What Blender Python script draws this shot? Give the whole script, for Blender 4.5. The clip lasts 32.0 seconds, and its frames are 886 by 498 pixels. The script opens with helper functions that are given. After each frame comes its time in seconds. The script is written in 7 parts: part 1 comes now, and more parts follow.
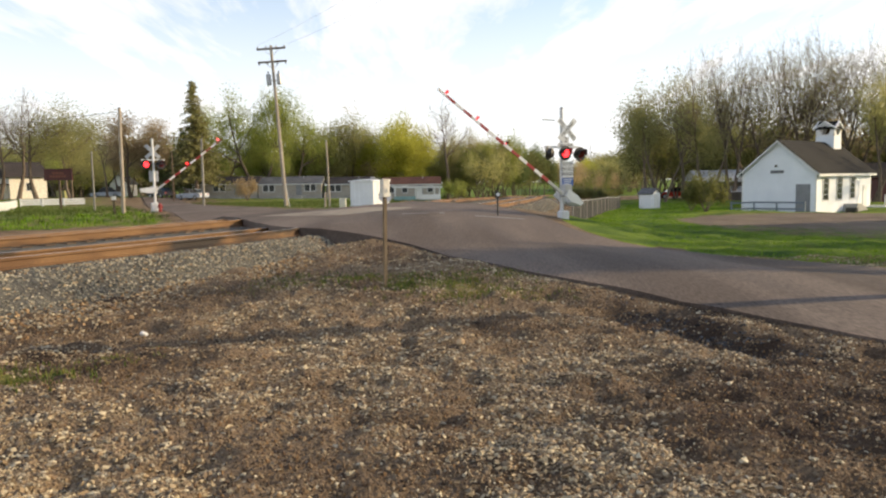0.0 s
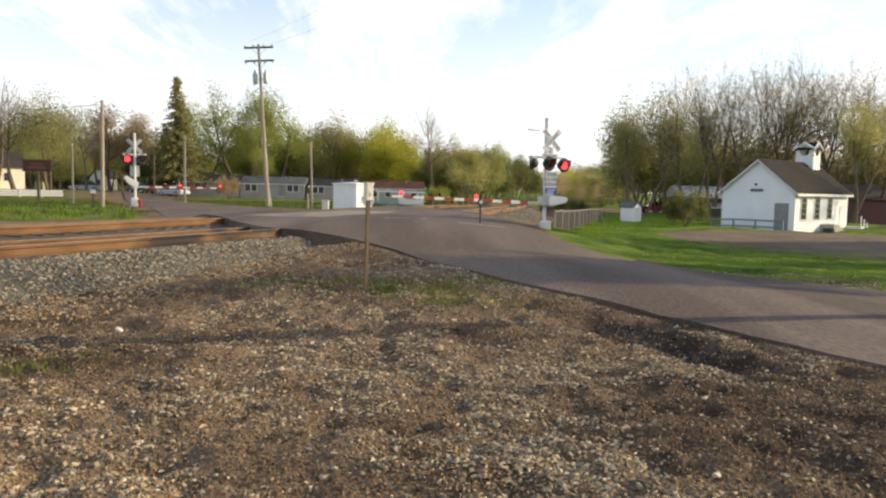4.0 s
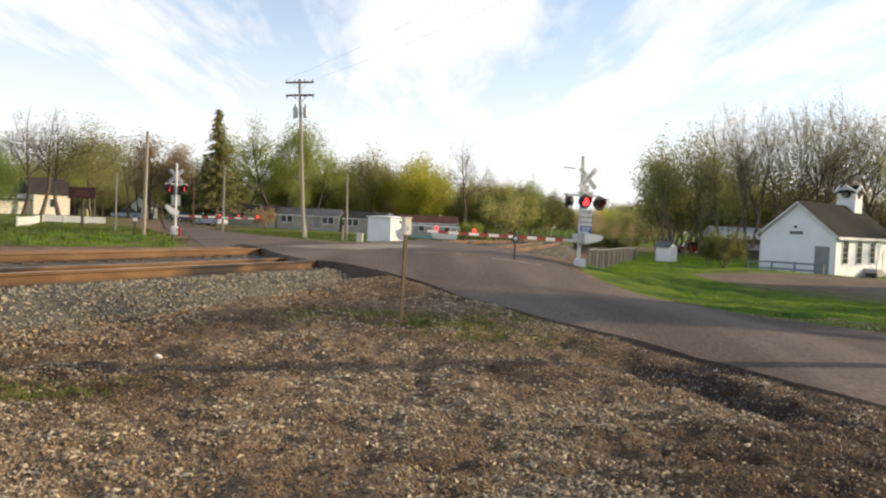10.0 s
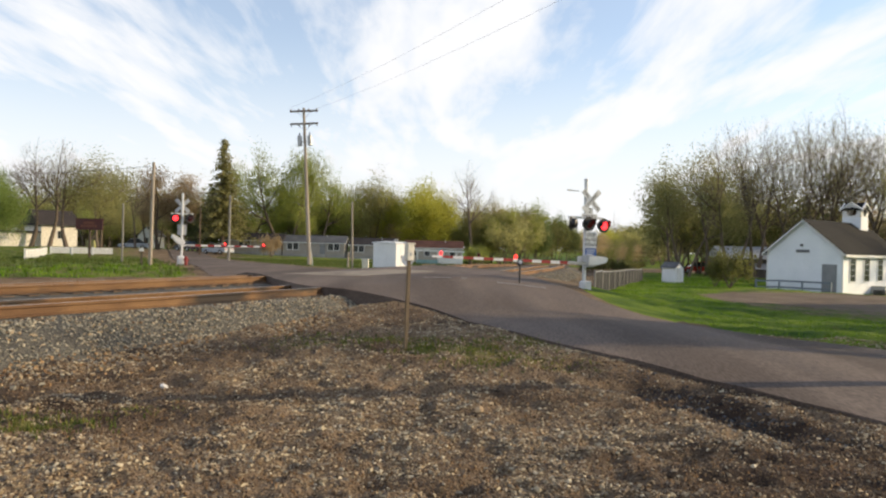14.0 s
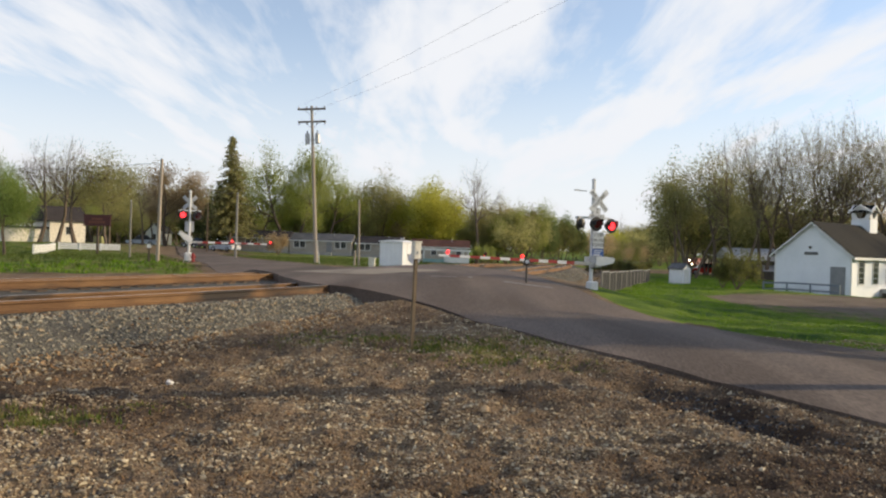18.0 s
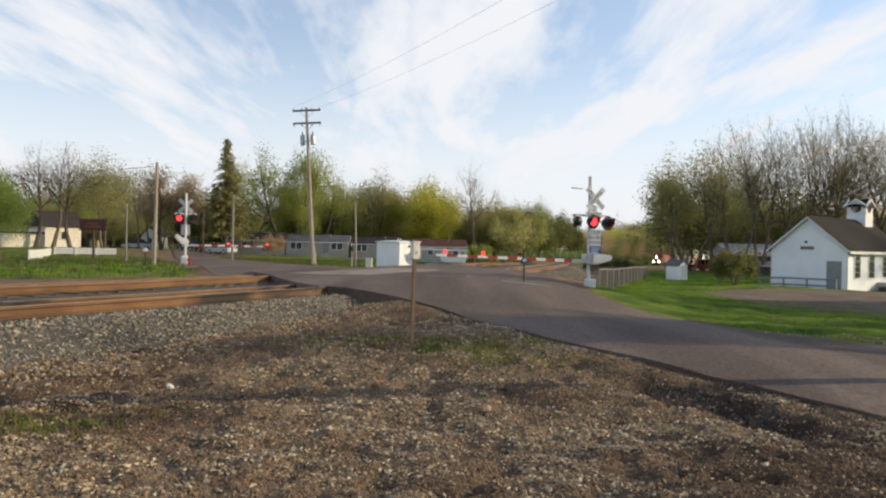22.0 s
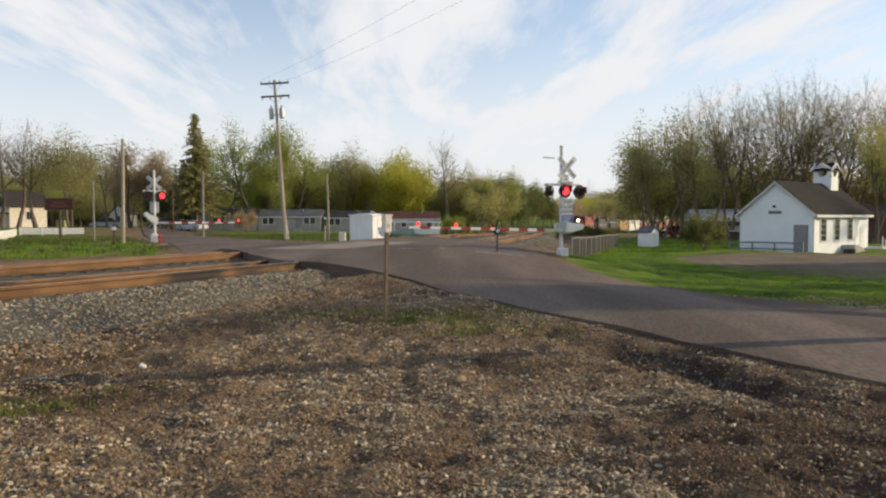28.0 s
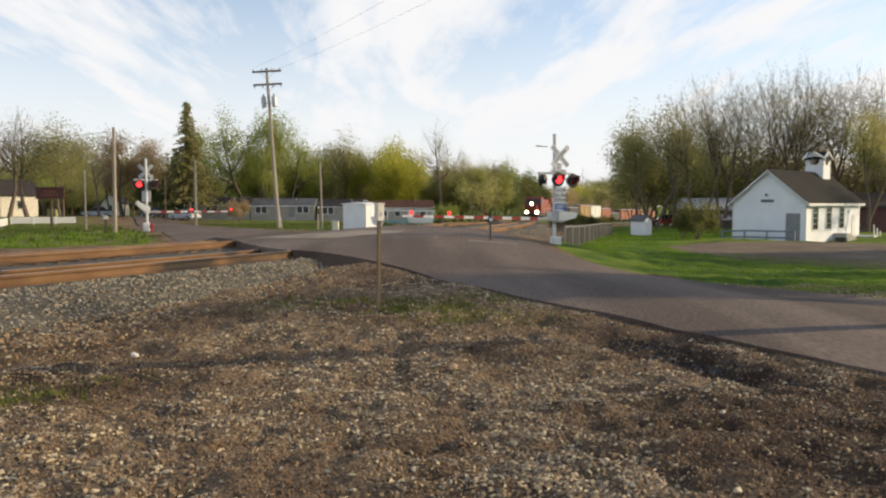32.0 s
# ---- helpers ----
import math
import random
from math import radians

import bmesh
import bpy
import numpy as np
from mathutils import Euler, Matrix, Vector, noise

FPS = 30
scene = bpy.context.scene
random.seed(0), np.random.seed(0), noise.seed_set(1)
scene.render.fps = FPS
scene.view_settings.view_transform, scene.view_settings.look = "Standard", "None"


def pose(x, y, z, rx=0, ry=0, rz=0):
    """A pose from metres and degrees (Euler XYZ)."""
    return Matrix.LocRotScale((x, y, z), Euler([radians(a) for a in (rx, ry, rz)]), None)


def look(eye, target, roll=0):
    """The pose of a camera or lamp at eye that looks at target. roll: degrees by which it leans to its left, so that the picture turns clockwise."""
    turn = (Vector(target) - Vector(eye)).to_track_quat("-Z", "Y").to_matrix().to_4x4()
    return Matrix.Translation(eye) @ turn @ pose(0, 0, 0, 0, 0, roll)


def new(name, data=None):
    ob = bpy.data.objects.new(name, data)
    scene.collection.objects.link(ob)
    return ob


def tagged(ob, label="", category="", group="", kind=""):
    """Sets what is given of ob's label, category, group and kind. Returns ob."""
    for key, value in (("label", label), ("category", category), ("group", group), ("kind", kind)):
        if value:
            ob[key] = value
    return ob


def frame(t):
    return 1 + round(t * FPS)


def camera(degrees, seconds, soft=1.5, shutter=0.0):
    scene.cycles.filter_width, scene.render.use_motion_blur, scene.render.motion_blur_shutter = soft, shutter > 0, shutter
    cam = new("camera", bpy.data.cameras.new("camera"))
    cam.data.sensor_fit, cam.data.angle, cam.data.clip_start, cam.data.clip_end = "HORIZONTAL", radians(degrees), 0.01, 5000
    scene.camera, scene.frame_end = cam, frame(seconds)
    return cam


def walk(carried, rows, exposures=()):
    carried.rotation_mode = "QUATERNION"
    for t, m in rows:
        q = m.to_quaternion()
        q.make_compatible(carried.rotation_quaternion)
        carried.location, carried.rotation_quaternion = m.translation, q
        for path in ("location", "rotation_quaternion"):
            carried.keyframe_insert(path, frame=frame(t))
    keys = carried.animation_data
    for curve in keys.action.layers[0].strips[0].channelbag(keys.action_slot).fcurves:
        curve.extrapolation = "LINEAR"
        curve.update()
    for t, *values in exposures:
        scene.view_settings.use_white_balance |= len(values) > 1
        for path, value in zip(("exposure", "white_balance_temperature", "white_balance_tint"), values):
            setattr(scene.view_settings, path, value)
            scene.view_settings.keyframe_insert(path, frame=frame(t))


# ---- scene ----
cam = camera(62.66, 32.0, soft=2.2)
PATH = [
    (0, look((0.053, 0.025, 1.591), (0.848, 29.893, -1.111), -1.05)),
    (0.5, look((0.055, 0.026, 1.587), (0.953, 29.889, -1.134), -0.72)),
    (1, look((0.050, 0.023, 1.591), (1.044, 29.886, -1.099), -0.26)),
    (1.5, look((0.052, 0.038, 1.585), (1.160, 29.898, -1.082), 0.39)),
    (2, look((0.050, 0.033, 1.587), (1.365, 29.885, -1.083), 0.80)),
    (2.5, look((0.051, 0.029, 1.589), (1.475, 29.875, -1.096), 0.90)),
    (3, look((0.045, 0.036, 1.590), (1.599, 29.876, -1.090), 1.03)),
    (3.5, look((0.045, 0.032, 1.590), (1.660, 29.876, -1.006), 1.05)),
    (5.5, look((0.033, 0.024, 1.594), (1.301, 29.931, -0.405), 1.54)),
    (6, look((0.025, 0.021, 1.598), (1.266, 29.937, -0.276), 1.64)),
    (6.5, look((0.020, 0.029, 1.596), (1.234, 29.954, -0.147), 1.63)),
    (7, look((0.013, 0.023, 1.595), (1.173, 29.956, -0.029), 1.75)),
    (7.5, look((0.004, 0.015, 1.599), (1.109, 29.955, 0.054), 2.22)),
    (8, look((-0.000, 0.013, 1.599), (1.072, 29.959, 0.140), 2.43)),
    (8.5, look((-0.012, 0.017, 1.597), (0.898, 29.971, 0.227), 2.61)),
    (9, look((-0.018, 0.018, 1.599), (0.580, 29.985, 0.320), 2.74)),
    (9.5, look((-0.016, 0.011, 1.600), (0.385, 29.985, 0.425), 2.46)),
    (10, look((-0.018, 0.009, 1.601), (0.197, 29.990, 0.533), 2.36)),
    (10.5, look((-0.014, -0.001, 1.598), (0.056, 29.984, 0.646), 2.45)),
    (11, look((-0.018, 0.010, 1.599), (-0.096, 29.999, 0.773), 2.85)),
    (11.5, look((-0.018, 0.010, 1.599), (-0.200, 30.002, 0.968), 2.98)),
    (12, look((-0.016, 0.005, 1.598), (-0.096, 30.001, 1.101), 2.80)),
    (12.5, look((-0.008, 0.006, 1.599), (-0.184, 30.003, 1.240), 2.19)),
    (13, look((0.000, 0.000, 1.600), (0.000, 29.999, 1.338), 2.00)),
    (13.5, look((0.008, -0.008, 1.603), (0.028, 29.991, 1.397), 1.78)),
    (14, look((0.022, -0.031, 1.607), (-0.044, 29.969, 1.548), 1.34)),
    (14.5, look((0.022, -0.026, 1.605), (-0.179, 29.974, 1.677), 1.28)),
    (16.5, look((0.008, -0.001, 1.601), (-0.383, 29.997, 1.590), 1.58)),
    (17, look((0.009, -0.001, 1.602), (-0.375, 29.996, 1.527), 1.59)),
    (17.5, look((0.010, -0.018, 1.598), (-0.357, 29.980, 1.513), 1.83)),
    (18, look((0.015, -0.002, 1.601), (-0.317, 29.996, 1.499), 1.84)),
    (18.5, look((0.013, -0.015, 1.604), (-0.326, 29.983, 1.491), 1.66)),
    (19, look((0.012, -0.018, 1.608), (-0.383, 29.979, 1.527), 1.36)),
    (19.5, look((0.007, -0.005, 1.601), (-0.434, 29.992, 1.556), 0.82)),
    (20, look((-0.002, -0.004, 1.602), (-0.452, 29.992, 1.582), 1.12)),
    (20.5, look((-0.008, -0.001, 1.600), (-0.440, 29.996, 1.600), 1.30)),
    (21, look((-0.011, 0.005, 1.600), (-0.358, 30.003, 1.607), 1.26)),
    (21.5, look((-0.021, 0.006, 1.602), (-0.330, 30.005, 1.585), 1.14)),
    (22, look((-0.016, 0.010, 1.600), (-0.202, 30.009, 1.489), 1.05)),
    (22.5, look((-0.014, 0.006, 1.599), (-0.046, 30.004, 1.257), 0.98)),
    (23, look((-0.023, 0.001, 1.603), (0.003, 29.988, 0.715), 1.54)),
    (23.5, look((-0.015, 0.009, 1.602), (-0.052, 29.989, 0.512), 1.40)),
    (24, look((-0.015, 0.009, 1.606), (-0.023, 29.982, 0.350), 1.07)),
    (24.5, look((-0.013, 0.004, 1.603), (-0.001, 29.972, 0.224), 0.91)),
    (25, look((-0.002, -0.000, 1.604), (0.067, 29.965, 0.162), 0.70)),
    (25.5, look((0.002, -0.003, 1.608), (0.156, 29.960, 0.119), 0.28)),
    (27.5, look((0.016, 0.007, 1.607), (0.773, 29.971, 0.345), -0.17)),
    (28, look((0.009, 0.011, 1.607), (0.899, 29.971, 0.340), -0.18)),
    (28.5, look((0.015, 0.005, 1.603), (1.005, 29.960, 0.287), 0.03)),
    (29, look((0.019, 0.013, 1.604), (1.069, 29.963, 0.232), -0.03)),
    (29.5, look((0.015, 0.015, 1.599), (1.121, 29.961, 0.185), -0.08)),
    (30, look((0.021, 0.010, 1.602), (1.174, 29.951, 0.119), -0.18)),
    (30.5, look((0.019, 0.013, 1.599), (1.217, 29.950, 0.075), -0.24)),
    (31, look((0.016, 0.013, 1.605), (1.233, 29.947, 0.031), -0.03)),
    (31.5, look((0.022, 0.013, 1.602), (1.177, 29.945, -0.043), -0.25)),
    (32, look((0.024, 0.007, 1.602), (1.175, 29.935, -0.124), -0.22)),
]
walk(cam, PATH, [(0.0, 0.05, 6580, 10), (7.0, 0.08, 6540, 10), (9.2, 0.06, 6540, 10), (11.0, -0.12, 6500, 10), (13.0, -0.12, 6450, 10), (14.5, -0.12, 6450, 10), (17.0, -0.28, 6300, 10), (22.0, -0.28, 6300, 10), (25.0, -0.33, 6350, 10), (28.0, -0.33, 6420, 10), (29.0, -0.32, 6420, 10), (30.0, -0.20, 6520, 10), (32.0, -0.22, 6520, 10)])

# ---- sky and sun ----
SUN_EL, SUN_AZ = 20.0, 79.5   # degrees; azimuth clockwise from +y, the side on which the sun stands


def build_world():
    world = bpy.data.worlds.new("sky")
    scene.world = world
    world.use_nodes = True
    nt = world.node_tree
    bg = nt.nodes["Background"]

    def node(kind, **kw):
        n = nt.nodes.new(kind)
        for k, v in kw.items():
            n.inputs[k].default_value = v
        return n

    def math_node(op, a, b):
        n = nt.nodes.new("ShaderNodeMath")
        n.operation = op
        for k, v in enumerate((a, b)):
            if isinstance(v, (int, float)):
                n.inputs[k].default_value = v
            else:
                nt.links.new(v, n.inputs[k])
        return n.outputs[0]

    sky = nt.nodes.new("ShaderNodeTexSky")
    sky.sky_type, sky.sun_disc = "NISHITA", False
    sky.sun_elevation, sky.sun_rotation = radians(SUN_EL), radians(SUN_AZ)
    sky.air_density, sky.dust_density, sky.ozone_density = 1.0, 0.6, 2.0
    co = nt.nodes.new("ShaderNodeTexCoord")
    sep = nt.nodes.new("ShaderNodeSeparateXYZ")
    nt.links.new(co.outputs["Generated"], sep.inputs[0])
    up = math_node("MAXIMUM", sep.outputs[2], 0.0)
    den = math_node("ADD", up, 0.10)
    flat = nt.nodes.new("ShaderNodeCombineXYZ")
    nt.links.new(math_node("DIVIDE", sep.outputs[0], den), flat.inputs[0])
    nt.links.new(math_node("DIVIDE", sep.outputs[1], den), flat.inputs[1])
    # streaks of thin high cloud, drawn out along one direction
    mp = nt.nodes.new("ShaderNodeMapping")
    mp.inputs["Rotation"].default_value = (0, 0, radians(6))
    mp.inputs["Scale"].default_value = (1.7, 0.42, 1)
    mp.inputs["Location"].default_value = (2.3, 0.4, 0)
    nt.links.new(flat.outputs[0], mp.inputs[0])
    broad = node("ShaderNodeTexNoise", Scale=1.0, Detail=7.0, Roughness=0.52, Distortion=0.55)
    nt.links.new(mp.outputs[0], broad.inputs["Vector"])
    fine = node("ShaderNodeTexNoise", Scale=3.2, Detail=5.0, Roughness=0.6, Distortion=0.3)
    nt.links.new(mp.outputs[0], fine.inputs["Vector"])
    both = math_node("ADD", math_node("MULTIPLY", broad.outputs[0], 0.7), math_node("MULTIPLY", fine.outputs[0], 0.3))
    ramp = nt.nodes.new("ShaderNodeMapRange")
    ramp.interpolation_type = "SMOOTHSTEP"
    ramp.inputs["From Min"].default_value, ramp.inputs["From Max"].default_value = 0.34, 0.58
    nt.links.new(both, ramp.inputs[0])
    # whitish haze low over the horizon
    haze = nt.nodes.new("ShaderNodeMapRange")
    haze.interpolation_type = "SMOOTHSTEP"
    haze.inputs["From Min"].default_value, haze.inputs["From Max"].default_value = 0.30, 0.02
    haze.inputs["To Min"].default_value, haze.inputs["To Max"].default_value = 0.25, 0.97
    nt.links.new(sep.outputs[2], haze.inputs[0])
    cover = math_node("MAXIMUM", ramp.outputs[0], haze.outputs[0])
    # the sky clears towards the zenith
    clear = nt.nodes.new("ShaderNodeMapRange")
    clear.interpolation_type = "SMOOTHSTEP"
    clear.inputs["From Min"].default_value, clear.inputs["From Max"].default_value = 0.40, 0.75
    clear.inputs["To Min"].default_value, clear.inputs["To Max"].default_value = 1.0, 0.2
    nt.links.new(sep.outputs[2], clear.inputs[0])
    cover = math_node("MULTIPLY", cover, clear.outputs[0])
    tone = nt.nodes.new("ShaderNodeMix")
    tone.data_type = "RGBA"
    scaled = nt.nodes.new("ShaderNodeVectorMath")
    scaled.operation = "SCALE"
    scaled.inputs["Scale"].default_value = 2.05
    nt.links.new(sky.outputs[0], scaled.inputs[0])
    nt.links.new(cover, tone.inputs["Factor"])
    nt.links.new(scaled.outputs[0], tone.inputs["A"])
    tone.inputs["B"].default_value = (10.0, 10.0, 10.1, 1)
    nt.links.new(tone.outputs["Result"], bg.inputs[0])
    bg.inputs[1].default_value = 0.11


build_world()
sun = new("sun", bpy.data.lights.new("sun", "SUN"))
sun.data.energy, sun.data.angle, sun.data.color = 5.8, radians(0.7), (1.0, 0.78, 0.48)
sun.matrix_world = look((0, 0, 60), (-math.sin(radians(SUN_AZ)) * 60, -math.cos(radians(SUN_AZ)) * 60, 60 - 60 * math.tan(radians(SUN_EL))))

# ---- materials ----
def surf(name, c1, c2, scale=4.0, rough=0.75, bump=0.15, metal=0.0, fine=None, spread=0.0, c3=None, third=(0.62, 0.7), stretch=(1, 1, 1), dist=0.02, speck=0.28, rot=0.0):
    """Two colours mixed by noise at two scales, with relief; c3: a third, in patches of its own; spread: how much one piece differs from the next."""
    m = bpy.data.materials.new(name)
    m.use_nodes = True
    nt = m.node_tree
    b = nt.nodes["Principled BSDF"]
    b.inputs["Roughness"].default_value, b.inputs["Metallic"].default_value = rough, metal
    b.inputs["Specular IOR Level"].default_value = 0.15 if rough > 0.78 else 0.5
    co = nt.nodes.new("ShaderNodeTexCoord")
    mp = nt.nodes.new("ShaderNodeMapping")
    mp.inputs["Scale"].default_value, mp.inputs["Rotation"].default_value = stretch, (0, 0, radians(rot))
    nt.links.new(co.outputs["Object"], mp.inputs[0])

    def noise_node(s, detail=4.0):
        n = nt.nodes.new("ShaderNodeTexNoise")
        n.inputs["Scale"].default_value, n.inputs["Detail"].default_value = s, detail
        nt.links.new(mp.outputs[0], n.inputs["Vector"])
        return n.outputs[0]

    def ranged(x, lo, hi, a=0.0, z=1.0):
        r = nt.nodes.new("ShaderNodeMapRange")
        for k, v in zip(("From Min", "From Max", "To Min", "To Max"), (lo, hi, a, z)):
            r.inputs[k].default_value = v
        nt.links.new(x, r.inputs[0])
        return r.outputs[0]

    def mixed(f, a, c):
        n = nt.nodes.new("ShaderNodeMix")
        n.data_type = "RGBA"
        for k, v in (("Factor", f), ("A", a), ("B", c)):
            if isinstance(v, tuple):
                n.inputs[k].default_value = (*v, 1)
            else:
                nt.links.new(v, n.inputs[k])
        return n.outputs["Result"]

    big, small = noise_node(scale), noise_node(fine or scale * 9, 6.0)
    col = mixed(ranged(big, 0.35, 0.65), c1, c2)
    if c3:
        col = mixed(ranged(noise_node(scale * 0.45, 6.0), *third), col, c3)
    value = ranged(small, 0.25, 0.75, 1 - speck, 1 + speck)
    if spread:
        info = nt.nodes.new("ShaderNodeObjectInfo")
        k = nt.nodes.new("ShaderNodeMath")
        k.operation = "MULTIPLY"
        nt.links.new(value, k.inputs[0])
        nt.links.new(ranged(info.outputs["Random"], 0, 1, 1 - spread, 1 + spread), k.inputs[1])
        value = k.outputs[0]
    mul = nt.nodes.new("ShaderNodeVectorMath")
    mul.operation = "SCALE"
    nt.links.new(col, mul.inputs[0])
    nt.links.new(value, mul.inputs["Scale"])
    nt.links.new(mul.outputs[0], b.inputs["Base Color"])
    if bump:
        bp = nt.nodes.new("ShaderNodeBump")
        bp.inputs["Strength"].default_value, bp.inputs["Distance"].default_value = bump, dist
        nt.links.new(small, bp.inputs["Height"])
        nt.links.new(bp.outputs[0], b.inputs["Normal"])
    nt.links.new(ranged(big, 0.3, 0.7, max(rough - 0.08, 0.05), min(rough + 0.08, 1)), b.inputs["Roughness"])
    return m


def stones(name, cols, rough=0.85):
    """Loose stones, each of its own colour."""
    m = surf(name, cols[0], cols[1], 14, rough, 0.3)
    nt = m.node_tree
    b = nt.nodes["Principled BSDF"]
    geo = nt.nodes.new("ShaderNodeNewGeometry")
    ramp = nt.nodes.new("ShaderNodeValToRGB")
    ramp.color_ramp.interpolation = "CONSTANT"
    while len(ramp.color_ramp.elements) < len(cols):
        ramp.color_ramp.elements.new(0.5)
    for k, (e, c) in enumerate(zip(ramp.color_ramp.elements, cols)):
        e.position, e.color = k / len(cols), (*c, 1)
    nt.links.new(geo.outputs["Random Per Island"], ramp.inputs[0])
    nt.links.new(ramp.outputs[0], b.inputs["Base Color"])
    return m


def leaves(name, c1, c2, spread=0.25, thin=0.58):
    """Leaves: colour by piece, some light let through."""
    m = bpy.data.materials.new(name)
    m.use_nodes = True
    nt = m.node_tree
    b, out = nt.nodes["Principled BSDF"], nt.nodes["Material Output"]
    b.inputs["Roughness"].default_value, b.inputs["Specular IOR Level"].default_value = 0.7, 0.15
    geo, info = nt.nodes.new("ShaderNodeNewGeometry"), nt.nodes.new("ShaderNodeObjectInfo")
    mix = nt.nodes.new("ShaderNodeMix")
    mix.data_type = "RGBA"
    mix.inputs["A"].default_value, mix.inputs["B"].default_value = (*c1, 1), (*c2, 1)
    nt.links.new(geo.outputs["Random Per Island"], mix.inputs["Factor"])
    r = nt.nodes.new("ShaderNodeMapRange")
    r.inputs["To Min"].default_value, r.inputs["To Max"].default_value = 1 - spread, 1 + spread
    nt.links.new(info.outputs["Random"], r.inputs[0])
    mul = nt.nodes.new("ShaderNodeVectorMath")
    mul.operation = "SCALE"
    nt.links.new(mix.outputs["Result"], mul.inputs[0])
    nt.links.new(r.outputs[0], mul.inputs["Scale"])
    nt.links.new(mul.outputs[0], b.inputs["Base Color"])
    tr = nt.nodes.new("ShaderNodeBsdfTranslucent")
    nt.links.new(mul.outputs[0], tr.inputs[0])
    add = nt.nodes.new("ShaderNodeMixShader")
    add.inputs[0].default_value = thin
    nt.links.new(b.outputs[0], add.inputs[1])
    nt.links.new(tr.outputs[0], add.inputs[2])
    nt.links.new(add.outputs[0], out.inputs[0])
    return m


def glow(name, col, power):
    m = bpy.data.materials.new(name)
    m.use_nodes = True
    b = m.node_tree.nodes["Principled BSDF"]
    b.inputs["Base Color"].default_value = (*col, 1)
    b.inputs["Emission Color"].default_value = (*col, 1)
    b.inputs["Emission Strength"].default_value = power
    return m


def glassy(name, col, rough=0.08):
    m = surf(name, col, tuple(c * 1.3 for c in col), 3, rough, 0.0)
    m.node_tree.nodes["Principled BSDF"].inputs["Specular IOR Level"].default_value = 0.4
    return m


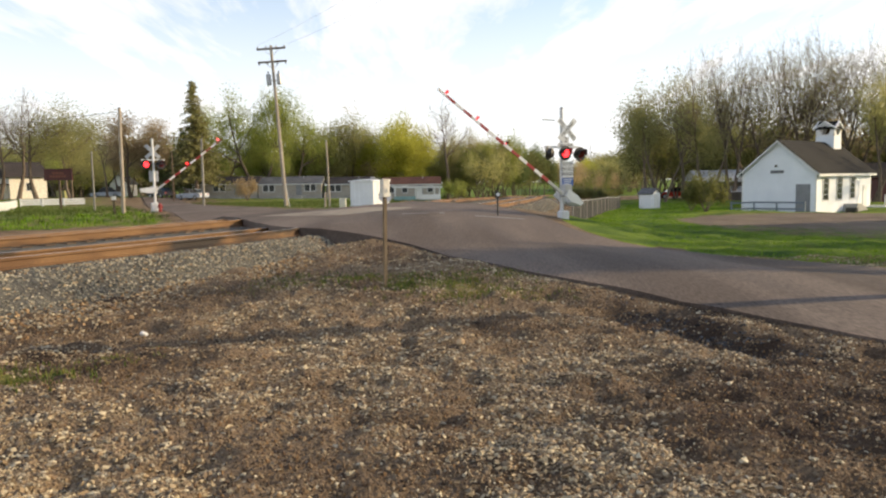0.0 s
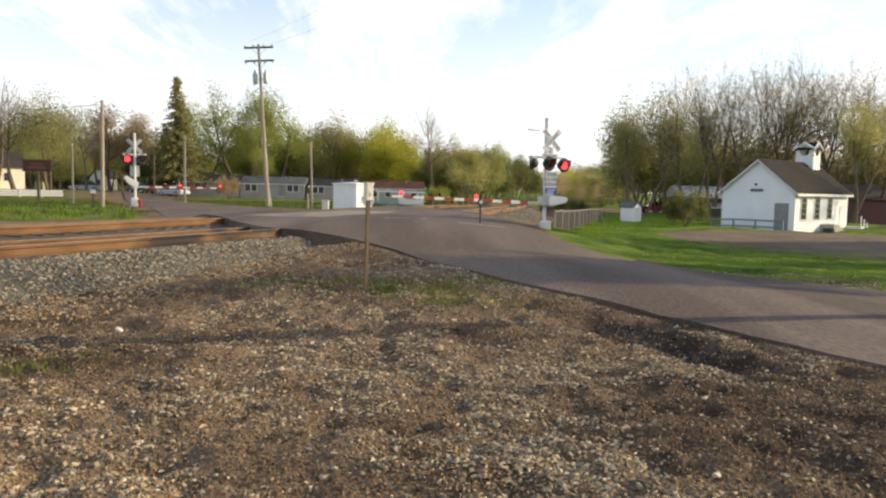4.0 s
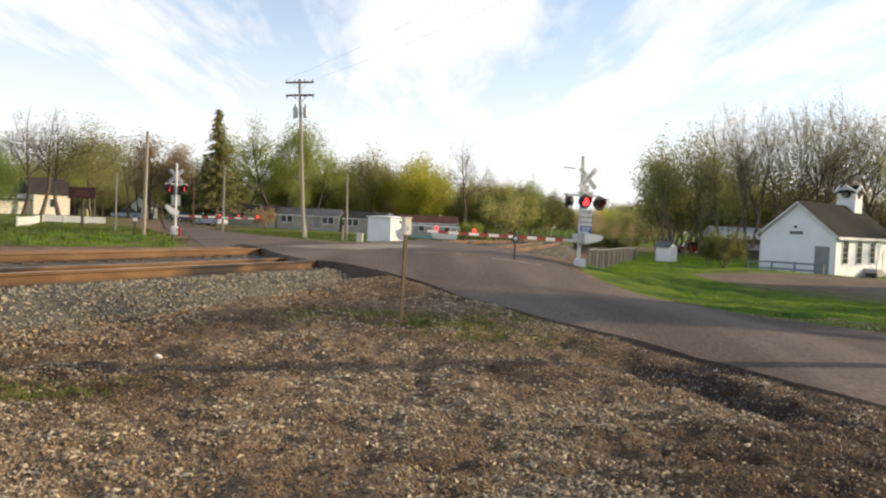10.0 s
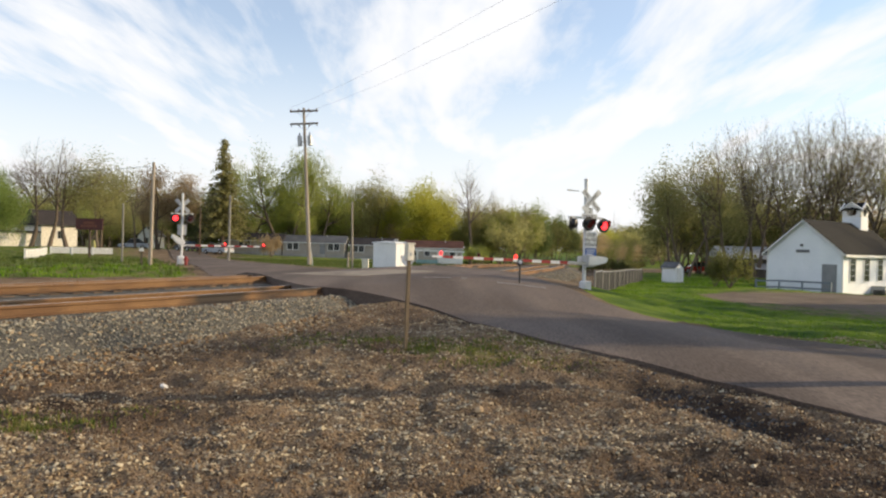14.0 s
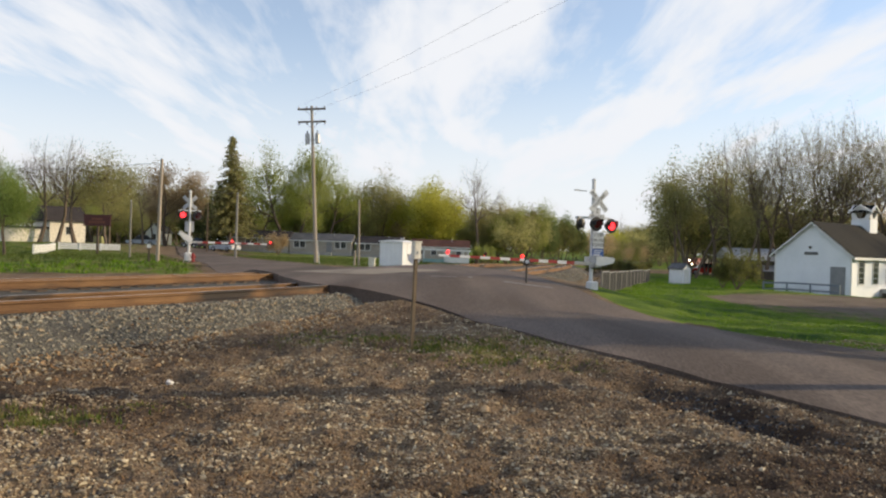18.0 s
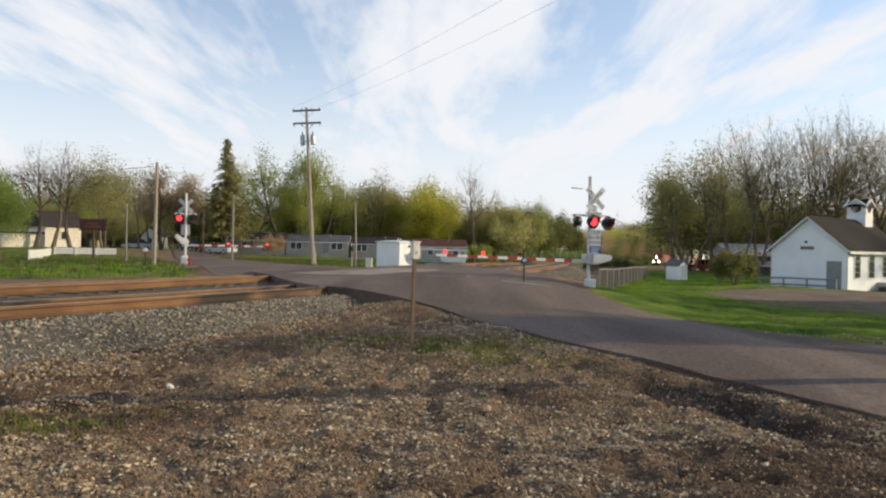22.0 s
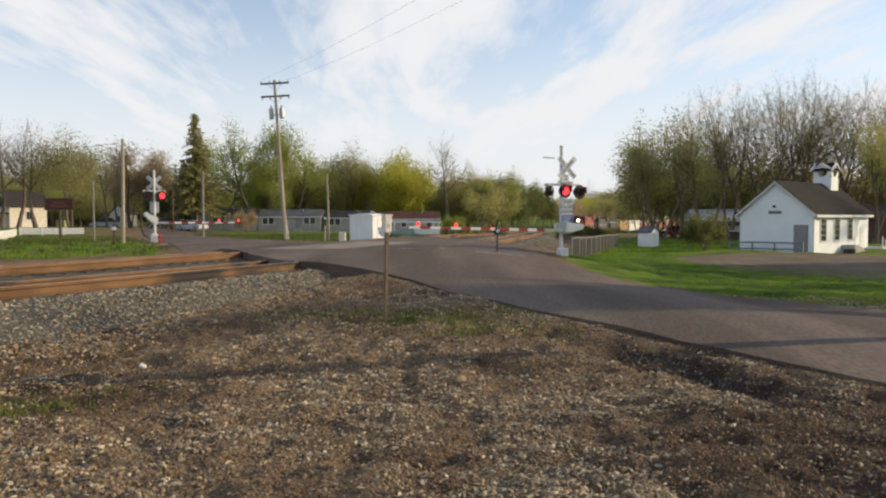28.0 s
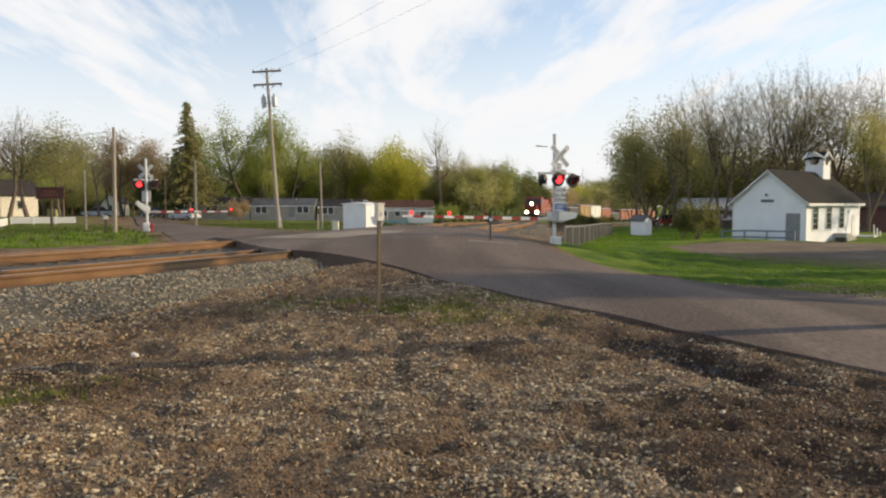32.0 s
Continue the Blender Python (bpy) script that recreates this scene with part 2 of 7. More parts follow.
M = dict(
    asphalt=surf("asphalt", (0.118, 0.092, 0.077), (0.160, 0.126, 0.106), 0.9, 0.85, 0.4, fine=45, c3=(0.088, 0.068, 0.057), third=(0.46, 0.60), stretch=(1, 0.16, 1), dist=0.012, speck=0.5, rot=-25),
    apron=surf("pale_gravelled_apron", (0.24, 0.205, 0.165), (0.30, 0.26, 0.21), 1.4, 0.9, 0.4, fine=50, dist=0.01, c3=(0.15, 0.12, 0.10), third=(0.5, 0.64)),
    line=surf("worn_road_paint", (0.26, 0.245, 0.23), (0.13, 0.12, 0.11), 6, 0.7, 0.2),
    ballast=surf("ballast_bed", (0.08, 0.074, 0.064), (0.12, 0.112, 0.094), 2.5, 0.9, 1.0, fine=22, dist=0.05, c3=(0.20, 0.125, 0.07), third=(0.58, 0.7)),
    ballast_stone=stones("ballast_stone", [(0.315, 0.29, 0.225), (0.21, 0.20, 0.165), (0.42, 0.375, 0.285), (0.13, 0.125, 0.11), (0.35, 0.28, 0.185), (0.26, 0.24, 0.185)]),
    toe_stone=stones("toe_stone", [(0.34, 0.22, 0.115), (0.42, 0.32, 0.19), (0.22, 0.135, 0.07), (0.26, 0.22, 0.17), (0.15, 0.095, 0.055)]),
    pebble=stones("pebble", [(0.26, 0.185, 0.099), (0.35, 0.27, 0.158), (0.16, 0.112, 0.063), (0.42, 0.345, 0.216), (0.20, 0.16, 0.108), (0.29, 0.20, 0.104), (0.085, 0.061, 0.0405), (0.28, 0.23, 0.153), (0.20, 0.135, 0.072), (0.49, 0.42, 0.288)], 0.6),
    litter=stones("litter", [(0.10, 0.062, 0.038), (0.17, 0.115, 0.066), (0.06, 0.042, 0.03), (0.27, 0.20, 0.125), (0.13, 0.10, 0.075), (0.20, 0.12, 0.06)], 0.8),
    dark_stone=stones("dark_stone", [(0.04, 0.04, 0.043), (0.07, 0.072, 0.08), (0.028, 0.027, 0.028), (0.05, 0.043, 0.036), (0.11, 0.115, 0.125)]),
    clod=stones("dirt_clod", [(0.06, 0.042, 0.028), (0.085, 0.058, 0.037), (0.045, 0.032, 0.022)]),
    white_stone=surf("white_stone", (0.75, 0.73, 0.7), (0.6, 0.58, 0.54), 20, 0.8, 0.3),
    tan_stone=surf("tan_stone", (0.52, 0.38, 0.22), (0.4, 0.28, 0.16), 20, 0.8, 0.3),
    rail_rust=surf("rusty_rail", (0.20, 0.105, 0.038), (0.115, 0.058, 0.024), 0.9, 0.75, 0.2, fine=30, stretch=(1, 1, 4), c3=(0.018, 0.012, 0.010), third=(0.55, 0.66)),
    rail_top=surf("worn_rail_head", (0.42, 0.40, 0.38), (0.5, 0.47, 0.44), 2, 0.35, 0.05, metal=0.9),
    tie=surf("weathered_tie", (0.075, 0.055, 0.042), (0.14, 0.095, 0.06), 3, 0.9, 0.5, spread=0.35, stretch=(1, 6, 6)),
    steel_white=surf("white_painted_steel", (0.62, 0.63, 0.64), (0.72, 0.72, 0.72), 3, 0.5, 0.05, speck=0.05),
    sign_white=surf("white_sign_sheet", (0.72, 0.73, 0.74), (0.64, 0.65, 0.66), 5, 0.45, 0.03, speck=0.05),
    sign_blue=surf("blue_sign_sheet", (0.03, 0.09, 0.30), (0.04, 0.11, 0.34), 5, 0.45, 0.03),
    ink=surf("black_print", (0.03, 0.03, 0.03), (0.05, 0.05, 0.05), 5, 0.6, 0.0),
    black=surf("black_painted_steel", (0.018, 0.018, 0.018), (0.03, 0.03, 0.03), 4, 0.5, 0.05),
    galv=surf("galvanised_steel", (0.36, 0.37, 0.38), (0.46, 0.47, 0.48), 6, 0.45, 0.05, metal=0.5),
    lens=glassy("dark_red_lens", (0.06, 0.004, 0.006)),
    lit=glow("lit_red_lens", (1.0, 0.03, 0.035), 4.0),
    lit_small=glow("lit_red_arm_lamp", (1.0, 0.03, 0.03), 3.5),
    red=surf("red_reflective_tape", (0.33, 0.03, 0.032), (0.26, 0.024, 0.026), 5, 0.5, 0.03),
    redpaint=surf("red_paint", (0.26, 0.022, 0.02), (0.19, 0.018, 0.016), 5, 0.5, 0.05),
    wood_pole=surf("weathered_pole_wood", (0.42, 0.365, 0.30), (0.33, 0.28, 0.225), 2, 0.9, 0.4, stretch=(8, 8, 0.5)),
    grey_pole=surf("grey_pole_wood", (0.30, 0.285, 0.26), (0.22, 0.205, 0.185), 2, 0.9, 0.4, stretch=(8, 8, 0.5)),
    dark_wood=surf("dark_pole_wood", (0.16, 0.12, 0.085), (0.11, 0.08, 0.06), 2, 0.9, 0.4, stretch=(8, 8, 0.5)),
    post_wood=surf("post_wood", (0.21, 0.16, 0.105), (0.15, 0.115, 0.075), 5, 0.9, 0.4, stretch=(6, 6, 0.6)),
    cream=surf("cream_painted_metal", (0.70, 0.67, 0.58), (0.62, 0.59, 0.50), 5, 0.5, 0.05),
    slat=surf("fence_slat", (0.062, 0.064, 0.068), (0.115, 0.11, 0.10), 2, 0.9, 0.3, spread=0.3, stretch=(8, 8, 0.6)),
    wire=surf("wire", (0.05, 0.05, 0.05), (0.07, 0.07, 0.07), 3, 0.6, 0.0),
    clapboard=surf("white_clapboard", (0.77, 0.80, 0.84), (0.71, 0.745, 0.785), 0.8, 0.6, 0.08, spread=0.04, fine=18, speck=0.05),
    trim=surf("white_trim", (0.78, 0.78, 0.77), (0.7, 0.7, 0.69), 2, 0.55, 0.05, speck=0.05),
    shingle=surf("dark_grey_shingle", (0.0125, 0.0125, 0.013), (0.021, 0.0205, 0.0205), 1.2, 0.9, 0.3, spread=0.18, fine=20),
    grey_paint=surf("grey_paint", (0.20, 0.205, 0.215), (0.25, 0.255, 0.265), 2, 0.6, 0.08),
    bluegrey=surf("bluegrey_paint", (0.15, 0.18, 0.22), (0.19, 0.22, 0.26), 2, 0.65, 0.1),
    pane=glassy("dark_window_pane", (0.03, 0.035, 0.04)),
    concrete=surf("concrete", (0.34, 0.33, 0.31), (0.42, 0.41, 0.38), 1.5, 0.9, 0.2),
    bungalow=surf("white_enamel_sheet", (0.83, 0.84, 0.87), (0.77, 0.78, 0.81), 1.2, 0.4, 0.03, speck=0.05),
    siding=surf("tan_siding", (0.40, 0.365, 0.315), (0.34, 0.31, 0.265), 1.0, 0.7, 0.08),
    siding2=surf("pale_siding", (0.38, 0.345, 0.30), (0.33, 0.30, 0.26), 1.0, 0.7, 0.08),
    cream_wall=surf("cream_wall", (0.76, 0.72, 0.64), (0.68, 0.64, 0.56), 0.6, 0.8, 0.1),
    roof_grey=surf("grey_roof", (0.10, 0.10, 0.105), (0.15, 0.15, 0.155), 0.7, 0.85, 0.1),
    roof_red=surf("red_brown_roof", (0.09, 0.045, 0.036), (0.13, 0.065, 0.05), 0.7, 0.85, 0.1),
    roof_dark=surf("dark_roof", (0.042, 0.037, 0.037), (0.06, 0.052, 0.052), 0.7, 0.85, 0.1),
    roof_metal=surf("dull_metal_roof", (0.46, 0.46, 0.47), (0.30, 0.305, 0.32), 0.7, 0.5, 0.05, metal=0.3),
    barn=surf("dark_barn_boards", (0.075, 0.065, 0.06), (0.11, 0.095, 0.085), 1.2, 0.9, 0.2, stretch=(4, 4, 0.6)),
    teal=surf("teal_boards", (0.20, 0.34, 0.34), (0.26, 0.40, 0.39), 1.5, 0.7, 0.1),
    maroon=surf("maroon_sign_board", (0.062, 0.012, 0.011), (0.085, 0.017, 0.014), 1.5, 0.6, 0.05),
    ochre=surf("ochre_lettering", (0.20, 0.062, 0.028), (0.16, 0.05, 0.024), 3, 0.6, 0.0),
    cabinet=surf("faded_yellow_green_paint", (0.28, 0.28, 0.12), (0.22, 0.22, 0.10), 2, 0.6, 0.05),
    car_blue=glassy("silver_blue_car_paint", (0.34, 0.38, 0.44), 0.25),
    car_dark=glassy("dark_car_paint", (0.03, 0.03, 0.04), 0.25),
    car_red=glassy("red_car_paint", (0.45, 0.03, 0.02), 0.25),
    tyre=surf("tyre_rubber", (0.02, 0.02, 0.02), (0.03, 0.03, 0.03), 5, 0.9, 0.1),
    bark=surf("brown_bark", (0.11, 0.086, 0.068), (0.175, 0.14, 0.11), 3, 0.95, 0.5, stretch=(3, 3, 0.7), spread=0.15),
    leaf_green=leaves("fresh_green_leaf", (0.25, 0.29, 0.07), (0.44, 0.47, 0.13), 0.2, 0.66),
    leaf_olive=leaves("olive_leaf", (0.27, 0.26, 0.105), (0.42, 0.40, 0.17), 0.25, 0.66),
    leaf_yellow=leaves("yellow_green_leaf", (0.38, 0.38, 0.06), (0.58, 0.56, 0.11), 0.12, 0.68),
    leaf_mid=leaves("young_green_leaf", (0.15, 0.21, 0.05), (0.26, 0.32, 0.095)),
    leaf_brown=leaves("reddish_bud", (0.34, 0.25, 0.145), (0.46, 0.36, 0.21), 0.25, 0.62),
    leaf_bud=leaves("pale_bud", (0.33, 0.31, 0.14), (0.45, 0.42, 0.20)),
    leaf_shrub=leaves("shrub_leaf", (0.11, 0.115, 0.04), (0.20, 0.205, 0.07)),
    leaf_dark=leaves("dark_green_leaf", (0.10, 0.135, 0.05), (0.18, 0.215, 0.08)),
    needle=leaves("conifer_needle", (0.15, 0.16, 0.06), (0.39, 0.355, 0.15), 0.1, 0.5),
    grass_blade=leaves("grass_blade", (0.075, 0.175, 0.008), (0.20, 0.315, 0.02), 0.0, 0.35),
    # olive grass, darkened further: tree shade over the left lawn is in the colour
    verge_blade=leaves("rough_verge_blade", (0.055, 0.095, 0.014), (0.115, 0.135, 0.035), 0.0, 0.3),
    dry_blade=leaves("dry_grass_blade", (0.22, 0.19, 0.06), (0.13, 0.17, 0.03), 0.0, 0.35),
    loco_red=surf("orange_red_loco_paint", (0.25, 0.045, 0.022), (0.20, 0.034, 0.018), 0.8, 0.5, 0.03),
    loco_black=surf("sooty_black_paint", (0.03, 0.028, 0.026), (0.05, 0.045, 0.04), 0.8, 0.6, 0.05),
    car_tan=surf("ochre_box_car_paint", (0.36, 0.22, 0.07), (0.28, 0.17, 0.06), 0.8, 0.6, 0.05),
    car_white=surf("white_box_car_paint", (0.74, 0.73, 0.70), (0.66, 0.65, 0.62), 0.8, 0.5, 0.05),
    car_rust=surf("rust_red_box_car_paint", (0.30, 0.095, 0.05), (0.24, 0.08, 0.045), 0.8, 0.7, 0.05),
    headlight=glow("headlight_glow", (1.0, 0.80, 0.50), 22.0),
)


def ground_material():
    """Gravel, bare dirt and grass on one sheet; the place of each comes from the sheet's own attribute."""
    m = surf("ground_cover", (0.142, 0.099, 0.062), (0.216, 0.154, 0.098), 0.8, 0.95, 1.0, fine=38, c3=(0.058, 0.039, 0.027), third=(0.50, 0.66), dist=0.04, speck=0.6)
    nt = m.node_tree
    b = nt.nodes["Principled BSDF"]
    base = b.inputs["Base Color"].links[0].from_socket
    att = nt.nodes.new("ShaderNodeAttribute")
    att.attribute_name = "cover"
    sep = nt.nodes.new("ShaderNodeSeparateColor")
    nt.links.new(att.outputs["Color"], sep.inputs[0])
    co = nt.nodes.new("ShaderNodeTexCoord")

    def tex(scale, detail=5.0):
        n = nt.nodes.new("ShaderNodeTexNoise")
        n.inputs["Scale"].default_value, n.inputs["Detail"].default_value = scale, detail
        nt.links.new(co.outputs["Object"], n.inputs["Vector"])
        return n.outputs[0]

    def two(c1, c2, scale):
        n = nt.nodes.new("ShaderNodeMix")
        n.data_type = "RGBA"
        r = nt.nodes.new("ShaderNodeMapRange")
        r.inputs["From Min"].default_value, r.inputs["From Max"].default_value = 0.35, 0.65
        nt.links.new(tex(scale), r.inputs[0])
        nt.links.new(r.outputs[0], n.inputs["Factor"])
        n.inputs["A"].default_value, n.inputs["B"].default_value = (*c1, 1), (*c2, 1)
        return n.outputs["Result"]

    def over(below, above, mask, soft=0.16):
        add = nt.nodes.new("ShaderNodeMath")
        add.operation = "ADD"
        nt.links.new(mask, add.inputs[0])
        nt.links.new(tex(1.7, 8.0), add.inputs[1])
        r = nt.nodes.new("ShaderNodeMapRange")
        r.inputs["From Min"].default_value, r.inputs["From Max"].default_value = 1 - soft, 1 + soft
        nt.links.new(add.outputs[0], r.inputs[0])
        n = nt.nodes.new("ShaderNodeMix")
        n.data_type = "RGBA"
        nt.links.new(r.outputs[0], n.inputs["Factor"])
        nt.links.new(below, n.inputs["A"])
        nt.links.new(above, n.inputs["B"])
        return n.outputs["Result"]

    col = over(base, two((0.030, 0.021, 0.016), (0.085, 0.056, 0.038), 2.2), sep.outputs[1])
    col = over(col, two((0.14, 0.108, 0.084), (0.20, 0.155, 0.118), 0.5), sep.outputs[2])
    # uneven grass; its dark-to-bright contrast also carries tree-shadow streaks in the colour
    col = over(col, two((0.035, 0.08, 0.006), (0.16, 0.225, 0.015), 0.5), sep.outputs[0])
    nt.links.new(col, b.inputs["Base Color"])
    return m


M["ground"] = ground_material()

# ---- building helpers ----
class Geo:
    """Vertices and faces of one mesh."""

    def __init__(self):
        self.v, self.f = [], []

    def add(self, verts, faces, m=None):
        k = len(self.v)
        self.v += [tuple(m @ Vector(p)) for p in verts] if m else [tuple(p) for p in verts]
        self.f += [tuple(k + i for i in f) for f in faces]
        return self

    def box(self, x0, x1, y0, y1, z0, z1, m=None, bevel=0.0):
        if bevel:
            e = bevel
            ring = [(x0 + e, y0), (x1 - e, y0), (x1, y0 + e), (x1, y1 - e), (x1 - e, y1), (x0 + e, y1), (x0, y1 - e), (x0, y0 + e)]
            cx, cy = (x0 + x1) / 2, (y0 + y1) / 2
            inner = [(cx + (x - cx) * (1 - 2 * e / (x1 - x0)), cy + (y - cy) * (1 - 2 * e / (y1 - y0))) for x, y in ring]
            v = [(x, y, z0) for x, y in inner] + [(x, y, z0 + e) for x, y in ring] + [(x, y, z1 - e) for x, y in ring] + [(x, y, z1) for x, y in inner]
            f = [tuple(range(7, -1, -1)), tuple(range(24, 32))]
            f += [(8 * r + i, 8 * r + (i + 1) % 8, 8 * r + 8 + (i + 1) % 8, 8 * r + 8 + i) for r in range(3) for i in range(8)]
            return self.add(v, f, m)
        v = [(x, y, z) for z in (z0, z1) for x, y in ((x0, y0), (x1, y0), (x1, y1), (x0, y1))]
        return self.add(v, [(3, 2, 1, 0), (4, 5, 6, 7), (0, 1, 5, 4), (1, 2, 6, 5), (2, 3, 7, 6), (3, 0, 4, 7)], m)

    def tube(self, a, b, r0, r1=None, n=8, caps=True):
        a, b = Vector(a), Vector(b)
        r1 = r0 if r1 is None else r1
        d = (b - a).normalized()
        s = d.orthogonal().normalized()
        t = d.cross(s)
        ring = [(math.cos(2 * math.pi * i / n), math.sin(2 * math.pi * i / n)) for i in range(n)]
        v = [a + (s * c + t * w) * r0 for c, w in ring] + [b + (s * c + t * w) * r1 for c, w in ring]
        f = [(i, (i + 1) % n, n + (i + 1) % n, n + i) for i in range(n)]
        if caps:
            f += [tuple(range(n - 1, -1, -1)), tuple(range(n, 2 * n))]
        return self.add(v, f)

    def lathe(self, profile, n=16, m=None):
        """profile: (radius, height) rows, turned round z."""
        v = [(r * math.cos(2 * math.pi * i / n), r * math.sin(2 * math.pi * i / n), z) for r, z in profile for i in range(n)]
        f = [(n * k + i, n * k + (i + 1) % n, n * k + n + (i + 1) % n, n * k + n + i) for k in range(len(profile) - 1) for i in range(n)]
        f += [tuple(range(n - 1, -1, -1)), tuple(range(n * (len(profile) - 1), n * len(profile)))]
        return self.add(v, f, m)

    def prism(self, outline, y0, y1, m=None):
        """An outline in x and z, drawn out along y."""
        n = len(outline)
        v = [(x, y0, z) for x, z in outline] + [(x, y1, z) for x, z in outline]
        f = [tuple(range(n)), tuple(range(2 * n - 1, n - 1, -1))] + [(i + n, (i + 1) % n + n, (i + 1) % n, i) for i in range(n)]
        return self.add(v, f, m)

    def mesh(self, name, material, smooth=False):
        me = bpy.data.meshes.new(name)
        me.from_pydata(self.v, [], self.f)
        me.materials.append(material)
        if smooth:
            me.shade_smooth()
        return me


def part(name, geo, material, parent, label="", m=None, smooth=False):
    """One mesh under a thing or a part; geo: a Geo, or a mesh to share."""
    ob = new(name, geo.mesh(name, material, smooth) if isinstance(geo, Geo) else geo)
    ob.parent = parent
    if m:
        ob.matrix_basis = m
    return tagged(ob, label)


def thing(name, m, label, category, group="", kind=""):
    ob = new(name)
    ob.matrix_basis = m
    ob.empty_display_size = 0.2
    return tagged(ob, label, category, group, kind)


def solid(name, geo, material, label, category="", group="", kind="", m=None, smooth=False):
    ob = new(name, geo.mesh(name, material, smooth))
    if m:
        ob.matrix_basis = m
    return tagged(ob, label, category, group, kind)


def spline(points, step):
    """A smooth line through points, as rows of (x, y), at even steps."""
    p = [Vector(q) for q in points]
    p = [p[0] * 2 - p[1]] + p + [p[-1] * 2 - p[-2]]
    rows = []
    for a, b, c, d in zip(p, p[1:], p[2:], p[3:]):
        n = max(int((c - b).length * 8), 2)
        for k in range(n):
            t = k / n
            rows.append(0.5 * (2 * b + (c - a) * t + (2 * a - 5 * b + 4 * c - d) * t * t + (3 * b - a - 3 * c + d) * t ** 3))
    rows.append(p[-2])
    out, left = [rows[0]], step
    for a, b in zip(rows, rows[1:]):
        length = (b - a).length
        while length >= left:
            a = a + (b - a) * (left / length)
            length -= left
            left = step
            out.append(a)
        left -= length
    return out


# ---- the lie of the land ----
TRACK = spline([(-46, -52), (-29, -25), (-13.2, -0.2), (-6.4, 11.1), (-2.8, 18.1), (0.9, 26.8), (3.7, 35), (6.6, 46), (10.2, 66), (14.2, 92), (17.8, 115), (21.6, 134), (40.5, 186), (60, 230), (79, 267), (130, 350), (250, 480), (420, 620)], 0.5)
HEIGHTS = [(0, 0, 0), (0, 7, -0.04), (-3, 8, -0.05), (3, 7.6, -0.05), (-0.5, 10.2, 0.14), (1.8, 10.2, 0.15), (0.7, 12.1, 0.25), (5, 26, 0.1), (-1.6, 17.3, 0.36),
           (9, 14.7, -0.2), (17, 57, -0.7), (28, 53, -1.18), (17, 34, -0.6), (18, 45, -0.5), (-15, 36, 0.38), (-15, 41, 0.28), (-34, 68, -0.15),
           (-10, 51, 0.12), (-4, 57, -0.2), (-20, 92, -0.3), (4.4, 7.1, -0.04), (18, 10, -0.5), (-20, 20, 0.2), (0, -40, 0), (60, 80, -1.6), (-50, 95, 0.6), (18, 110, -1.3), (40, 186, -3.2), (75, 260, -5.2), (-60, 0, 0.2), (12, 20, -0.42), (13, 24.5, -0.55), (17.5, 26, -0.64), (10.5, 28, -0.42)]
track_np = np.array([tuple(p) for p in TRACK])


def ground_np(x, y):
    x, y = np.asarray(x, float), np.asarray(y, float)
    top, low = 0, 0
    for a, b, h in HEIGHTS:
        w = 1 / (((x - a) ** 2 + (y - b) ** 2) ** 1.5 + 1.5)
        top, low = top + w * h, low + w
    return top / low


def ground_z(x, y):
    return float(ground_np(x, y))


def track_offset(x, y):
    """Metres from the middle of the near track, to its right (+) or left (-)."""
    x, y = np.asarray(x, float), np.asarray(y, float)
    best, out = np.full(x.shape, 1e9), np.zeros(x.shape)
    pts = track_np[::4]
    for (ax, ay), (bx, by) in zip(pts, pts[1:]):
        ux, uy = bx - ax, by - ay
        k = np.clip(((x - ax) * ux + (y - ay) * uy) / (ux * ux + uy * uy), 0, 1)
        dx, dy = x - ax - k * ux, y - ay - k * uy
        d = dx * dx + dy * dy
        near = d < best
        best = np.where(near, d, best)
        out = np.where(near, np.sign(dx * uy - dy * ux) * np.sqrt(d), out)
    return out


def road_np(x, y):
    off = track_offset(x, y) + 2.15
    return np.maximum(ground_np(x, y) + 0.035, 0.662 - 0.11 * np.maximum(0, np.abs(off) - 3.3))


RAIL_TOP = 0.65


def fall(y):
    """The line falls away beyond the crossing."""
    return -1.6 * min(max((y - 45) / 90, 0), 1) - 3.2 * min(max((y - 135) / 130, 0), 1)


SPACING = 4.3

# ---- ground ----
def inside(poly, x, y):
    x, y = np.asarray(x, float), np.asarray(y, float)
    hit = np.zeros(x.shape, bool)
    for (ax, ay), (bx, by) in zip(poly, poly[1:] + poly[:1]):
        cross = ((ay > y) != (by > y)) & (x < (bx - ax) * (y - ay) / (by - ay + 1e-12) + ax)
        hit ^= cross
    return hit


ROAD_NEAR = [(22, -24), (11, -5), (4.42, 7.15), (3.79, 8.49), (3.0, 9.45), (2.2, 10.42), (1.52, 11.46), (0.71, 12.95), (0.12, 14.2), (-0.6, 15.2), (-1.4, 15.85), (-2.2, 16.2), (-3.0, 16.6), (-3.9, 18.2), (-5.6, 22.2), (-8.4, 27.5), (-12.8, 37.5), (-25.2, 68), (-46, 120), (-82, 205)]
ROAD_FAR = [(31, -20), (17.5, 0), (8.53, 13.89), (7.38, 15.2), (6.49, 16.2), (5.68, 17.35), (5.0, 18.6), (4.6, 20.2), (4.35, 22.2), (4.2, 24.2), (3.8, 26.2), (1.9, 33.5), (-1.0, 40.5), (-8.0, 46), (-20.0, 69), (-41, 120), (-76, 205)]
LAWN = [(8.9, 13.5), (6.65, 16.3), (5.2, 18.6), (4.75, 20.4), (4.7, 24.0), (5.0, 26.5), (6.0, 30), (10, 42), (15, 58), (22, 90), (70, 120), (70, 30), (60, 20), (40, 10), (20, 0), (14, 6)]
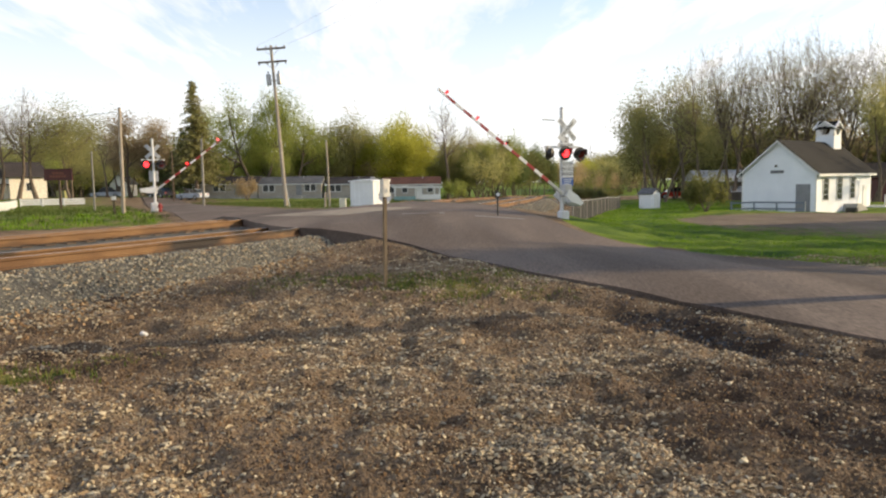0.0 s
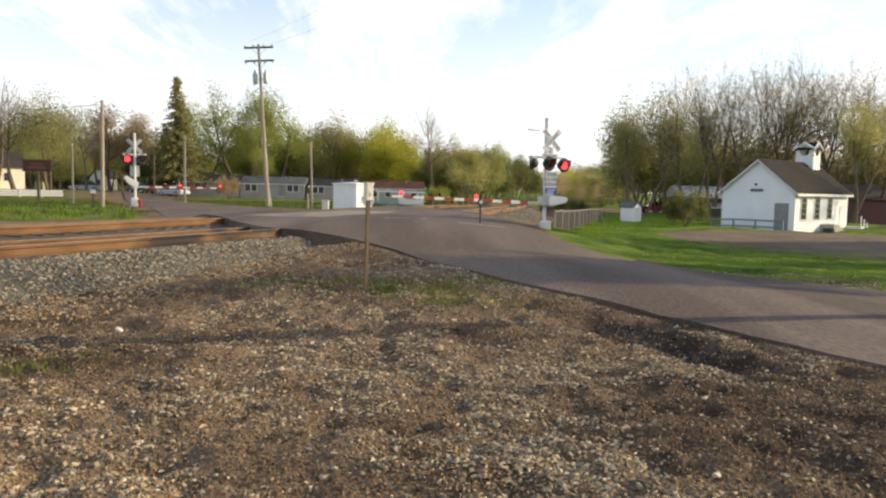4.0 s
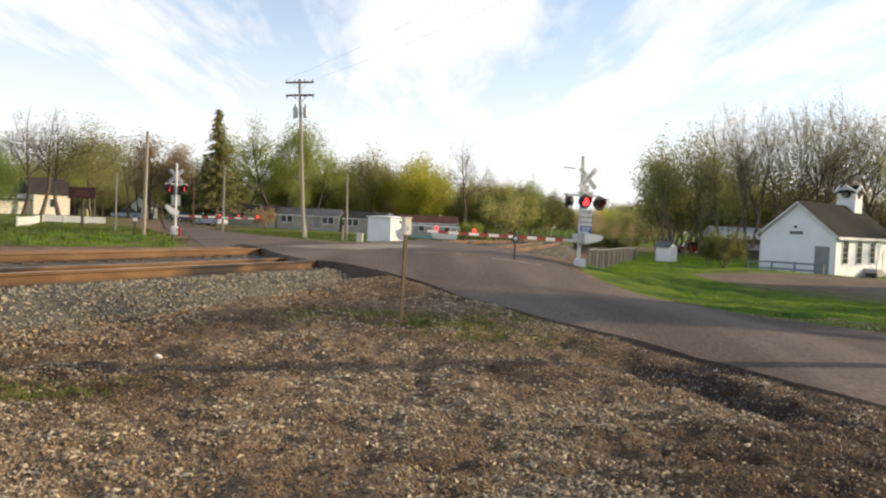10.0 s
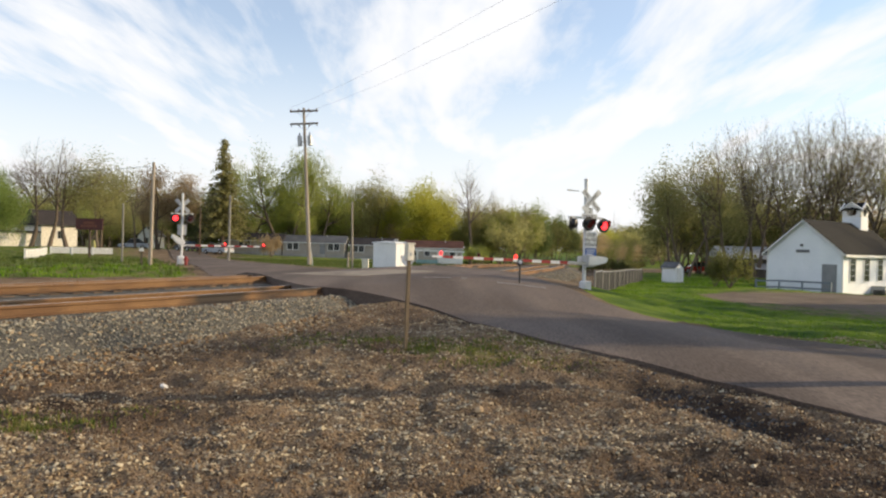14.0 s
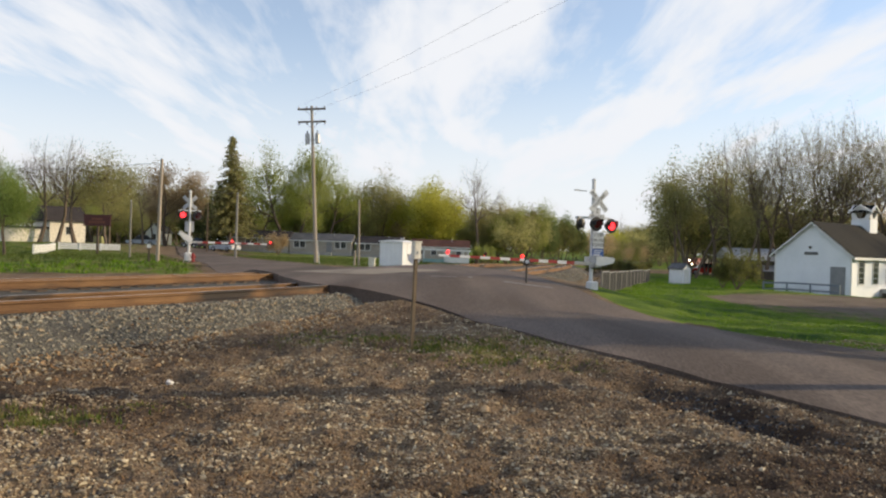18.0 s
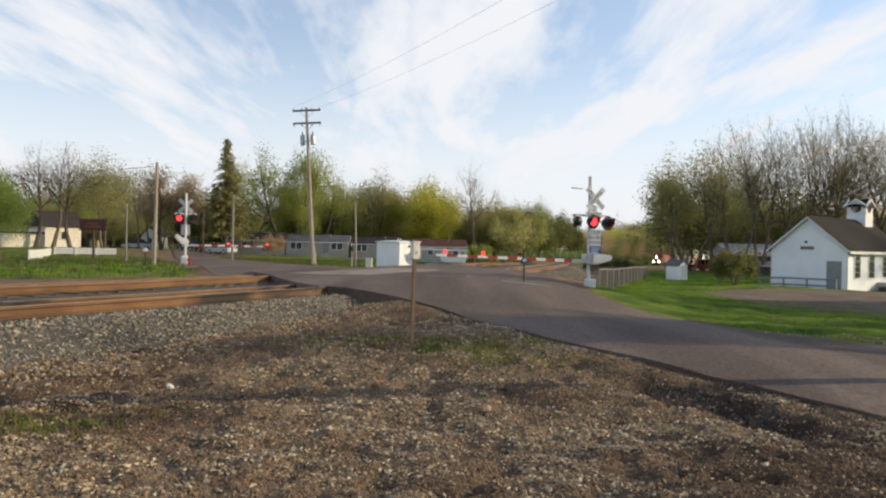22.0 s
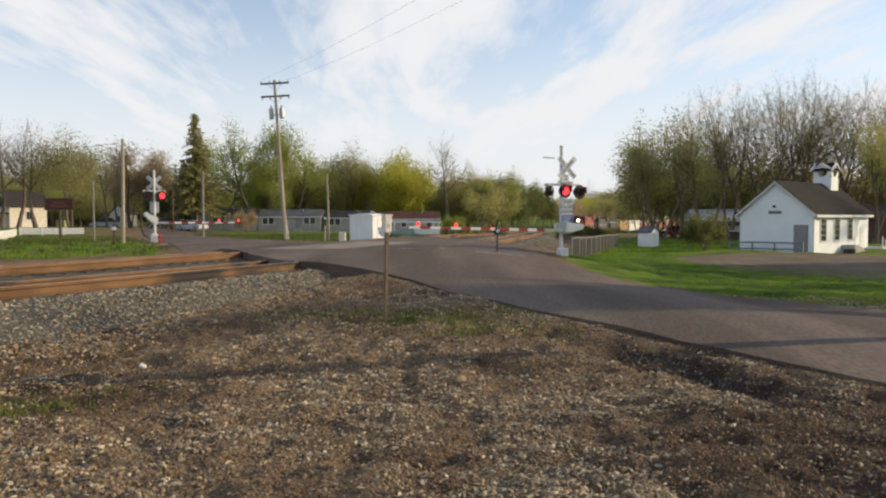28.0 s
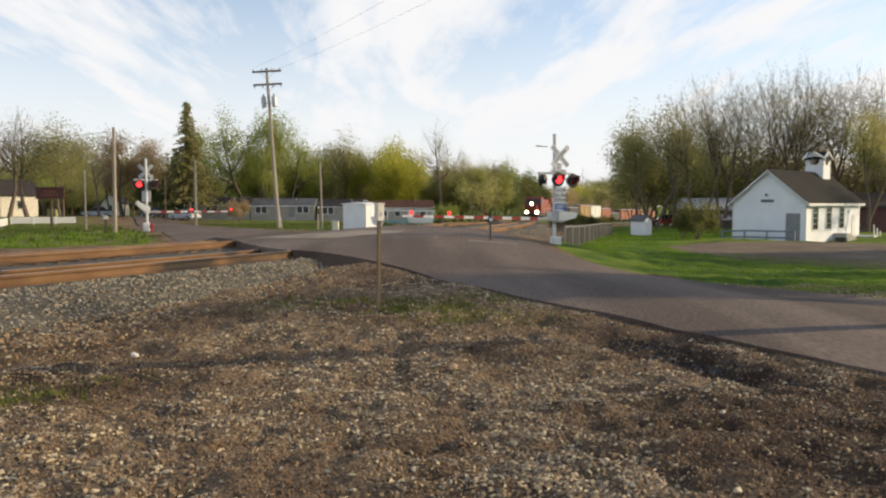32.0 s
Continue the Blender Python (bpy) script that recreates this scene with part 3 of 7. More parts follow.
DRIVE = [(13.2, 38), (18, 42.5), (27, 42), (60, 29), (60, 14), (24, 17.5), (17, 22.5), (11.6, 27.5)]
LAWN_LEFT = [(-9.8, 29.3), (-11.5, 27.8), (-15.2, 25.6), (-24, 13), (-40, -12), (-120, -20), (-160, 200), (-90, 205), (-51, 120), (-26.2, 68), (-13.8, 37.8)]
LAWN_FAR = [(-3.5, 46), (-9, 47.5), (-20, 71), (-40, 120), (-60, 180), (60, 190), (22, 140), (16, 100), (9, 60), (3.5, 44)]


def relief(x, y):
    """Small humps and hollows of the bare lot."""
    pits = max(0.0, noise.noise((x * 3.2, y * 3.6, 8)) - 0.10) * 0.10
    return noise.noise((x * 0.6, y * 0.6, 3)) * 0.05 + noise.noise((x * 1.4, y * 1.8, 0)) * 0.085 + noise.noise((x * 3.4, y * 3.8, 4)) * 0.05 + noise.noise((x * 7.5, y * 8.0, 6)) * 0.026 - pits


def shoulders(X, Y, Z):
    """Raise the ground beside the road up to its edge, but for the broken edge by the near rail."""
    for line in (ROAD_NEAR, ROAD_FAR):
        for p in spline(line, 0.5):
            if p.y < 1 or p.y > 72 or (line is ROAD_NEAR and 15.7 < p.y < 25):
                continue
            d2 = (X - p.x) ** 2 + (Y - p.y) ** 2
            near = d2 < 9
            if near.any():
                Z[near] = np.maximum(Z[near], float(road_np(p.x, p.y)) - (0.0 if line is ROAD_FAR or p.y > 18 else (0.045 if p.y < 11.5 else 0.02)) - 0.16 * np.sqrt(d2[near]))
    for p in spline(ROAD_NEAR, 0.25):
        if 3 < p.y < 16.5:
            d2 = (X - p.x) ** 2 + (Y - p.y) ** 2
            near = d2 < 0.5
            Z[near] = np.minimum(Z[near], float(road_np(p.x, p.y)) - (0.045 if p.y < 11.5 else 0.015) + 0.05 * np.sqrt(d2[near]))
    return Z


SHEET = {}


def build_ground():
    xs = np.unique(np.round(np.concatenate([np.arange(-5.2, 5.21, 0.075), np.arange(-9, 9.01, 0.1), np.arange(-14, 16.01, 0.2), np.arange(-40, 60, 1.0), np.arange(-160, 180, 6), np.array([-3000, -1500, -700, -350, 350, 700, 1500, 3000])]), 2))
    ys = np.unique(np.round(np.concatenate([np.arange(2.6, 8.61, 0.075), np.arange(2, 14.01, 0.1), np.arange(2, 42.01, 0.2), np.arange(-14, 75, 1.0), np.arange(-80, 240, 6), np.array([-3000, -1000, -300, 400, 700, 1500, 3500])]), 2))
    X, Y = np.meshgrid(xs, ys)
    Z = ground_np(X, Y)
    lump = np.array([relief(x, y) for x, y in zip(X.ravel(), Y.ravel())]).reshape(X.shape)
    near = (np.abs(X) < 17) & (Y > 0) & (Y < 31)
    Z = Z + np.where(near, lump, lump * 0.6)
    # a worn dip beside the road, and a low bank of old gravel by the marker post
    along, across = (X - 3.0) * -0.42 + (Y - 7.8) * 0.91, (X - 3.0) * 0.91 + (Y - 7.8) * 0.42
    Z -= 0.15 * np.exp(-((along / 1.5) ** 2) - (across / np.where(across > 0, 0.30, 0.62)) ** 2)
    Z -= 0.06 * np.exp(-(((X - 4.2) / 0.5) ** 2 + ((Y - 6.0) / 0.5) ** 2))
    Z += 0.07 * np.exp(-(((X + 1.2) / 1.6) ** 2 + ((Y - 10.6) / 1.0) ** 2))
    road = ROAD_NEAR + ROAD_FAR[::-1]
    Z = shoulders(X, Y, Z)
    core = inside(road, X + 0.3, Y + 0.2) & inside(road, X - 0.3, Y - 0.2) & inside(road, X + 0.2, Y - 0.3) & inside(road, X - 0.2, Y + 0.3)
    Z = np.where(core, np.minimum(Z, ground_np(X, Y)) - 0.1, np.where(inside(road, X, Y), np.minimum(Z, road_np(X, Y) - np.where(Y < 24, 0.05, 0.015)), Z))
    off = track_offset(X, Y)
    Z = np.where((off < 1.9) & (off > -5.9), np.minimum(Z, 0.12), Z)
    SHEET.update(xs=xs, ys=ys, Z=Z)
    # grass thinned on the left and far lawns, darkening them for tree shade
    grass = np.clip(inside(LAWN, X, Y) * 0.8 + inside(LAWN_LEFT, X, Y) * 0.58 + inside(LAWN_FAR, X, Y) * 0.58, 0, 1)
    grass = np.where((np.abs(X) > 60) | (Y > 120) | (Y < -15), 0.8, grass)
    grass = np.where(inside(DRIVE, X, Y), np.clip(0.62 - 0.034 * (Y + 0.85 * X - 37), 0.26, 0.62), grass)
    grass = np.maximum(grass, 0.45 * np.exp(-(((X - 0.6) / 0.9) ** 2 + ((Y - 10.2) / 1.0) ** 2)))
    grass = np.maximum(grass, 0.42 * np.exp(-(((X + 0.9) / 0.7) ** 2 + ((Y - 11.0) / 0.5) ** 2)))
    grass = np.maximum(grass, 0.42 * np.exp(-(((X + 3.5) / 0.5) ** 2 + ((Y - 6.3) / 0.35) ** 2)))
    dirt = 0.48 * np.exp(-((off - 3.3) / 0.55) ** 2) * (Y < 19)
    dirt = np.maximum(dirt, 1.0 * np.exp(-((along / 1.7) ** 2) - (across / 0.5) ** 2))
    dirt = np.maximum(dirt, 0.55 * np.exp(-(((X - 0.2) / 2.4) ** 2 + ((Y - 13.6) / 1.3) ** 2)))
    dirt = np.maximum(dirt, 0.86 * np.exp(-(((X - 3.6) / 2.9) ** 2 + ((Y - 4.9) / 2.2) ** 2)))
    sand = np.where(inside(DRIVE, X, Y), np.clip(0.45 + 0.03 * (Y + 0.85 * X - 37), 0.4, 0.8), 0.0)
    sand = np.where((off < -5.5) & (off > -10.5) & (Y < 34) & ~inside(LAWN_LEFT, X, Y), 0.6, sand)
    for _ in range(6):   # soften where one cover meets the next
        for cover in (grass, sand):
            cover[1:-1, 1:-1] = (2 * cover[1:-1, 1:-1] + cover[2:, 1:-1] + cover[:-2, 1:-1] + cover[1:-1, 2:] + cover[1:-1, :-2]) / 6
    n = len(xs)
    faces = [(j * n + i, j * n + i + 1, j * n + n + i + 1, j * n + n + i) for j in range(len(ys) - 1) for i in range(n - 1)]
    me = bpy.data.meshes.new("ground")
    me.from_pydata(np.stack([X.ravel(), Y.ravel(), Z.ravel()], 1).tolist(), [], faces)
    col = me.color_attributes.new("cover", "FLOAT_COLOR", "POINT")
    data = np.stack([grass.ravel(), dirt.ravel(), sand.ravel(), np.ones(X.size)], 1)
    col.data.foreach_set("color", data.ravel())
    me.materials.append(M["ground"])
    me.shade_smooth()
    tagged(new("ground", me), "bare brown gravel and dirt lot with green lawns beyond", "ground", kind="structure")


build_ground()


def build_road():
    near, far = spline(ROAD_NEAR, 0.25), spline(ROAD_FAR, 0.25)
    n, across = 520, 24
    rng = random.Random(3)
    g = Geo()
    rows = []
    for k in range(n + 1):
        t = (k / n)
        a, b = near[int(t * (len(near) - 1))], far[int(t * (len(far) - 1))]
        rows.append((a, b))
    for k, (a, b) in enumerate(rows):
        wob = 0.10 * noise.noise((k * 0.35, 7.0, 0)) + 0.05 * noise.noise((k * 1.3, 2.0, 0))
        for i in range(across + 1):
            s = i / across
            if i == 0:
                s = wob / 8
            if i == across:
                s = 1 - wob / 9
            p = a + (b - a) * s
            g.v.append((p.x, p.y, 0.0))
    g.v = np.array(g.v)
    g.v[:, 2] = road_np(g.v[:, 0], g.v[:, 1]) + 0.008 * np.sin(g.v[:, 0] * 1.7) * np.cos(g.v[:, 1] * 1.3)
    top = g.v.tolist()
    w = across + 1
    f = [(k * w + i, k * w + i + 1, k * w + w + i + 1, k * w + w + i) for k in range(n) for i in range(across)]
    f = [q[::-1] for q in f]
    base = len(top)
    for side in (0, across):
        for k in range(n + 1):
            x, y, z = top[k * w + side]
            top.append((x, y, z - 0.3))
    for k in range(n):
        f.append((k * w, k * w + w, base + k + 1, base + k))
        q = base + n + 1
        f.append((k * w + across, q + k, q + k + 1, k * w + w + across))
    g.v, g.f = top, f
    tagged(new("road", g.mesh("road", M["asphalt"])), "worn grey-brown asphalt road humped over the railway tracks", "road", kind="structure")
    # worn white paint by the far edge, before the signal
    for (x0, y0, x1, y1) in ((-0.6, 22.6, 0.75, 22.9), (1.7, 22.9, 3.5, 23.1)):
        q = Geo()
        cells = 8
        for k in range(cells):
            if rng.random() < 0.2:
                continue
            s, e = k / cells, (k + 0.92) / cells
            c = [(x0 + (x1 - x0) * u, y0 + (y1 - y0) * u + v) for u, v in ((s, -0.16), (e, -0.15), (e, 0.14), (s, 0.16))]
            q.add([(x, y, float(road_np(x, y)) + 0.012) for x, y in c], [(0, 1, 2, 3)])
        solid("road_marking", q, M["line"], "worn white stop line painted on the asphalt", "road marking", kind="structure")


build_road()


def build_apron():
    """A pale patch laid over the asphalt between the two tracks."""
    g, m = Geo(), 6
    ks = [k for k, p in enumerate(TRACK) if 21.0 < p.y < 28.5]
    n = len(ks) - 1
    for i, k in enumerate(ks):
        d = (TRACK[k + 1] - TRACK[k - 1]).normalized()
        for j in range(m + 1):
            off = -1.6 - 2.5 * j / m + 0.25 * noise.noise((i * 0.4, j * 0.7, 5))
            x, y = TRACK[k].x + d.y * off, TRACK[k].y - d.x * off
            g.v.append((x, y, float(road_np(x, y)) + 0.026 - (0.018 if j in (0, m) or i in (0, n) else 0)))
    g.f = [(i * (m + 1) + j, (i + 1) * (m + 1) + j, (i + 1) * (m + 1) + j + 1, i * (m + 1) + j + 1) for i in range(n) for j in range(m)]
    tagged(new("road_apron", g.mesh("road_apron", M["apron"])), "pale patch laid over the road between the two tracks", "road", kind="structure")


build_apron()


def pebbles(name, material, rows, label, seed, flat=0.6, fine=False, chip=False):
    """Many loose stones in one mesh; rows: x, y, z, size."""
    rng = np.random.default_rng(seed)
    t = (1 + 5 ** 0.5) / 2
    base = np.array([(-1, t, 0), (1, t, 0), (-1, -t, 0), (1, -t, 0), (0, -1, t), (0, 1, t), (0, -1, -t), (0, 1, -t), (t, 0, -1), (t, 0, 1), (-t, 0, -1), (-t, 0, 1)]) / 1.9
    tri = np.array([(0, 11, 5), (0, 5, 1), (0, 1, 7), (0, 7, 10), (0, 10, 11), (1, 5, 9), (5, 11, 4), (11, 10, 2), (10, 7, 6), (7, 1, 8), (3, 9, 4), (3, 4, 2), (3, 2, 6), (3, 6, 8), (3, 8, 9), (4, 9, 5), (2, 4, 11), (6, 2, 10), (8, 6, 7), (9, 8, 1)])
    if fine:
        base = np.array([(1, 0.1, -0.3), (0.1, 1, -0.3), (-1, -0.1, -0.3), (-0.1, -1, -0.3), (0.15, 0.1, 1.3)]) * 1.1
        tri = np.array([(0, 1, 4), (1, 2, 4), (2, 3, 4), (3, 0, 4)])
    if chip:
        base = np.array([(-1, -0.7, -0.5), (1, -0.8, -0.5), (0.8, 0.9, -0.5), (-0.7, 0.8, -0.5), (-0.6, -0.6, 0.7), (0.5, -0.3, 0.9), (0.3, 0.6, 0.6)])
        tri = np.array([(0, 1, 5), (0, 5, 4), (1, 2, 6), (1, 6, 5), (2, 3, 6), (3, 0, 4), (3, 4, 6), (4, 5, 6), (0, 2, 1), (0, 3, 2)])
    rows = np.asarray(rows)
    n, c = len(rows), len(base)
    v = base[None] * rng.uniform(0.7, 1.25, (n, c, 1))
    v = v * np.stack([rng.uniform(0.7, 1.5 if chip else 1.2, n), rng.uniform(0.4 if chip else 0.6, 1.0, n), rng.uniform(0.4, 0.75, n) * flat / 0.6], 1)[:, None]
    tilt = 0.95 if chip else 0.5
    a, b = rng.uniform(0, 6.28, n), rng.uniform(-tilt, tilt, n)
    y, z = v[..., 1] * np.cos(b)[:, None] - v[..., 2] * np.sin(b)[:, None], v[..., 1] * np.sin(b)[:, None] + v[..., 2] * np.cos(b)[:, None]
    x, y = v[..., 0] * np.cos(a)[:, None] - y * np.sin(a)[:, None], v[..., 0] * np.sin(a)[:, None] + y * np.cos(a)[:, None]
    v = np.stack([x, y, z], -1) * rows[:, None, 3:4] / 2 + rows[:, None, :3]
    f = (tri[None] + c * np.arange(n)[:, None, None]).reshape(-1, 3)
    me = bpy.data.meshes.new(name)
    me.from_pydata(v.reshape(-1, 3).tolist(), [], f.tolist())
    me.materials.append(material)
    return tagged(new(name, me), label, "gravel", kind="stuff")


def surface_z(x, y):
    """Height of the ground sheet under points of the lot."""
    xs, ys, Z = SHEET["xs"], SHEET["ys"], SHEET["Z"]
    i = np.clip(np.searchsorted(xs, x) - 1, 0, len(xs) - 2)
    j = np.clip(np.searchsorted(ys, y) - 1, 0, len(ys) - 2)
    u, v = (x - xs[i]) / (xs[i + 1] - xs[i]), (y - ys[j]) / (ys[j + 1] - ys[j])
    return (Z[j, i] * (1 - u) + Z[j, i + 1] * u) * (1 - v) + (Z[j + 1, i] * (1 - u) + Z[j + 1, i + 1] * u) * v


def build_gravel():
    rng = np.random.default_rng(11)
    n = 300000
    y = 2.6 + 13.5 * rng.random(n) ** 1.15
    x = rng.uniform(-1, 1, n) * (y * 0.72 + 0.6)
    off = track_offset(x, y)
    clump = np.array([noise.noise((a * 0.55, b * 0.7, 9)) + 0.7 * noise.noise((a * 1.9, b * 2.4, 5)) for a, b in zip(x, y)])
    along, across = (x - 3.0) * -0.42 + (y - 7.8) * 0.91, (x - 3.0) * 0.91 + (y - 7.8) * 0.42
    bare = 0.5 * np.clip((x - 0.8) / 1.5, 0, 1) * np.clip((8.2 - y) / 1.5, 0, 1) + 1.5 * np.exp(-((along / 1.5) ** 2) - (across / 0.5) ** 2) + 1.25 * np.exp(-(((x - 3.4) / 2.3) ** 2 + ((y - 5.0) / 1.9) ** 2)) + 1.0 * np.exp(-((off - 3.4) / 0.6) ** 2) + 0.8 * np.exp(-(((x - 1.2) / 1.0) ** 2 + ((y - 8.6) / 0.5) ** 2))
    keep = (rng.random(n) < np.clip(0.50 + 1.0 * clump - 0.45 * bare, 0.06, 1)) & (off > 2.3) & ~inside(ROAD_NEAR + ROAD_FAR[::-1], x, y)
    xo, yo = rng.uniform(-10, 10, 26000), rng.uniform(-6, 9, 26000)
    far = (np.abs(xo) > yo * 0.72 + 0.6) | (yo < 2.6)
    far &= (track_offset(xo, yo) > 2.3) & ~inside(ROAD_NEAR + ROAD_FAR[::-1], xo, yo)
    loose = ~keep & (off > 2.3) & (rng.random(n) < 0.42) & ~inside(ROAD_NEAR + ROAD_FAR[::-1], x, y)
    xl, yl = x[loose], y[loose]
    x, y = np.r_[x[keep], xo[far]], np.r_[y[keep], yo[far]]
    size = 0.011 + 0.034 * rng.random(len(x)) ** 3.2 + 0.0006 * y
    rows = np.stack([x, y, surface_z(x, y) + size * 0.12, size], 1)
    big = size > 0.021
    pebbles("lot_gravel", M["pebble"], rows[big], "loose tan and grey gravel strewn over the lot", 21, 0.62, chip=True)
    pebbles("fine_gravel", M["pebble"], rows[~big], "fine tan grit between the gravel of the lot", 23, fine=True)
    size = 0.010 + 0.022 * rng.random(len(xl)) ** 2.5 + 0.0006 * yl
    pebbles("ground_litter", M["litter"], np.stack([xl, yl, surface_z(xl, yl) + size * 0.1, size], 1), "brown crumbs of dirt, bark and dead leaves", 24, 0.8, fine=True)
    # dark broken asphalt in the dip beside the road
    n = 900
    k, w = rng.normal(0, 0.75, n), rng.normal(0.05, 0.22, n)
    x, y = 3.0 - 0.42 * k + 0.91 * w, 7.8 + 0.91 * k + 0.42 * w
    size = 0.012 + 0.045 * rng.random(len(x)) ** 2.4
    pebbles("broken_asphalt", M["dark_stone"], np.stack([x, y, surface_z(x, y) + size * 0.1, size], 1), "dark crumbled asphalt lumps in a dip by the road", 22, chip=True)


build_gravel()


def build_clods():
    """Lumps of dark dirt, half sunk, that break up the bare lot."""
    rng = np.random.default_rng(51)
    n = 700
    y = 5.0 + 8.0 * rng.random(n)
    x = rng.uniform(-1, 1, n) * (y * 0.68)
    spots = np.array([noise.noise((a * 0.7, b * 0.7, 15)) for a, b in zip(x, y)])
    ok = (track_offset(x, y) > 2.8) & ~inside(ROAD_NEAR + ROAD_FAR[::-1], x, y) & (rng.random(n) < np.clip(0.2 + 1.6 * spots, 0, 1))
    x, y = x[ok], y[ok]
    size = 0.04 + 0.08 * rng.random(len(x)) ** 2
    pebbles("dirt_clods", M["clod"], np.stack([x, y, surface_z(x, y) - size * 0.02, size], 1), "half-sunk lumps of dark brown dirt on the lot", 52, 0.35)


build_clods()


def one_stone(name, x, y, size, material, label):
    z = float(surface_z(np.array([x]), np.array([y]))[0])
    ob = pebbles(name, material, [(x, y, z + size * 0.2, size)], label, int(x * 100) + 900)
    ob["kind"], ob["category"] = "thing", "stone"


one_stone("stone", -3.16, 8.3, 0.11, M["white_stone"], "white fist-sized stone on the gravel lot")
one_stone("stone", 0.40, 7.06, 0.14, M["tan_stone"], "flat tan stone on the gravel lot")


def tufts(name, material, rows, label, seed, blades=5):
    """Grass: rows of x, y, z, height, spread."""
    rng = random.Random(seed)
    v, f = [], []
    for x, y, z, h, s in rows:
        for _ in range(blades):
            a, lean = rng.uniform(0, 6.28), rng.uniform(0.1, 0.6)
            px, py = x + rng.uniform(-s, s), y + rng.uniform(-s, s)
            hh, w = h * rng.uniform(0.6, 1.2), h * 0.09
            c, d = math.cos(a), math.sin(a)
            k = len(v)
            v += [(px - d * w, py + c * w, z), (px + d * w, py - c * w, z), (px + c * lean * hh * 0.5 + d * w * 0.7, py + d * lean * hh * 0.5 - c * w * 0.7, z + hh * 0.6),
                  (px + c * lean * hh * 0.5 - d * w * 0.7, py + d * lean * hh * 0.5 + c * w * 0.7, z + hh * 0.6), (px + c * lean * hh, py + d * lean * hh, z + hh)]
            f += [(k, k + 1, k + 2, k + 3), (k + 3, k + 2, k + 4)]
    me = bpy.data.meshes.new(name)
    me.from_pydata(v, [], f)
    me.materials.append(material)
    return tagged(new(name, me), label, "grass", kind="stuff")


def scatter(poly, n, seed, hmin, hmax, spread, skip=()):
    rng = np.random.default_rng(seed)
    p = np.array(poly)
    x, y = rng.uniform(p[:, 0].min(), p[:, 0].max(), n), rng.uniform(p[:, 1].min(), p[:, 1].max(), n)
    ok = inside(poly, x, y)
    for q in skip:
        ok &= ~inside(q, x, y)
    x, y = x[ok], y[ok]
    return np.stack([x, y, ground_np(x, y) - 0.01, rng.uniform(hmin, hmax, len(x)), np.full(len(x), spread)], 1).tolist()


def build_grass():
    road = ROAD_NEAR + ROAD_FAR[::-1]
    front = [(8.9, 13.5), (6.65, 16.3), (5.2, 18.6), (4.75, 20.4), (4.7, 24.0), (5.0, 26.5), (6.0, 30), (9, 38), (15, 42), (17, 28), (22, 24.5), (28, 22), (20, 10), (14, 8)]
    tufts("lawn_grass", M["grass_blade"], scatter(front, 15000, 5, 0.03, 0.09, 0.12, (road, DRIVE)), "bright green lawn grass beside the road", 1)
    verge = [(11.6, 27.5), (13, 32), (18, 29), (26, 22), (24, 17.5), (17, 22.5)]
    tufts("dry_grass", M["dry_blade"], scatter(verge, 2600, 15, 0.02, 0.06, 0.14), "short dry yellow grass along the gravel drive", 16)
    back = [(6.5, 31), (10, 42), (14, 58), (21, 70), (40, 66), (26, 46.5), (19, 46.5), (15, 42)]
    tufts("lawn_grass", M["grass_blade"], scatter(back, 7000, 6, 0.07, 0.16, 0.25, (DRIVE,)), "bright green lawn grass round the schoolhouse", 2)
    left = [(-9.9, 29.4), (-11.5, 28), (-15.2, 25.8), (-20, 18.5), (-45, 20), (-60, 80), (-30, 75), (-13.9, 38)]
    front_left = [(-9.9, 29.4), (-11.5, 28), (-15.2, 25.8), (-21, 18), (-26, 24), (-17, 34), (-13.5, 36.5)]
    tufts("lawn_grass", M["grass_blade"], scatter(front_left, 1600, 17, 0.06, 0.22, 0.15), "bright green grass along the far side of the tracks", 13)
    tufts("verge_grass", M["verge_blade"], scatter(left, 8000, 7, 0.08, 0.24, 0.22, (road,)), "rough green grass beyond the tracks", 3)
    far = [(-4, 48), (-9, 48.5), (-20, 72), (-28, 88), (0, 90), (6, 62), (3, 50)]
    tufts("verge_grass", M["verge_blade"], scatter(far, 6000, 8, 0.08, 0.22, 0.25, (road,)), "rough green grass before the mobile homes", 4)
    rng = np.random.default_rng(9)
    rows = []
    for cx, cy, sx, sy, n, h in ((0.35, 10.2, 0.55, 0.45, 330, 0.075), (1.0, 9.5, 0.5, 0.25, 200, 0.06), (-1.1, 10.9, 0.6, 0.3, 260, 0.07), (-0.3, 10.25, 0.14, 0.12, 50, 0.09), (1.3, 11.2, 0.3, 0.3, 90, 0.07), (-1.9, 10.4, 0.4, 0.2, 90, 0.06), (-3.5, 6.3, 0.3, 0.18, 170, 0.07), (-3.1, 6.9, 0.35, 0.15, 80, 0.05)):
        x, y = rng.normal(cx, sx, n), rng.normal(cy, sy, n)
        rows += np.stack([x, y, surface_z(x, y) - 0.01, rng.uniform(0.5, 1.2, n) * h, np.full(n, 0.05)], 1).tolist()
    half = len(rows) // 2
    rng.shuffle(rows)
    tufts("weeds", M["verge_blade"], rows[half:], "small green weeds in the gravel by the marker post", 5, 4)
    tufts("dry_weeds", M["dry_blade"], rows[:half], "dry yellow grass in the gravel by the marker post", 6, 4)


build_grass()

# ---- the railway ----
def normal_at(k):
    d = (TRACK[min(k + 1, len(TRACK) - 1)] - TRACK[max(k - 1, 0)]).normalized()
    return Vector((d.y, -d.x)), d


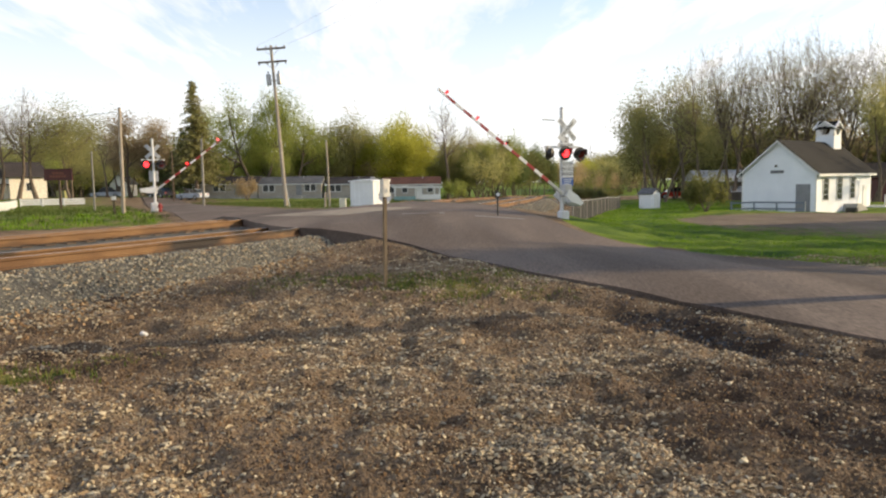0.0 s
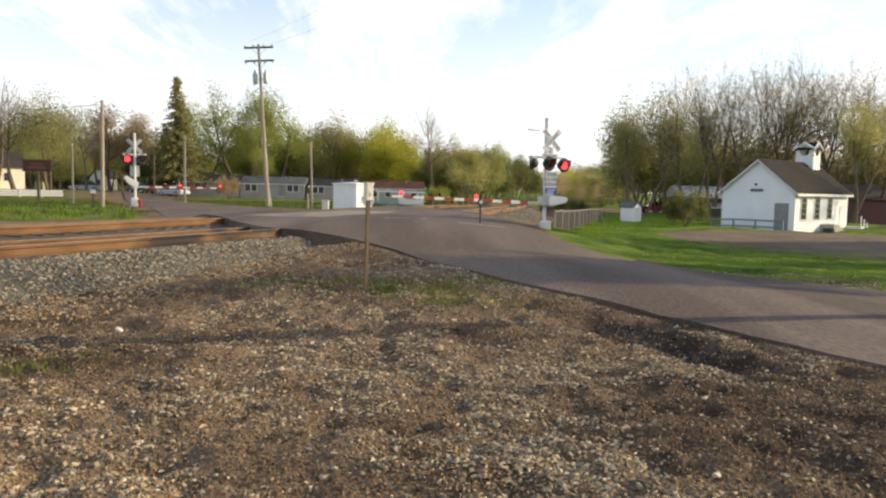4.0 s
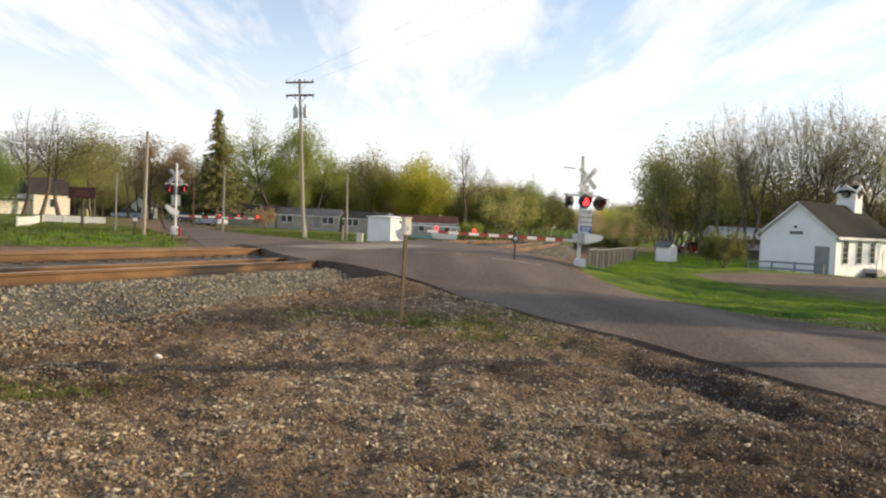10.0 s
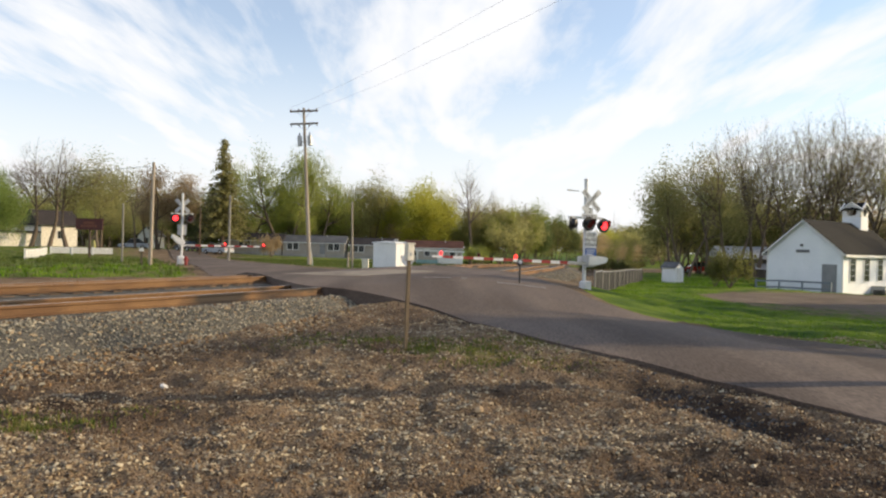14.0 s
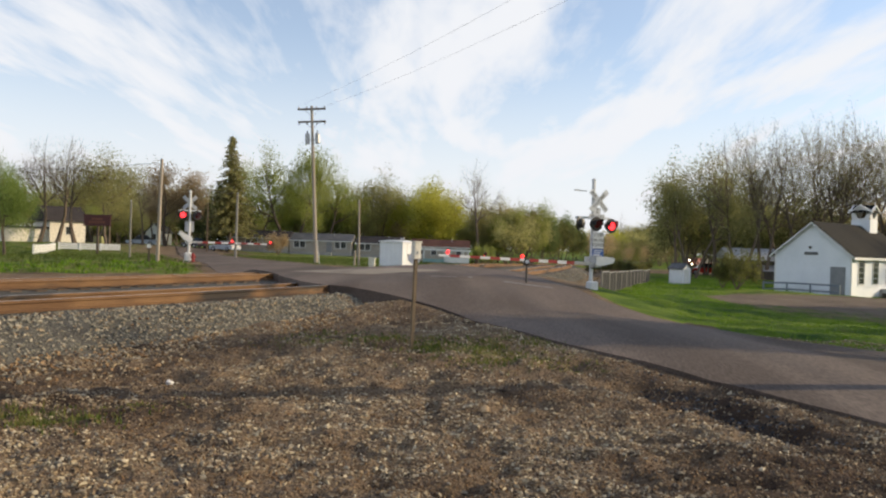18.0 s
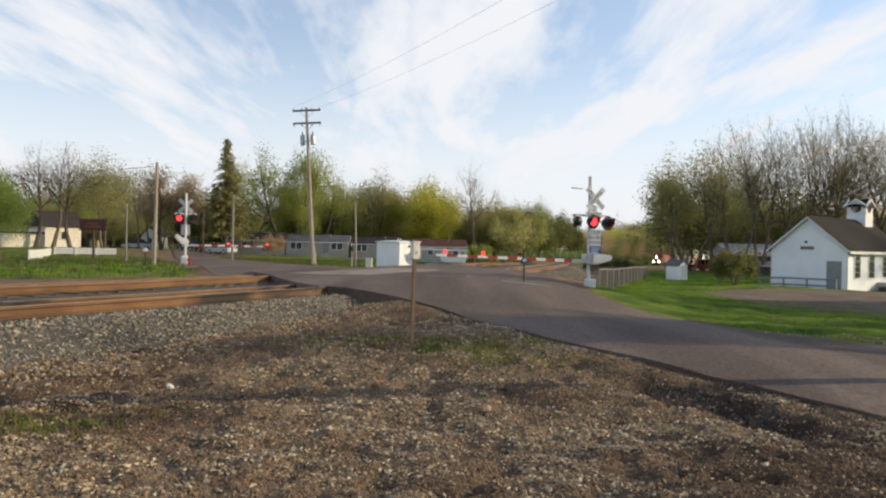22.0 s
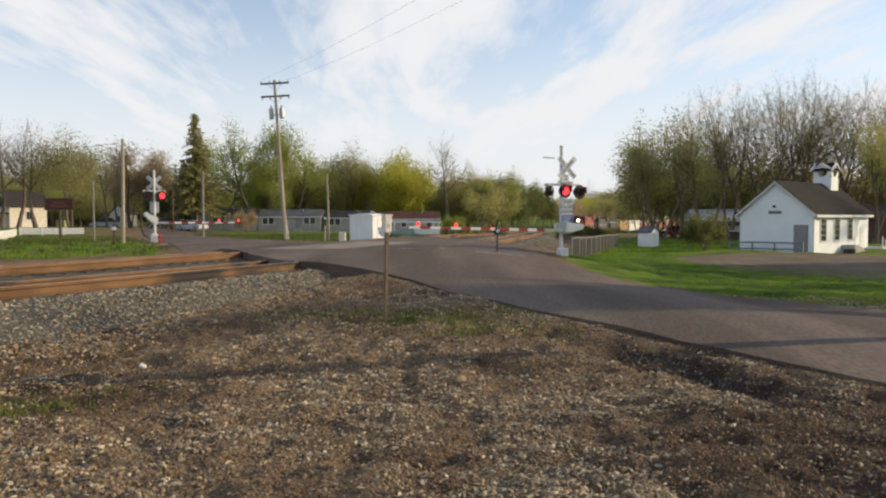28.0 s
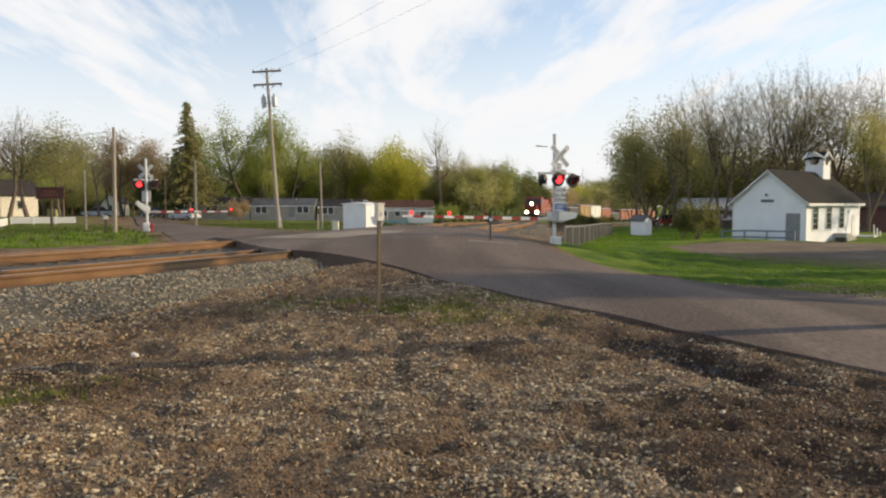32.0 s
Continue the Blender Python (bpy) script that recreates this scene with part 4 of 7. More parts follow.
NEAR0 = next(k for k, p in enumerate(TRACK) if p.y > -12)
NEAR1 = next(k for k, p in enumerate(TRACK) if p.y > 62)


def build_bed():
    prof = [(-7.6, None), (-6.6, 0.22), (-5.8, 0.45), (-4.3, 0.474), (-3.0, 0.46), (-2.15, 0.40), (-1.2, 0.46), (0, 0.476), (1.15, 0.482), (1.4, 0.455), (1.65, 0.33), (1.95, 0.14), (2.2, 0.0), (2.5, None)]
    v, f, n = [], [], len(prof)
    ks = list(range(0, NEAR0, 8)) + list(range(NEAR0, NEAR1)) + list(range(NEAR1, len(TRACK), 8))
    for k in ks:
        q, _ = normal_at(k)
        for i, (o, z) in enumerate(prof):
            p = TRACK[k] + q * o
            g = ground_z(p.x, p.y) - 0.25
            zz = g if z is None else max(z + fall(p.y), g)
            v.append((p.x, p.y, zz + 0.03 * noise.noise((p.x * 2, p.y * 2, 1))))
    for r in range(len(ks) - 1):
        f += [(r * n + i, r * n + i + 1, r * n + n + i + 1, r * n + n + i)[::-1] for i in range(n - 1)]
    g = Geo()
    g.v, g.f = v, f
    tagged(new("track_bed", g.mesh("track_bed", M["ballast"], True)), "grey crushed stone ballast bed under two tracks", "ballast", kind="structure")
    rng = np.random.default_rng(31)
    rows, toe = [], []
    road = ROAD_NEAR + ROAD_FAR[::-1]
    for k in range(NEAR0 + 6, NEAR1 - 30):
        q, d = normal_at(k)
        near = 1.0 if TRACK[k].y < 24 else 0.35
        for o, share in ((1.2, 0.7), (1.35, 1), (1.5, 1), (1.65, 1), (1.8, 1), (1.95, 1), (2.1, 1), (2.25, 1), (2.45, 0.8), (2.7, 0.6), (3.0, 0.35), (3.4, 0.2), (-1.9, 0.4), (-2.4, 0.4), (0.0, 0.35), (0.4, 0.35), (-5.8, 0.3), (-6.2, 0.3)):
            for _ in range(int(40 * share * near + rng.random())):
                oo = o + rng.uniform(-0.1, 0.1)
                p = TRACK[k] + q * oo + d * rng.uniform(-0.27, 0.27)
                z = float(np.interp(oo, [a for a, b in prof[1:-1]], [b for a, b in prof[1:-1]]))
                z = max(z + fall(p.y), float(ground_np(p.x, p.y)) if oo > 2 else -5)
                s = rng.uniform(0.024, 0.056)
                (toe if (oo > 2.05 and rng.random() < 0.75) or rng.random() < 0.03 else rows).append((p.x, p.y, z + s * 0.2, s))
    rows, toe = np.array(rows), np.array(toe)
    for name, arr, m, lab, seed in (("ballast_stones", rows, M["ballast_stone"], "loose grey crushed stone on the ballast shoulder", 41), ("toe_stones", toe, M["toe_stone"], "rust-stained stones along the foot of the ballast", 42)):
        ok = ~inside(road, arr[:, 0], arr[:, 1])
        pebbles(name, m, arr[ok], lab, seed, 0.8, chip=True)


build_bed()
RAIL = [(-0.075, 0), (0.075, 0), (0.075, 0.012), (0.013, 0.035), (0.010, 0.115), (0.036, 0.130), (0.036, 0.160), (0.026, 0.170), (-0.026, 0.170), (-0.036, 0.160), (-0.036, 0.130), (-0.010, 0.115), (-0.013, 0.035), (-0.075, 0.012)]


def build_tracks():
    road = ROAD_NEAR + ROAD_FAR[::-1]
    tie = Geo().box(-1.3, 1.3, -0.115, 0.115, -0.17, 0.0, bevel=0.012).mesh("tie", M["tie"])
    plate = Geo().box(-0.17, 0.17, -0.09, 0.09, 0.0, 0.014).mesh("tie_plate", M["tie"])
    bank = 0.055
    for which, shift in ((0, 0.0), (1, -SPACING)):
        label = "rusty steel railway track on wooden ties" + (" crossing the road" if which == 0 else ", the second of two")
        track = thing("railway_track", Matrix.Identity(4), label, "railway track", "railway tracks", "structure")
        for side in (0.7525, -0.7525):
            drop = 0.0 if side > 0 else bank
            v, f, n = [], [], len(RAIL)
            ks = list(range(0, NEAR0, 10)) + list(range(NEAR0, NEAR1, 2)) + list(range(NEAR1, len(TRACK), 10))
            for k in ks:
                q, d = normal_at(k)
                p = TRACK[k] + q * (shift + side)
                v += [(p.x + q.x * a, p.y + q.y * a, RAIL_TOP + fall(p.y) - drop - 0.17 + b) for a, b in RAIL]
            for r in range(len(ks) - 1):
                f += [(r * n + i, r * n + (i + 1) % n, r * n + n + (i + 1) % n, r * n + n + i) for i in range(n)]
            g = Geo()
            g.v, g.f = v, f
            me = g.mesh("rail", M["rail_rust"])
            me.materials.append(M["rail_top"])
            me.polygons.foreach_set("material_index", [1 if i % n == 7 else 0 for i in range(len(f))])
            part("rail", me, None, track)
        count = 0
        far = Geo()
        for k in range(NEAR0 - 40, len(TRACK) - 2):
            q, d = normal_at(k)
            p = TRACK[k] + q * shift
            if inside(road, np.array([p.x]), np.array([p.y]))[0] or p.y > 200:
                continue
            yaw = math.degrees(math.atan2(q.y, q.x))
            m = pose(p.x, p.y, RAIL_TOP + fall(p.y) - 0.184 - bank / 2, 0, -math.degrees(bank / 1.5), yaw + random.uniform(-1, 1))
            if NEAR0 < k < NEAR1 and count < 150:
                count += 1
                o = part("tie", tie, None, track, m=m)
                for s in (0.7525, -0.7525):
                    part("tie_plate", plate, None, o, m=pose(s, 0, 0.0))
            elif p.y < 150:
                far.box(-1.3, 1.3, -0.115, 0.115, -0.17, 0.0, m)
        tagged(part("far_ties", far, M["tie"], track), kind="stuff")


build_tracks()

# ---- crossing signals ----
def lamp_parts(sig, x, y, z, turn, lit_first):
    """A flashing light: round black background and hood, and a lamp unit made to turn instead of blinking."""
    m = pose(x, y, z, 90, 0, turn)
    disc = part("background_disc", Geo().lathe([(0.255, -0.03), (0.262, -0.02), (0.262, -0.005), (0.10, 0.0)], 24), M["black"], sig, m=m)
    hood = Geo()
    n = 10
    pts = [(0.175 * math.cos(a), 0.175 * math.sin(a)) for a in [math.radians(-10 + 200 * i / n) for i in range(n + 1)]]
    v = [(px, py, 0.0) for px, py in pts] + [(px * 1.04, py * 1.04, 0.26 if 2 < i < n - 2 else 0.16) for i, (px, py) in enumerate(pts)]
    hood.add(v, [(i, i + 1, n + 2 + i, n + 1 + i) for i in range(n)])
    part("hood", hood, M["black"], disc)
    part("housing", Geo().lathe([(0.16, -0.2), (0.17, -0.03)], 16), M["black"], disc)
    # the lamp unit: one glowing face, one dark; turning upright stands in for blinking
    lamp = Geo().lathe([(0.03, -0.02), (0.14, -0.012), (0.15, 0.0)], 20)
    unit = part("lamp", lamp, M["lens"], sig, "round red lamp", m=m @ pose(0, 0, 0.012))
    part("lens", Geo().lathe([(0.15, 0.001), (0.14, 0.014), (0.03, 0.024)], 20), M["lit"], unit, "glowing red lens")
    return unit, m @ pose(0, 0, 0.012)


def text_part(body, size, material, parent, m, label):
    cu = bpy.data.curves.new("lettering", "FONT")
    cu.body, cu.size, cu.align_x, cu.align_y, cu.extrude = body, size, "CENTER", "CENTER", 0.002
    tmp = bpy.data.objects.new("lettering", cu)
    scene.collection.objects.link(tmp)
    me = bpy.data.meshes.new_from_object(tmp.evaluated_get(bpy.context.evaluated_depsgraph_get()))
    bpy.data.objects.remove(tmp)
    me.materials.clear()
    me.materials.append(material)
    return part("lettering", me, None, parent, label, m=m)


def gate_arm(sig, length, lights, pivot, label, faces_front):
    """The arm runs along the signal's -x; striped red and white, with its lamps on top."""
    arm = part("gate_arm", Geo().box(-0.75, 0.05, -0.03, 0.03, -0.055, 0.055, bevel=0.01), M["galv"], sig, label, m=pose(*pivot))
    n = int((length - 0.7) / 0.36)
    step = (length - 0.7) / n
    for k in range(n):
        x = -0.7 - k * step
        w0, w1 = 0.056 - 0.02 * k / n, 0.056 - 0.02 * (k + 1) / n
        g = Geo()
        g.add([(x, -0.02, -w0), (x, 0.02, -w0), (x, 0.02, w0), (x, -0.02, w0), (x - step, -0.02, -w1), (x - step, 0.02, -w1), (x - step, 0.02, w1), (x - step, -0.02, w1)],
              [(0, 1, 2, 3), (7, 6, 5, 4), (0, 4, 5, 1), (1, 5, 6, 2), (2, 6, 7, 3), (3, 7, 4, 0)])
        part("stripe", g, M["red"] if k % 2 == 0 else M["sign_white"], arm)
    lamps = []
    for x in lights:
        g = Geo().box(-0.03, 0.03, -0.03, 0.03, -0.01, 0.02).lathe([(0.036, 0.02), (0.052, 0.03), (0.052, 0.095), (0.03, 0.115)], 12)
        me = g.mesh("arm_lamp", M["lit_small"])
        me.materials.append(M["lens"])
        # one half of the round lamp glows, the other is dark; turning away stands in for going out
        me.polygons.foreach_set("material_index", [1 if (p.center.y > 0.01) == faces_front else 0 for p in me.polygons])
        lamps.append((part("arm_lamp", me, None, arm, "round red arm lamp", m=pose(-x, 0, 0.06)), pose(-x, 0, 0.06)))
    return arm, lamps


def weights(sig, arm, pivot, z, turn):
    """Gate mechanism on the mast; its two counterweight arms swing with the gate arm."""
    g = Geo().box(-0.16, 0.16, -0.42, -0.06, z - 0.22, z + 0.22, bevel=0.03)
    part("gate_mechanism", g, M["galv"], sig)
    m = pose(-pivot[0], -pivot[1], z - pivot[2], 0, turn, 0)
    for y in (-0.46, 0.22):
        w = Geo().prism([(-0.12, -0.14), (0.2, -0.13), (0.62, 0.0), (0.68, 0.15), (0.3, 0.2), (-0.12, 0.16)], y, y + 0.05)
        part("counterweight_arm", w, M["steel_white"], arm, "white counterweight arm", m=m)
    part("counterweight", Geo().box(0.42, 0.66, -0.4, 0.22, -0.02, 0.19, bevel=0.02), M["steel_white"], arm, "white counterweight", m=m)


def crossbuck(sig, y, z, back):
    for k, a in enumerate((45, -45)):
        g = Geo().box(-0.5, 0.5, -0.006, 0.006, -0.1, 0.1)
        b = part("crossbuck_blade", g, M["galv"] if back else M["sign_white"], sig, "grey back of a crossbuck blade" if back else "white crossbuck blade", m=pose(0 if back else 0.15, y - 0.014 * k, z, 0, a, 0))
        if not back:
            if k:
                text_part("CROSSING", 0.14, M["ink"], b, pose(0.0, -0.009, 0, 90, 0, 0), "black lettering")
            else:
                text_part("RAIL", 0.14, M["ink"], b, pose(-0.3, -0.009, 0, 90, 0, 0), "black lettering")
                text_part("ROAD", 0.14, M["ink"], b, pose(0.29, -0.009, 0, 90, 0, 0), "black lettering")


def build_near_signal():
    x, y = 5.03, 26.0
    z = ground_z(x, y) - 0.02
    sig = thing("crossing_signal", pose(x, y, z, 0, 0, 25), "white railroad crossing signal with crossbuck, red flashers and lowered striped gate", "crossing signal", "crossing signals")
    part("foundation", Geo().box(-0.3, 0.3, -0.3, 0.3, -0.2, 0.06, bevel=0.03), M["concrete"], sig)
    part("mast", Geo().tube((0, 0, 0.05), (0, 0, 4.06), 0.065, n=14), M["steel_white"], sig, smooth=False)
    part("mast_cap", Geo().lathe([(0.075, 4.05), (0.07, 4.1), (0.02, 4.13)], 12), M["steel_white"], sig)
    part("junction_base", Geo().box(-0.14, 0.2, -0.2, 0.12, 0.06, 0.46, bevel=0.04), M["steel_white"], sig)
    crossbuck(sig, -0.12, 3.33, False)
    plate = part("track_count_plate", Geo().prism([(-0.34, 0.0), (0.34, 0.0), (0.34, 0.2), (0.15, 0.2), (0.15, 0.42), (-0.15, 0.42), (-0.15, 0.2), (-0.34, 0.2)], -0.006, 0.006), M["sign_white"], sig, "white inverted T plate", m=pose(0.1, -0.1, 2.66))
    text_part("2", 0.26, M["ink"], plate, pose(0, -0.009, 0.31, 90, 0, 0), "black numeral")
    text_part("TRACKS", 0.15, M["ink"], plate, pose(0, -0.009, 0.1, 90, 0, 0), "black lettering")
    part("light_crossarm", Geo().box(-0.72, 0.74, -0.05, 0.05, 2.68, 2.76), M["steel_white"], sig)
    lamps = [lamp_parts(sig, 0.06, -0.16, 2.5, 4, True), lamp_parts(sig, 0.70, -0.16, 2.46, 4, False)]
    back = part("rear_light", Geo().lathe([(0.255, 0.0), (0.262, 0.012), (0.262, 0.03), (0.18, 0.05), (0.17, 0.2), (0.08, 0.24)], 20), M["black"], sig, "dark back of a flashing light", m=pose(-0.62, 0.0, 2.5, 90, 0, 40))
    part("bracket", Geo().box(-0.03, 0.03, -0.03, 0.03, 0.0, 0.1), M["galv"], back, m=pose(0, 0.26, 0.0, 90, 0, 0))
    part("bell_arm", Geo().tube((-0.78, 0, 3.66), (-0.30, 0, 3.66), 0.018, n=6).box(-0.8, -0.6, -0.03, 0.03, 3.65, 3.69), M["galv"], sig)
    s1 = part("stop_sign_plate", Geo().box(-0.24, 0.24, -0.006, 0.006, -0.29, 0.29), M["sign_white"], sig, "white sign plate with black words", m=pose(0.2, -0.09, 1.93))
    text_part("STOP\nON RED\nSIGNAL", 0.17, M["ink"], s1, pose(0, -0.009, 0, 90, 0, 0), "black lettering")
    s2 = part("notice_plate", Geo().box(-0.24, 0.24, -0.006, 0.006, -0.15, 0.15), M["sign_blue"], sig, "blue notice plate with unreadable white lines", m=pose(0.2, -0.09, 1.48))
    for k in range(3):
        part("print_line", Geo().box(-0.19, 0.19 - 0.06 * k, -0.009, -0.007, 0.07 - 0.075 * k, 0.1 - 0.075 * k), M["sign_white"], s2)
    pivot = (-0.25, -0.38, 1.09)
    arm, arm_lamps = gate_arm(sig, 5.9, (5.58, 4.22, 2.83), pivot, "red and white striped gate arm", True)
    weights(sig, arm, pivot, 1.18, 2)
    return sig, arm, lamps, arm_lamps


def build_far_signal():
    x, y = -14.7, 40.7
    z = ground_z(x, y) - 0.02
    sig = thing("crossing_signal", pose(x, y, z, 0, 0, 205), "white crossing signal seen from behind, gate lowered over the road", "crossing signal", "crossing signals")
    part("foundation", Geo().box(-0.3, 0.3, -0.3, 0.3, -0.2, 0.08, bevel=0.03), M["concrete"], sig)
    part("mast", Geo().tube((0, 0, 0.05), (0, 0, 4.0), 0.065, n=14), M["steel_white"], sig)
    part("mast_cap", Geo().lathe([(0.075, 3.98), (0.07, 4.03), (0.02, 4.06)], 12), M["steel_white"], sig)
    part("junction_base", Geo().box(-0.14, 0.22, -0.12, 0.2, 0.08, 0.55, bevel=0.04), M["steel_white"], sig)
    crossbuck(sig, -0.10, 3.35, True)
    part("light_crossarm", Geo().box(-0.6, 0.6, -0.04, 0.04, 2.86, 2.93), M["steel_white"], sig)
    # the pair that faces back over the tracks; +x of the signal lies to the left of the mast from there
    lamps = [lamp_parts(sig, 0.38, 0.14, 2.64, 180 + 10, True), lamp_parts(sig, -0.38, 0.14, 2.64, 180 + 10, False)]
    part("sign_back", Geo().box(-0.24, 0.24, -0.10, -0.09, 1.7, 2.3), M["galv"], sig, "grey back of a sign plate")
    pivot = (0, -0.38, 1.14)
    arm, arm_lamps = gate_arm(sig, 4.75, (4.6, 3.5, 2.4), pivot, "red and white striped gate arm", False)
    weights(sig, arm, pivot, 1.25, -30)
    return sig, arm, lamps, arm_lamps


near_signal, near_arm, near_lamps, near_arm_lamps = build_near_signal()
far_signal, far_arm, far_lamps, far_arm_lamps = build_far_signal()


def build_hydrant():
    x, y = -14.36, 40.45
    h = thing("fire_hydrant", pose(x, y, ground_z(x, y)), "red fire hydrant standing beside the crossing signal", "hydrant")
    h.scale = (0.75, 0.75, 0.75)
    part("barrel", Geo().lathe([(0.17, -0.05), (0.17, 0.05), (0.12, 0.06), (0.12, 0.46), (0.15, 0.48), (0.15, 0.52)], 14), M["redpaint"], h)
    part("bonnet", Geo().lathe([(0.14, 0.52), (0.12, 0.6), (0.05, 0.66), (0.03, 0.7)], 14), M["redpaint"], h)
    for a in (0, 120, 240):
        part("outlet", Geo().lathe([(0.06, 0.1), (0.06, 0.18), (0.07, 0.18), (0.07, 0.2)], 10), M["redpaint"], h, m=pose(0, 0, 0.4, 90, 0, a))


build_hydrant()


# ---- posts and poles ----
def build_marker_post():
    x, y = -0.5, 10.25
    z = float(surface_z(np.array([x]), np.array([y]))[0])
    p = thing("marker_post", pose(x, y, z, 0, 1.2, 33), "weathered brown post with a cream metal box on top", "post")
    part("post", Geo().prism([(-0.024, -0.2), (0.024, -0.2), (0.022, 1.3), (-0.022, 1.3)], -0.022, 0.022), M["post_wood"], p)
    b = part("sign_box", Geo().box(-0.056, 0.056, -0.05, 0.05, 1.27, 1.51, bevel=0.01), M["cream"], p, "cream metal box")
    part("box_lid", Geo().box(-0.064, 0.064, -0.058, 0.058, 1.51, 1.525), M["cream"], b)
    part("hasp", Geo().box(-0.01, 0.01, -0.06, -0.051, 1.34, 1.39), M["galv"], b)


def build_target_post():
    x, y = 2.52, 24.0
    p = thing("target_post", pose(x, y, ground_z(x, y) + 0.06, 0, 0, 10), "thin black post with a white diamond target by the tracks", "post")
    part("post", Geo().tube((0, 0, -0.1), (0, 0, 1.05), 0.03, n=8), M["black"], p)
    part("target", Geo().lathe([(0.10, -0.012), (0.11, 0.0), (0.10, 0.012)], 16), M["black"], p, m=pose(0, -0.03, 1.08, 90, 0, 0))
    part("diamond", Geo().box(-0.055, 0.055, -0.006, 0.006, -0.055, 0.055), M["sign_white"], p, "white diamond", m=pose(0, -0.055, 1.08, 0, 45, 0))


def wire(a, b, sag, name, label, thick=0.012):
    a, b = Vector(a), Vector(b)
    g, n = Geo(), 24
    pts = [a + (b - a) * (k / n) - Vector((0, 0, sag * 4 * (k / n) * (1 - k / n))) for k in range(n + 1)]
    for p, q in zip(pts, pts[1:]):
        g.tube(p, q, thick, n=4, caps=False)
    solid(name, g, M["wire"], label, "wire", "overhead wires")


def pole_arms(p, h):
    for z in (h - 0.22, h - 1.12):
        arm = part("crossarm", Geo().box(-1.0, 1.0, -0.06, 0.06, z - 0.06, z + 0.06, bevel=0.01), M["dark_wood"], p)
        for x in (-0.92, -0.35, 0.35, 0.92):
            part("insulator", Geo().lathe([(0.03, z + 0.06), (0.055, z + 0.1), (0.055, z + 0.16), (0.03, z + 0.2)], 8), M["galv"], arm, m=pose(x, 0, 0 if z > h - 0.5 else -0.27))
        part("brace", Geo().tube((-0.5, 0.08, z - 0.05), (0, 0.14, z - 0.5), 0.015, n=5).tube((0.5, 0.08, z - 0.05), (0, 0.14, z - 0.5), 0.015, n=5), M["galv"], arm)


def build_poles():
    x, y = -9.62, 52.0
    z0 = ground_z(x, y)
    h = 11.25
    p = thing("utility_pole", pose(x, y, z0, 0, -3.4, 0), "tall leaning wooden utility pole with two crossarms and transformers", "utility pole", "utility poles")
    part("pole", Geo().tube((0, 0, -0.5), (0, 0, h), 0.145, 0.09, 12), M["wood_pole"], p)
    pole_arms(p, h)
    for sx in (-0.36, 0.36):
        t = part("transformer", Geo().lathe([(0.14, 8.55), (0.17, 8.6), (0.17, 9.2), (0.14, 9.28), (0.05, 9.34)], 14), M["galv"], p, "grey transformer can", m=pose(sx, 0, 0))
        part("bushing", Geo().lathe([(0.03, 9.34), (0.045, 9.4), (0.03, 9.5)], 8), M["ink"], t)
        part("bracket", Geo().box(-0.2, 0.2, -0.03, 0.03, 8.8, 8.86), M["galv"], t, m=pose(-sx * 0.5, 0, 0))
    # the pole beside the camera, which stays out of view; its wires and its long shadow are seen
    x2, y2 = 11.3, 10.2
    z2 = ground_z(x2, y2)
    p2 = thing("utility_pole", pose(x2, y2, z2, 0, 0, 28), "wooden utility pole carrying wires over the crossing road", "utility pole", "utility poles")
    part("pole", Geo().tube((0, 0, -0.5), (0, 0, h), 0.16, 0.11, 12), M["wood_pole"], p2)
    pole_arms(p2, h)
    for dx, dz in ((-0.92, 0.0), (0.92, 0.0)):
        a = (x - 0.66 + dx, y, z0 + h + dz - 0.02)
        b = (x2 + dx * 0.88, y2 + dx * 0.47, z2 + h + dz - 0.02)
        wire(a, b, 0.55, "overhead_wire", "thin dark overhead wire strung between poles", 0.0045)
    # shorter poles beyond the tracks
    for name, px, py, ht, r, lean, m, lab in (("telephone_pole", -14.55, 36.0, 5.1, 0.095, 0.8, "wood_pole", "grey wooden pole with a wire, on the grass beyond the tracks"),
                                              ("telephone_pole", -20.16, 68.0, 6.1, 0.12, 0.3, "grey_pole", "pale wooden pole before the dark conifer"),
                                              ("thin_post", -22.15, 50.0, 3.95, 0.07, 0, "grey_pole", "thin weathered grey post on the grass"),
                                              ("wooden_stake", -6.29, 50.0, 4.5, 0.07, -1.4, "wood_pole", "slim bare wooden pole by the equipment hut"),
                                              ("wooden_stake", -6.62, 50.2, 1.0, 0.08, 0, "wood_pole", "short wooden stub beside the slim pole"),
                                              ("guy_guard", -9.2, 51.0, 1.6, 0.035, -8, "galv", "grey guy wire guard beside the utility pole"),
                                              ("telephone_pole", -32.0, 95.0, 6.4, 0.1, 0, "dark_wood", "dark thin pole among the trees")):
        o = thing(name, pose(px, py, ground_z(px, py), 0, lean, 0), lab, "pole", "lesser poles")
        part("shaft", Geo().tube((0, 0, -0.2), (0, 0, ht), r, r * 0.8, 10), M[m], o)
        part("cap", Geo().lathe([(r * 0.82, ht), (r * 0.7, ht + 0.03), (0.01, ht + 0.05)], 10), M["galv"], o)
    wire((-14.55, 36.0, 5.3), (-20.2, 68.0, 6.0), 0.5, "telephone_wire", "thin dark telephone wire between two poles")
    wire((-14.65, 36.0, 5.3), (-60.0, 62.0, 7.0), 0.7, "telephone_wire", "thin dark telephone wire leading off over the grass")
    wire((-10.2, 52.0, 8.4), (-20.2, 68.0, 6.1), 0.4, "telephone_wire", "service wire dropping from the utility pole")
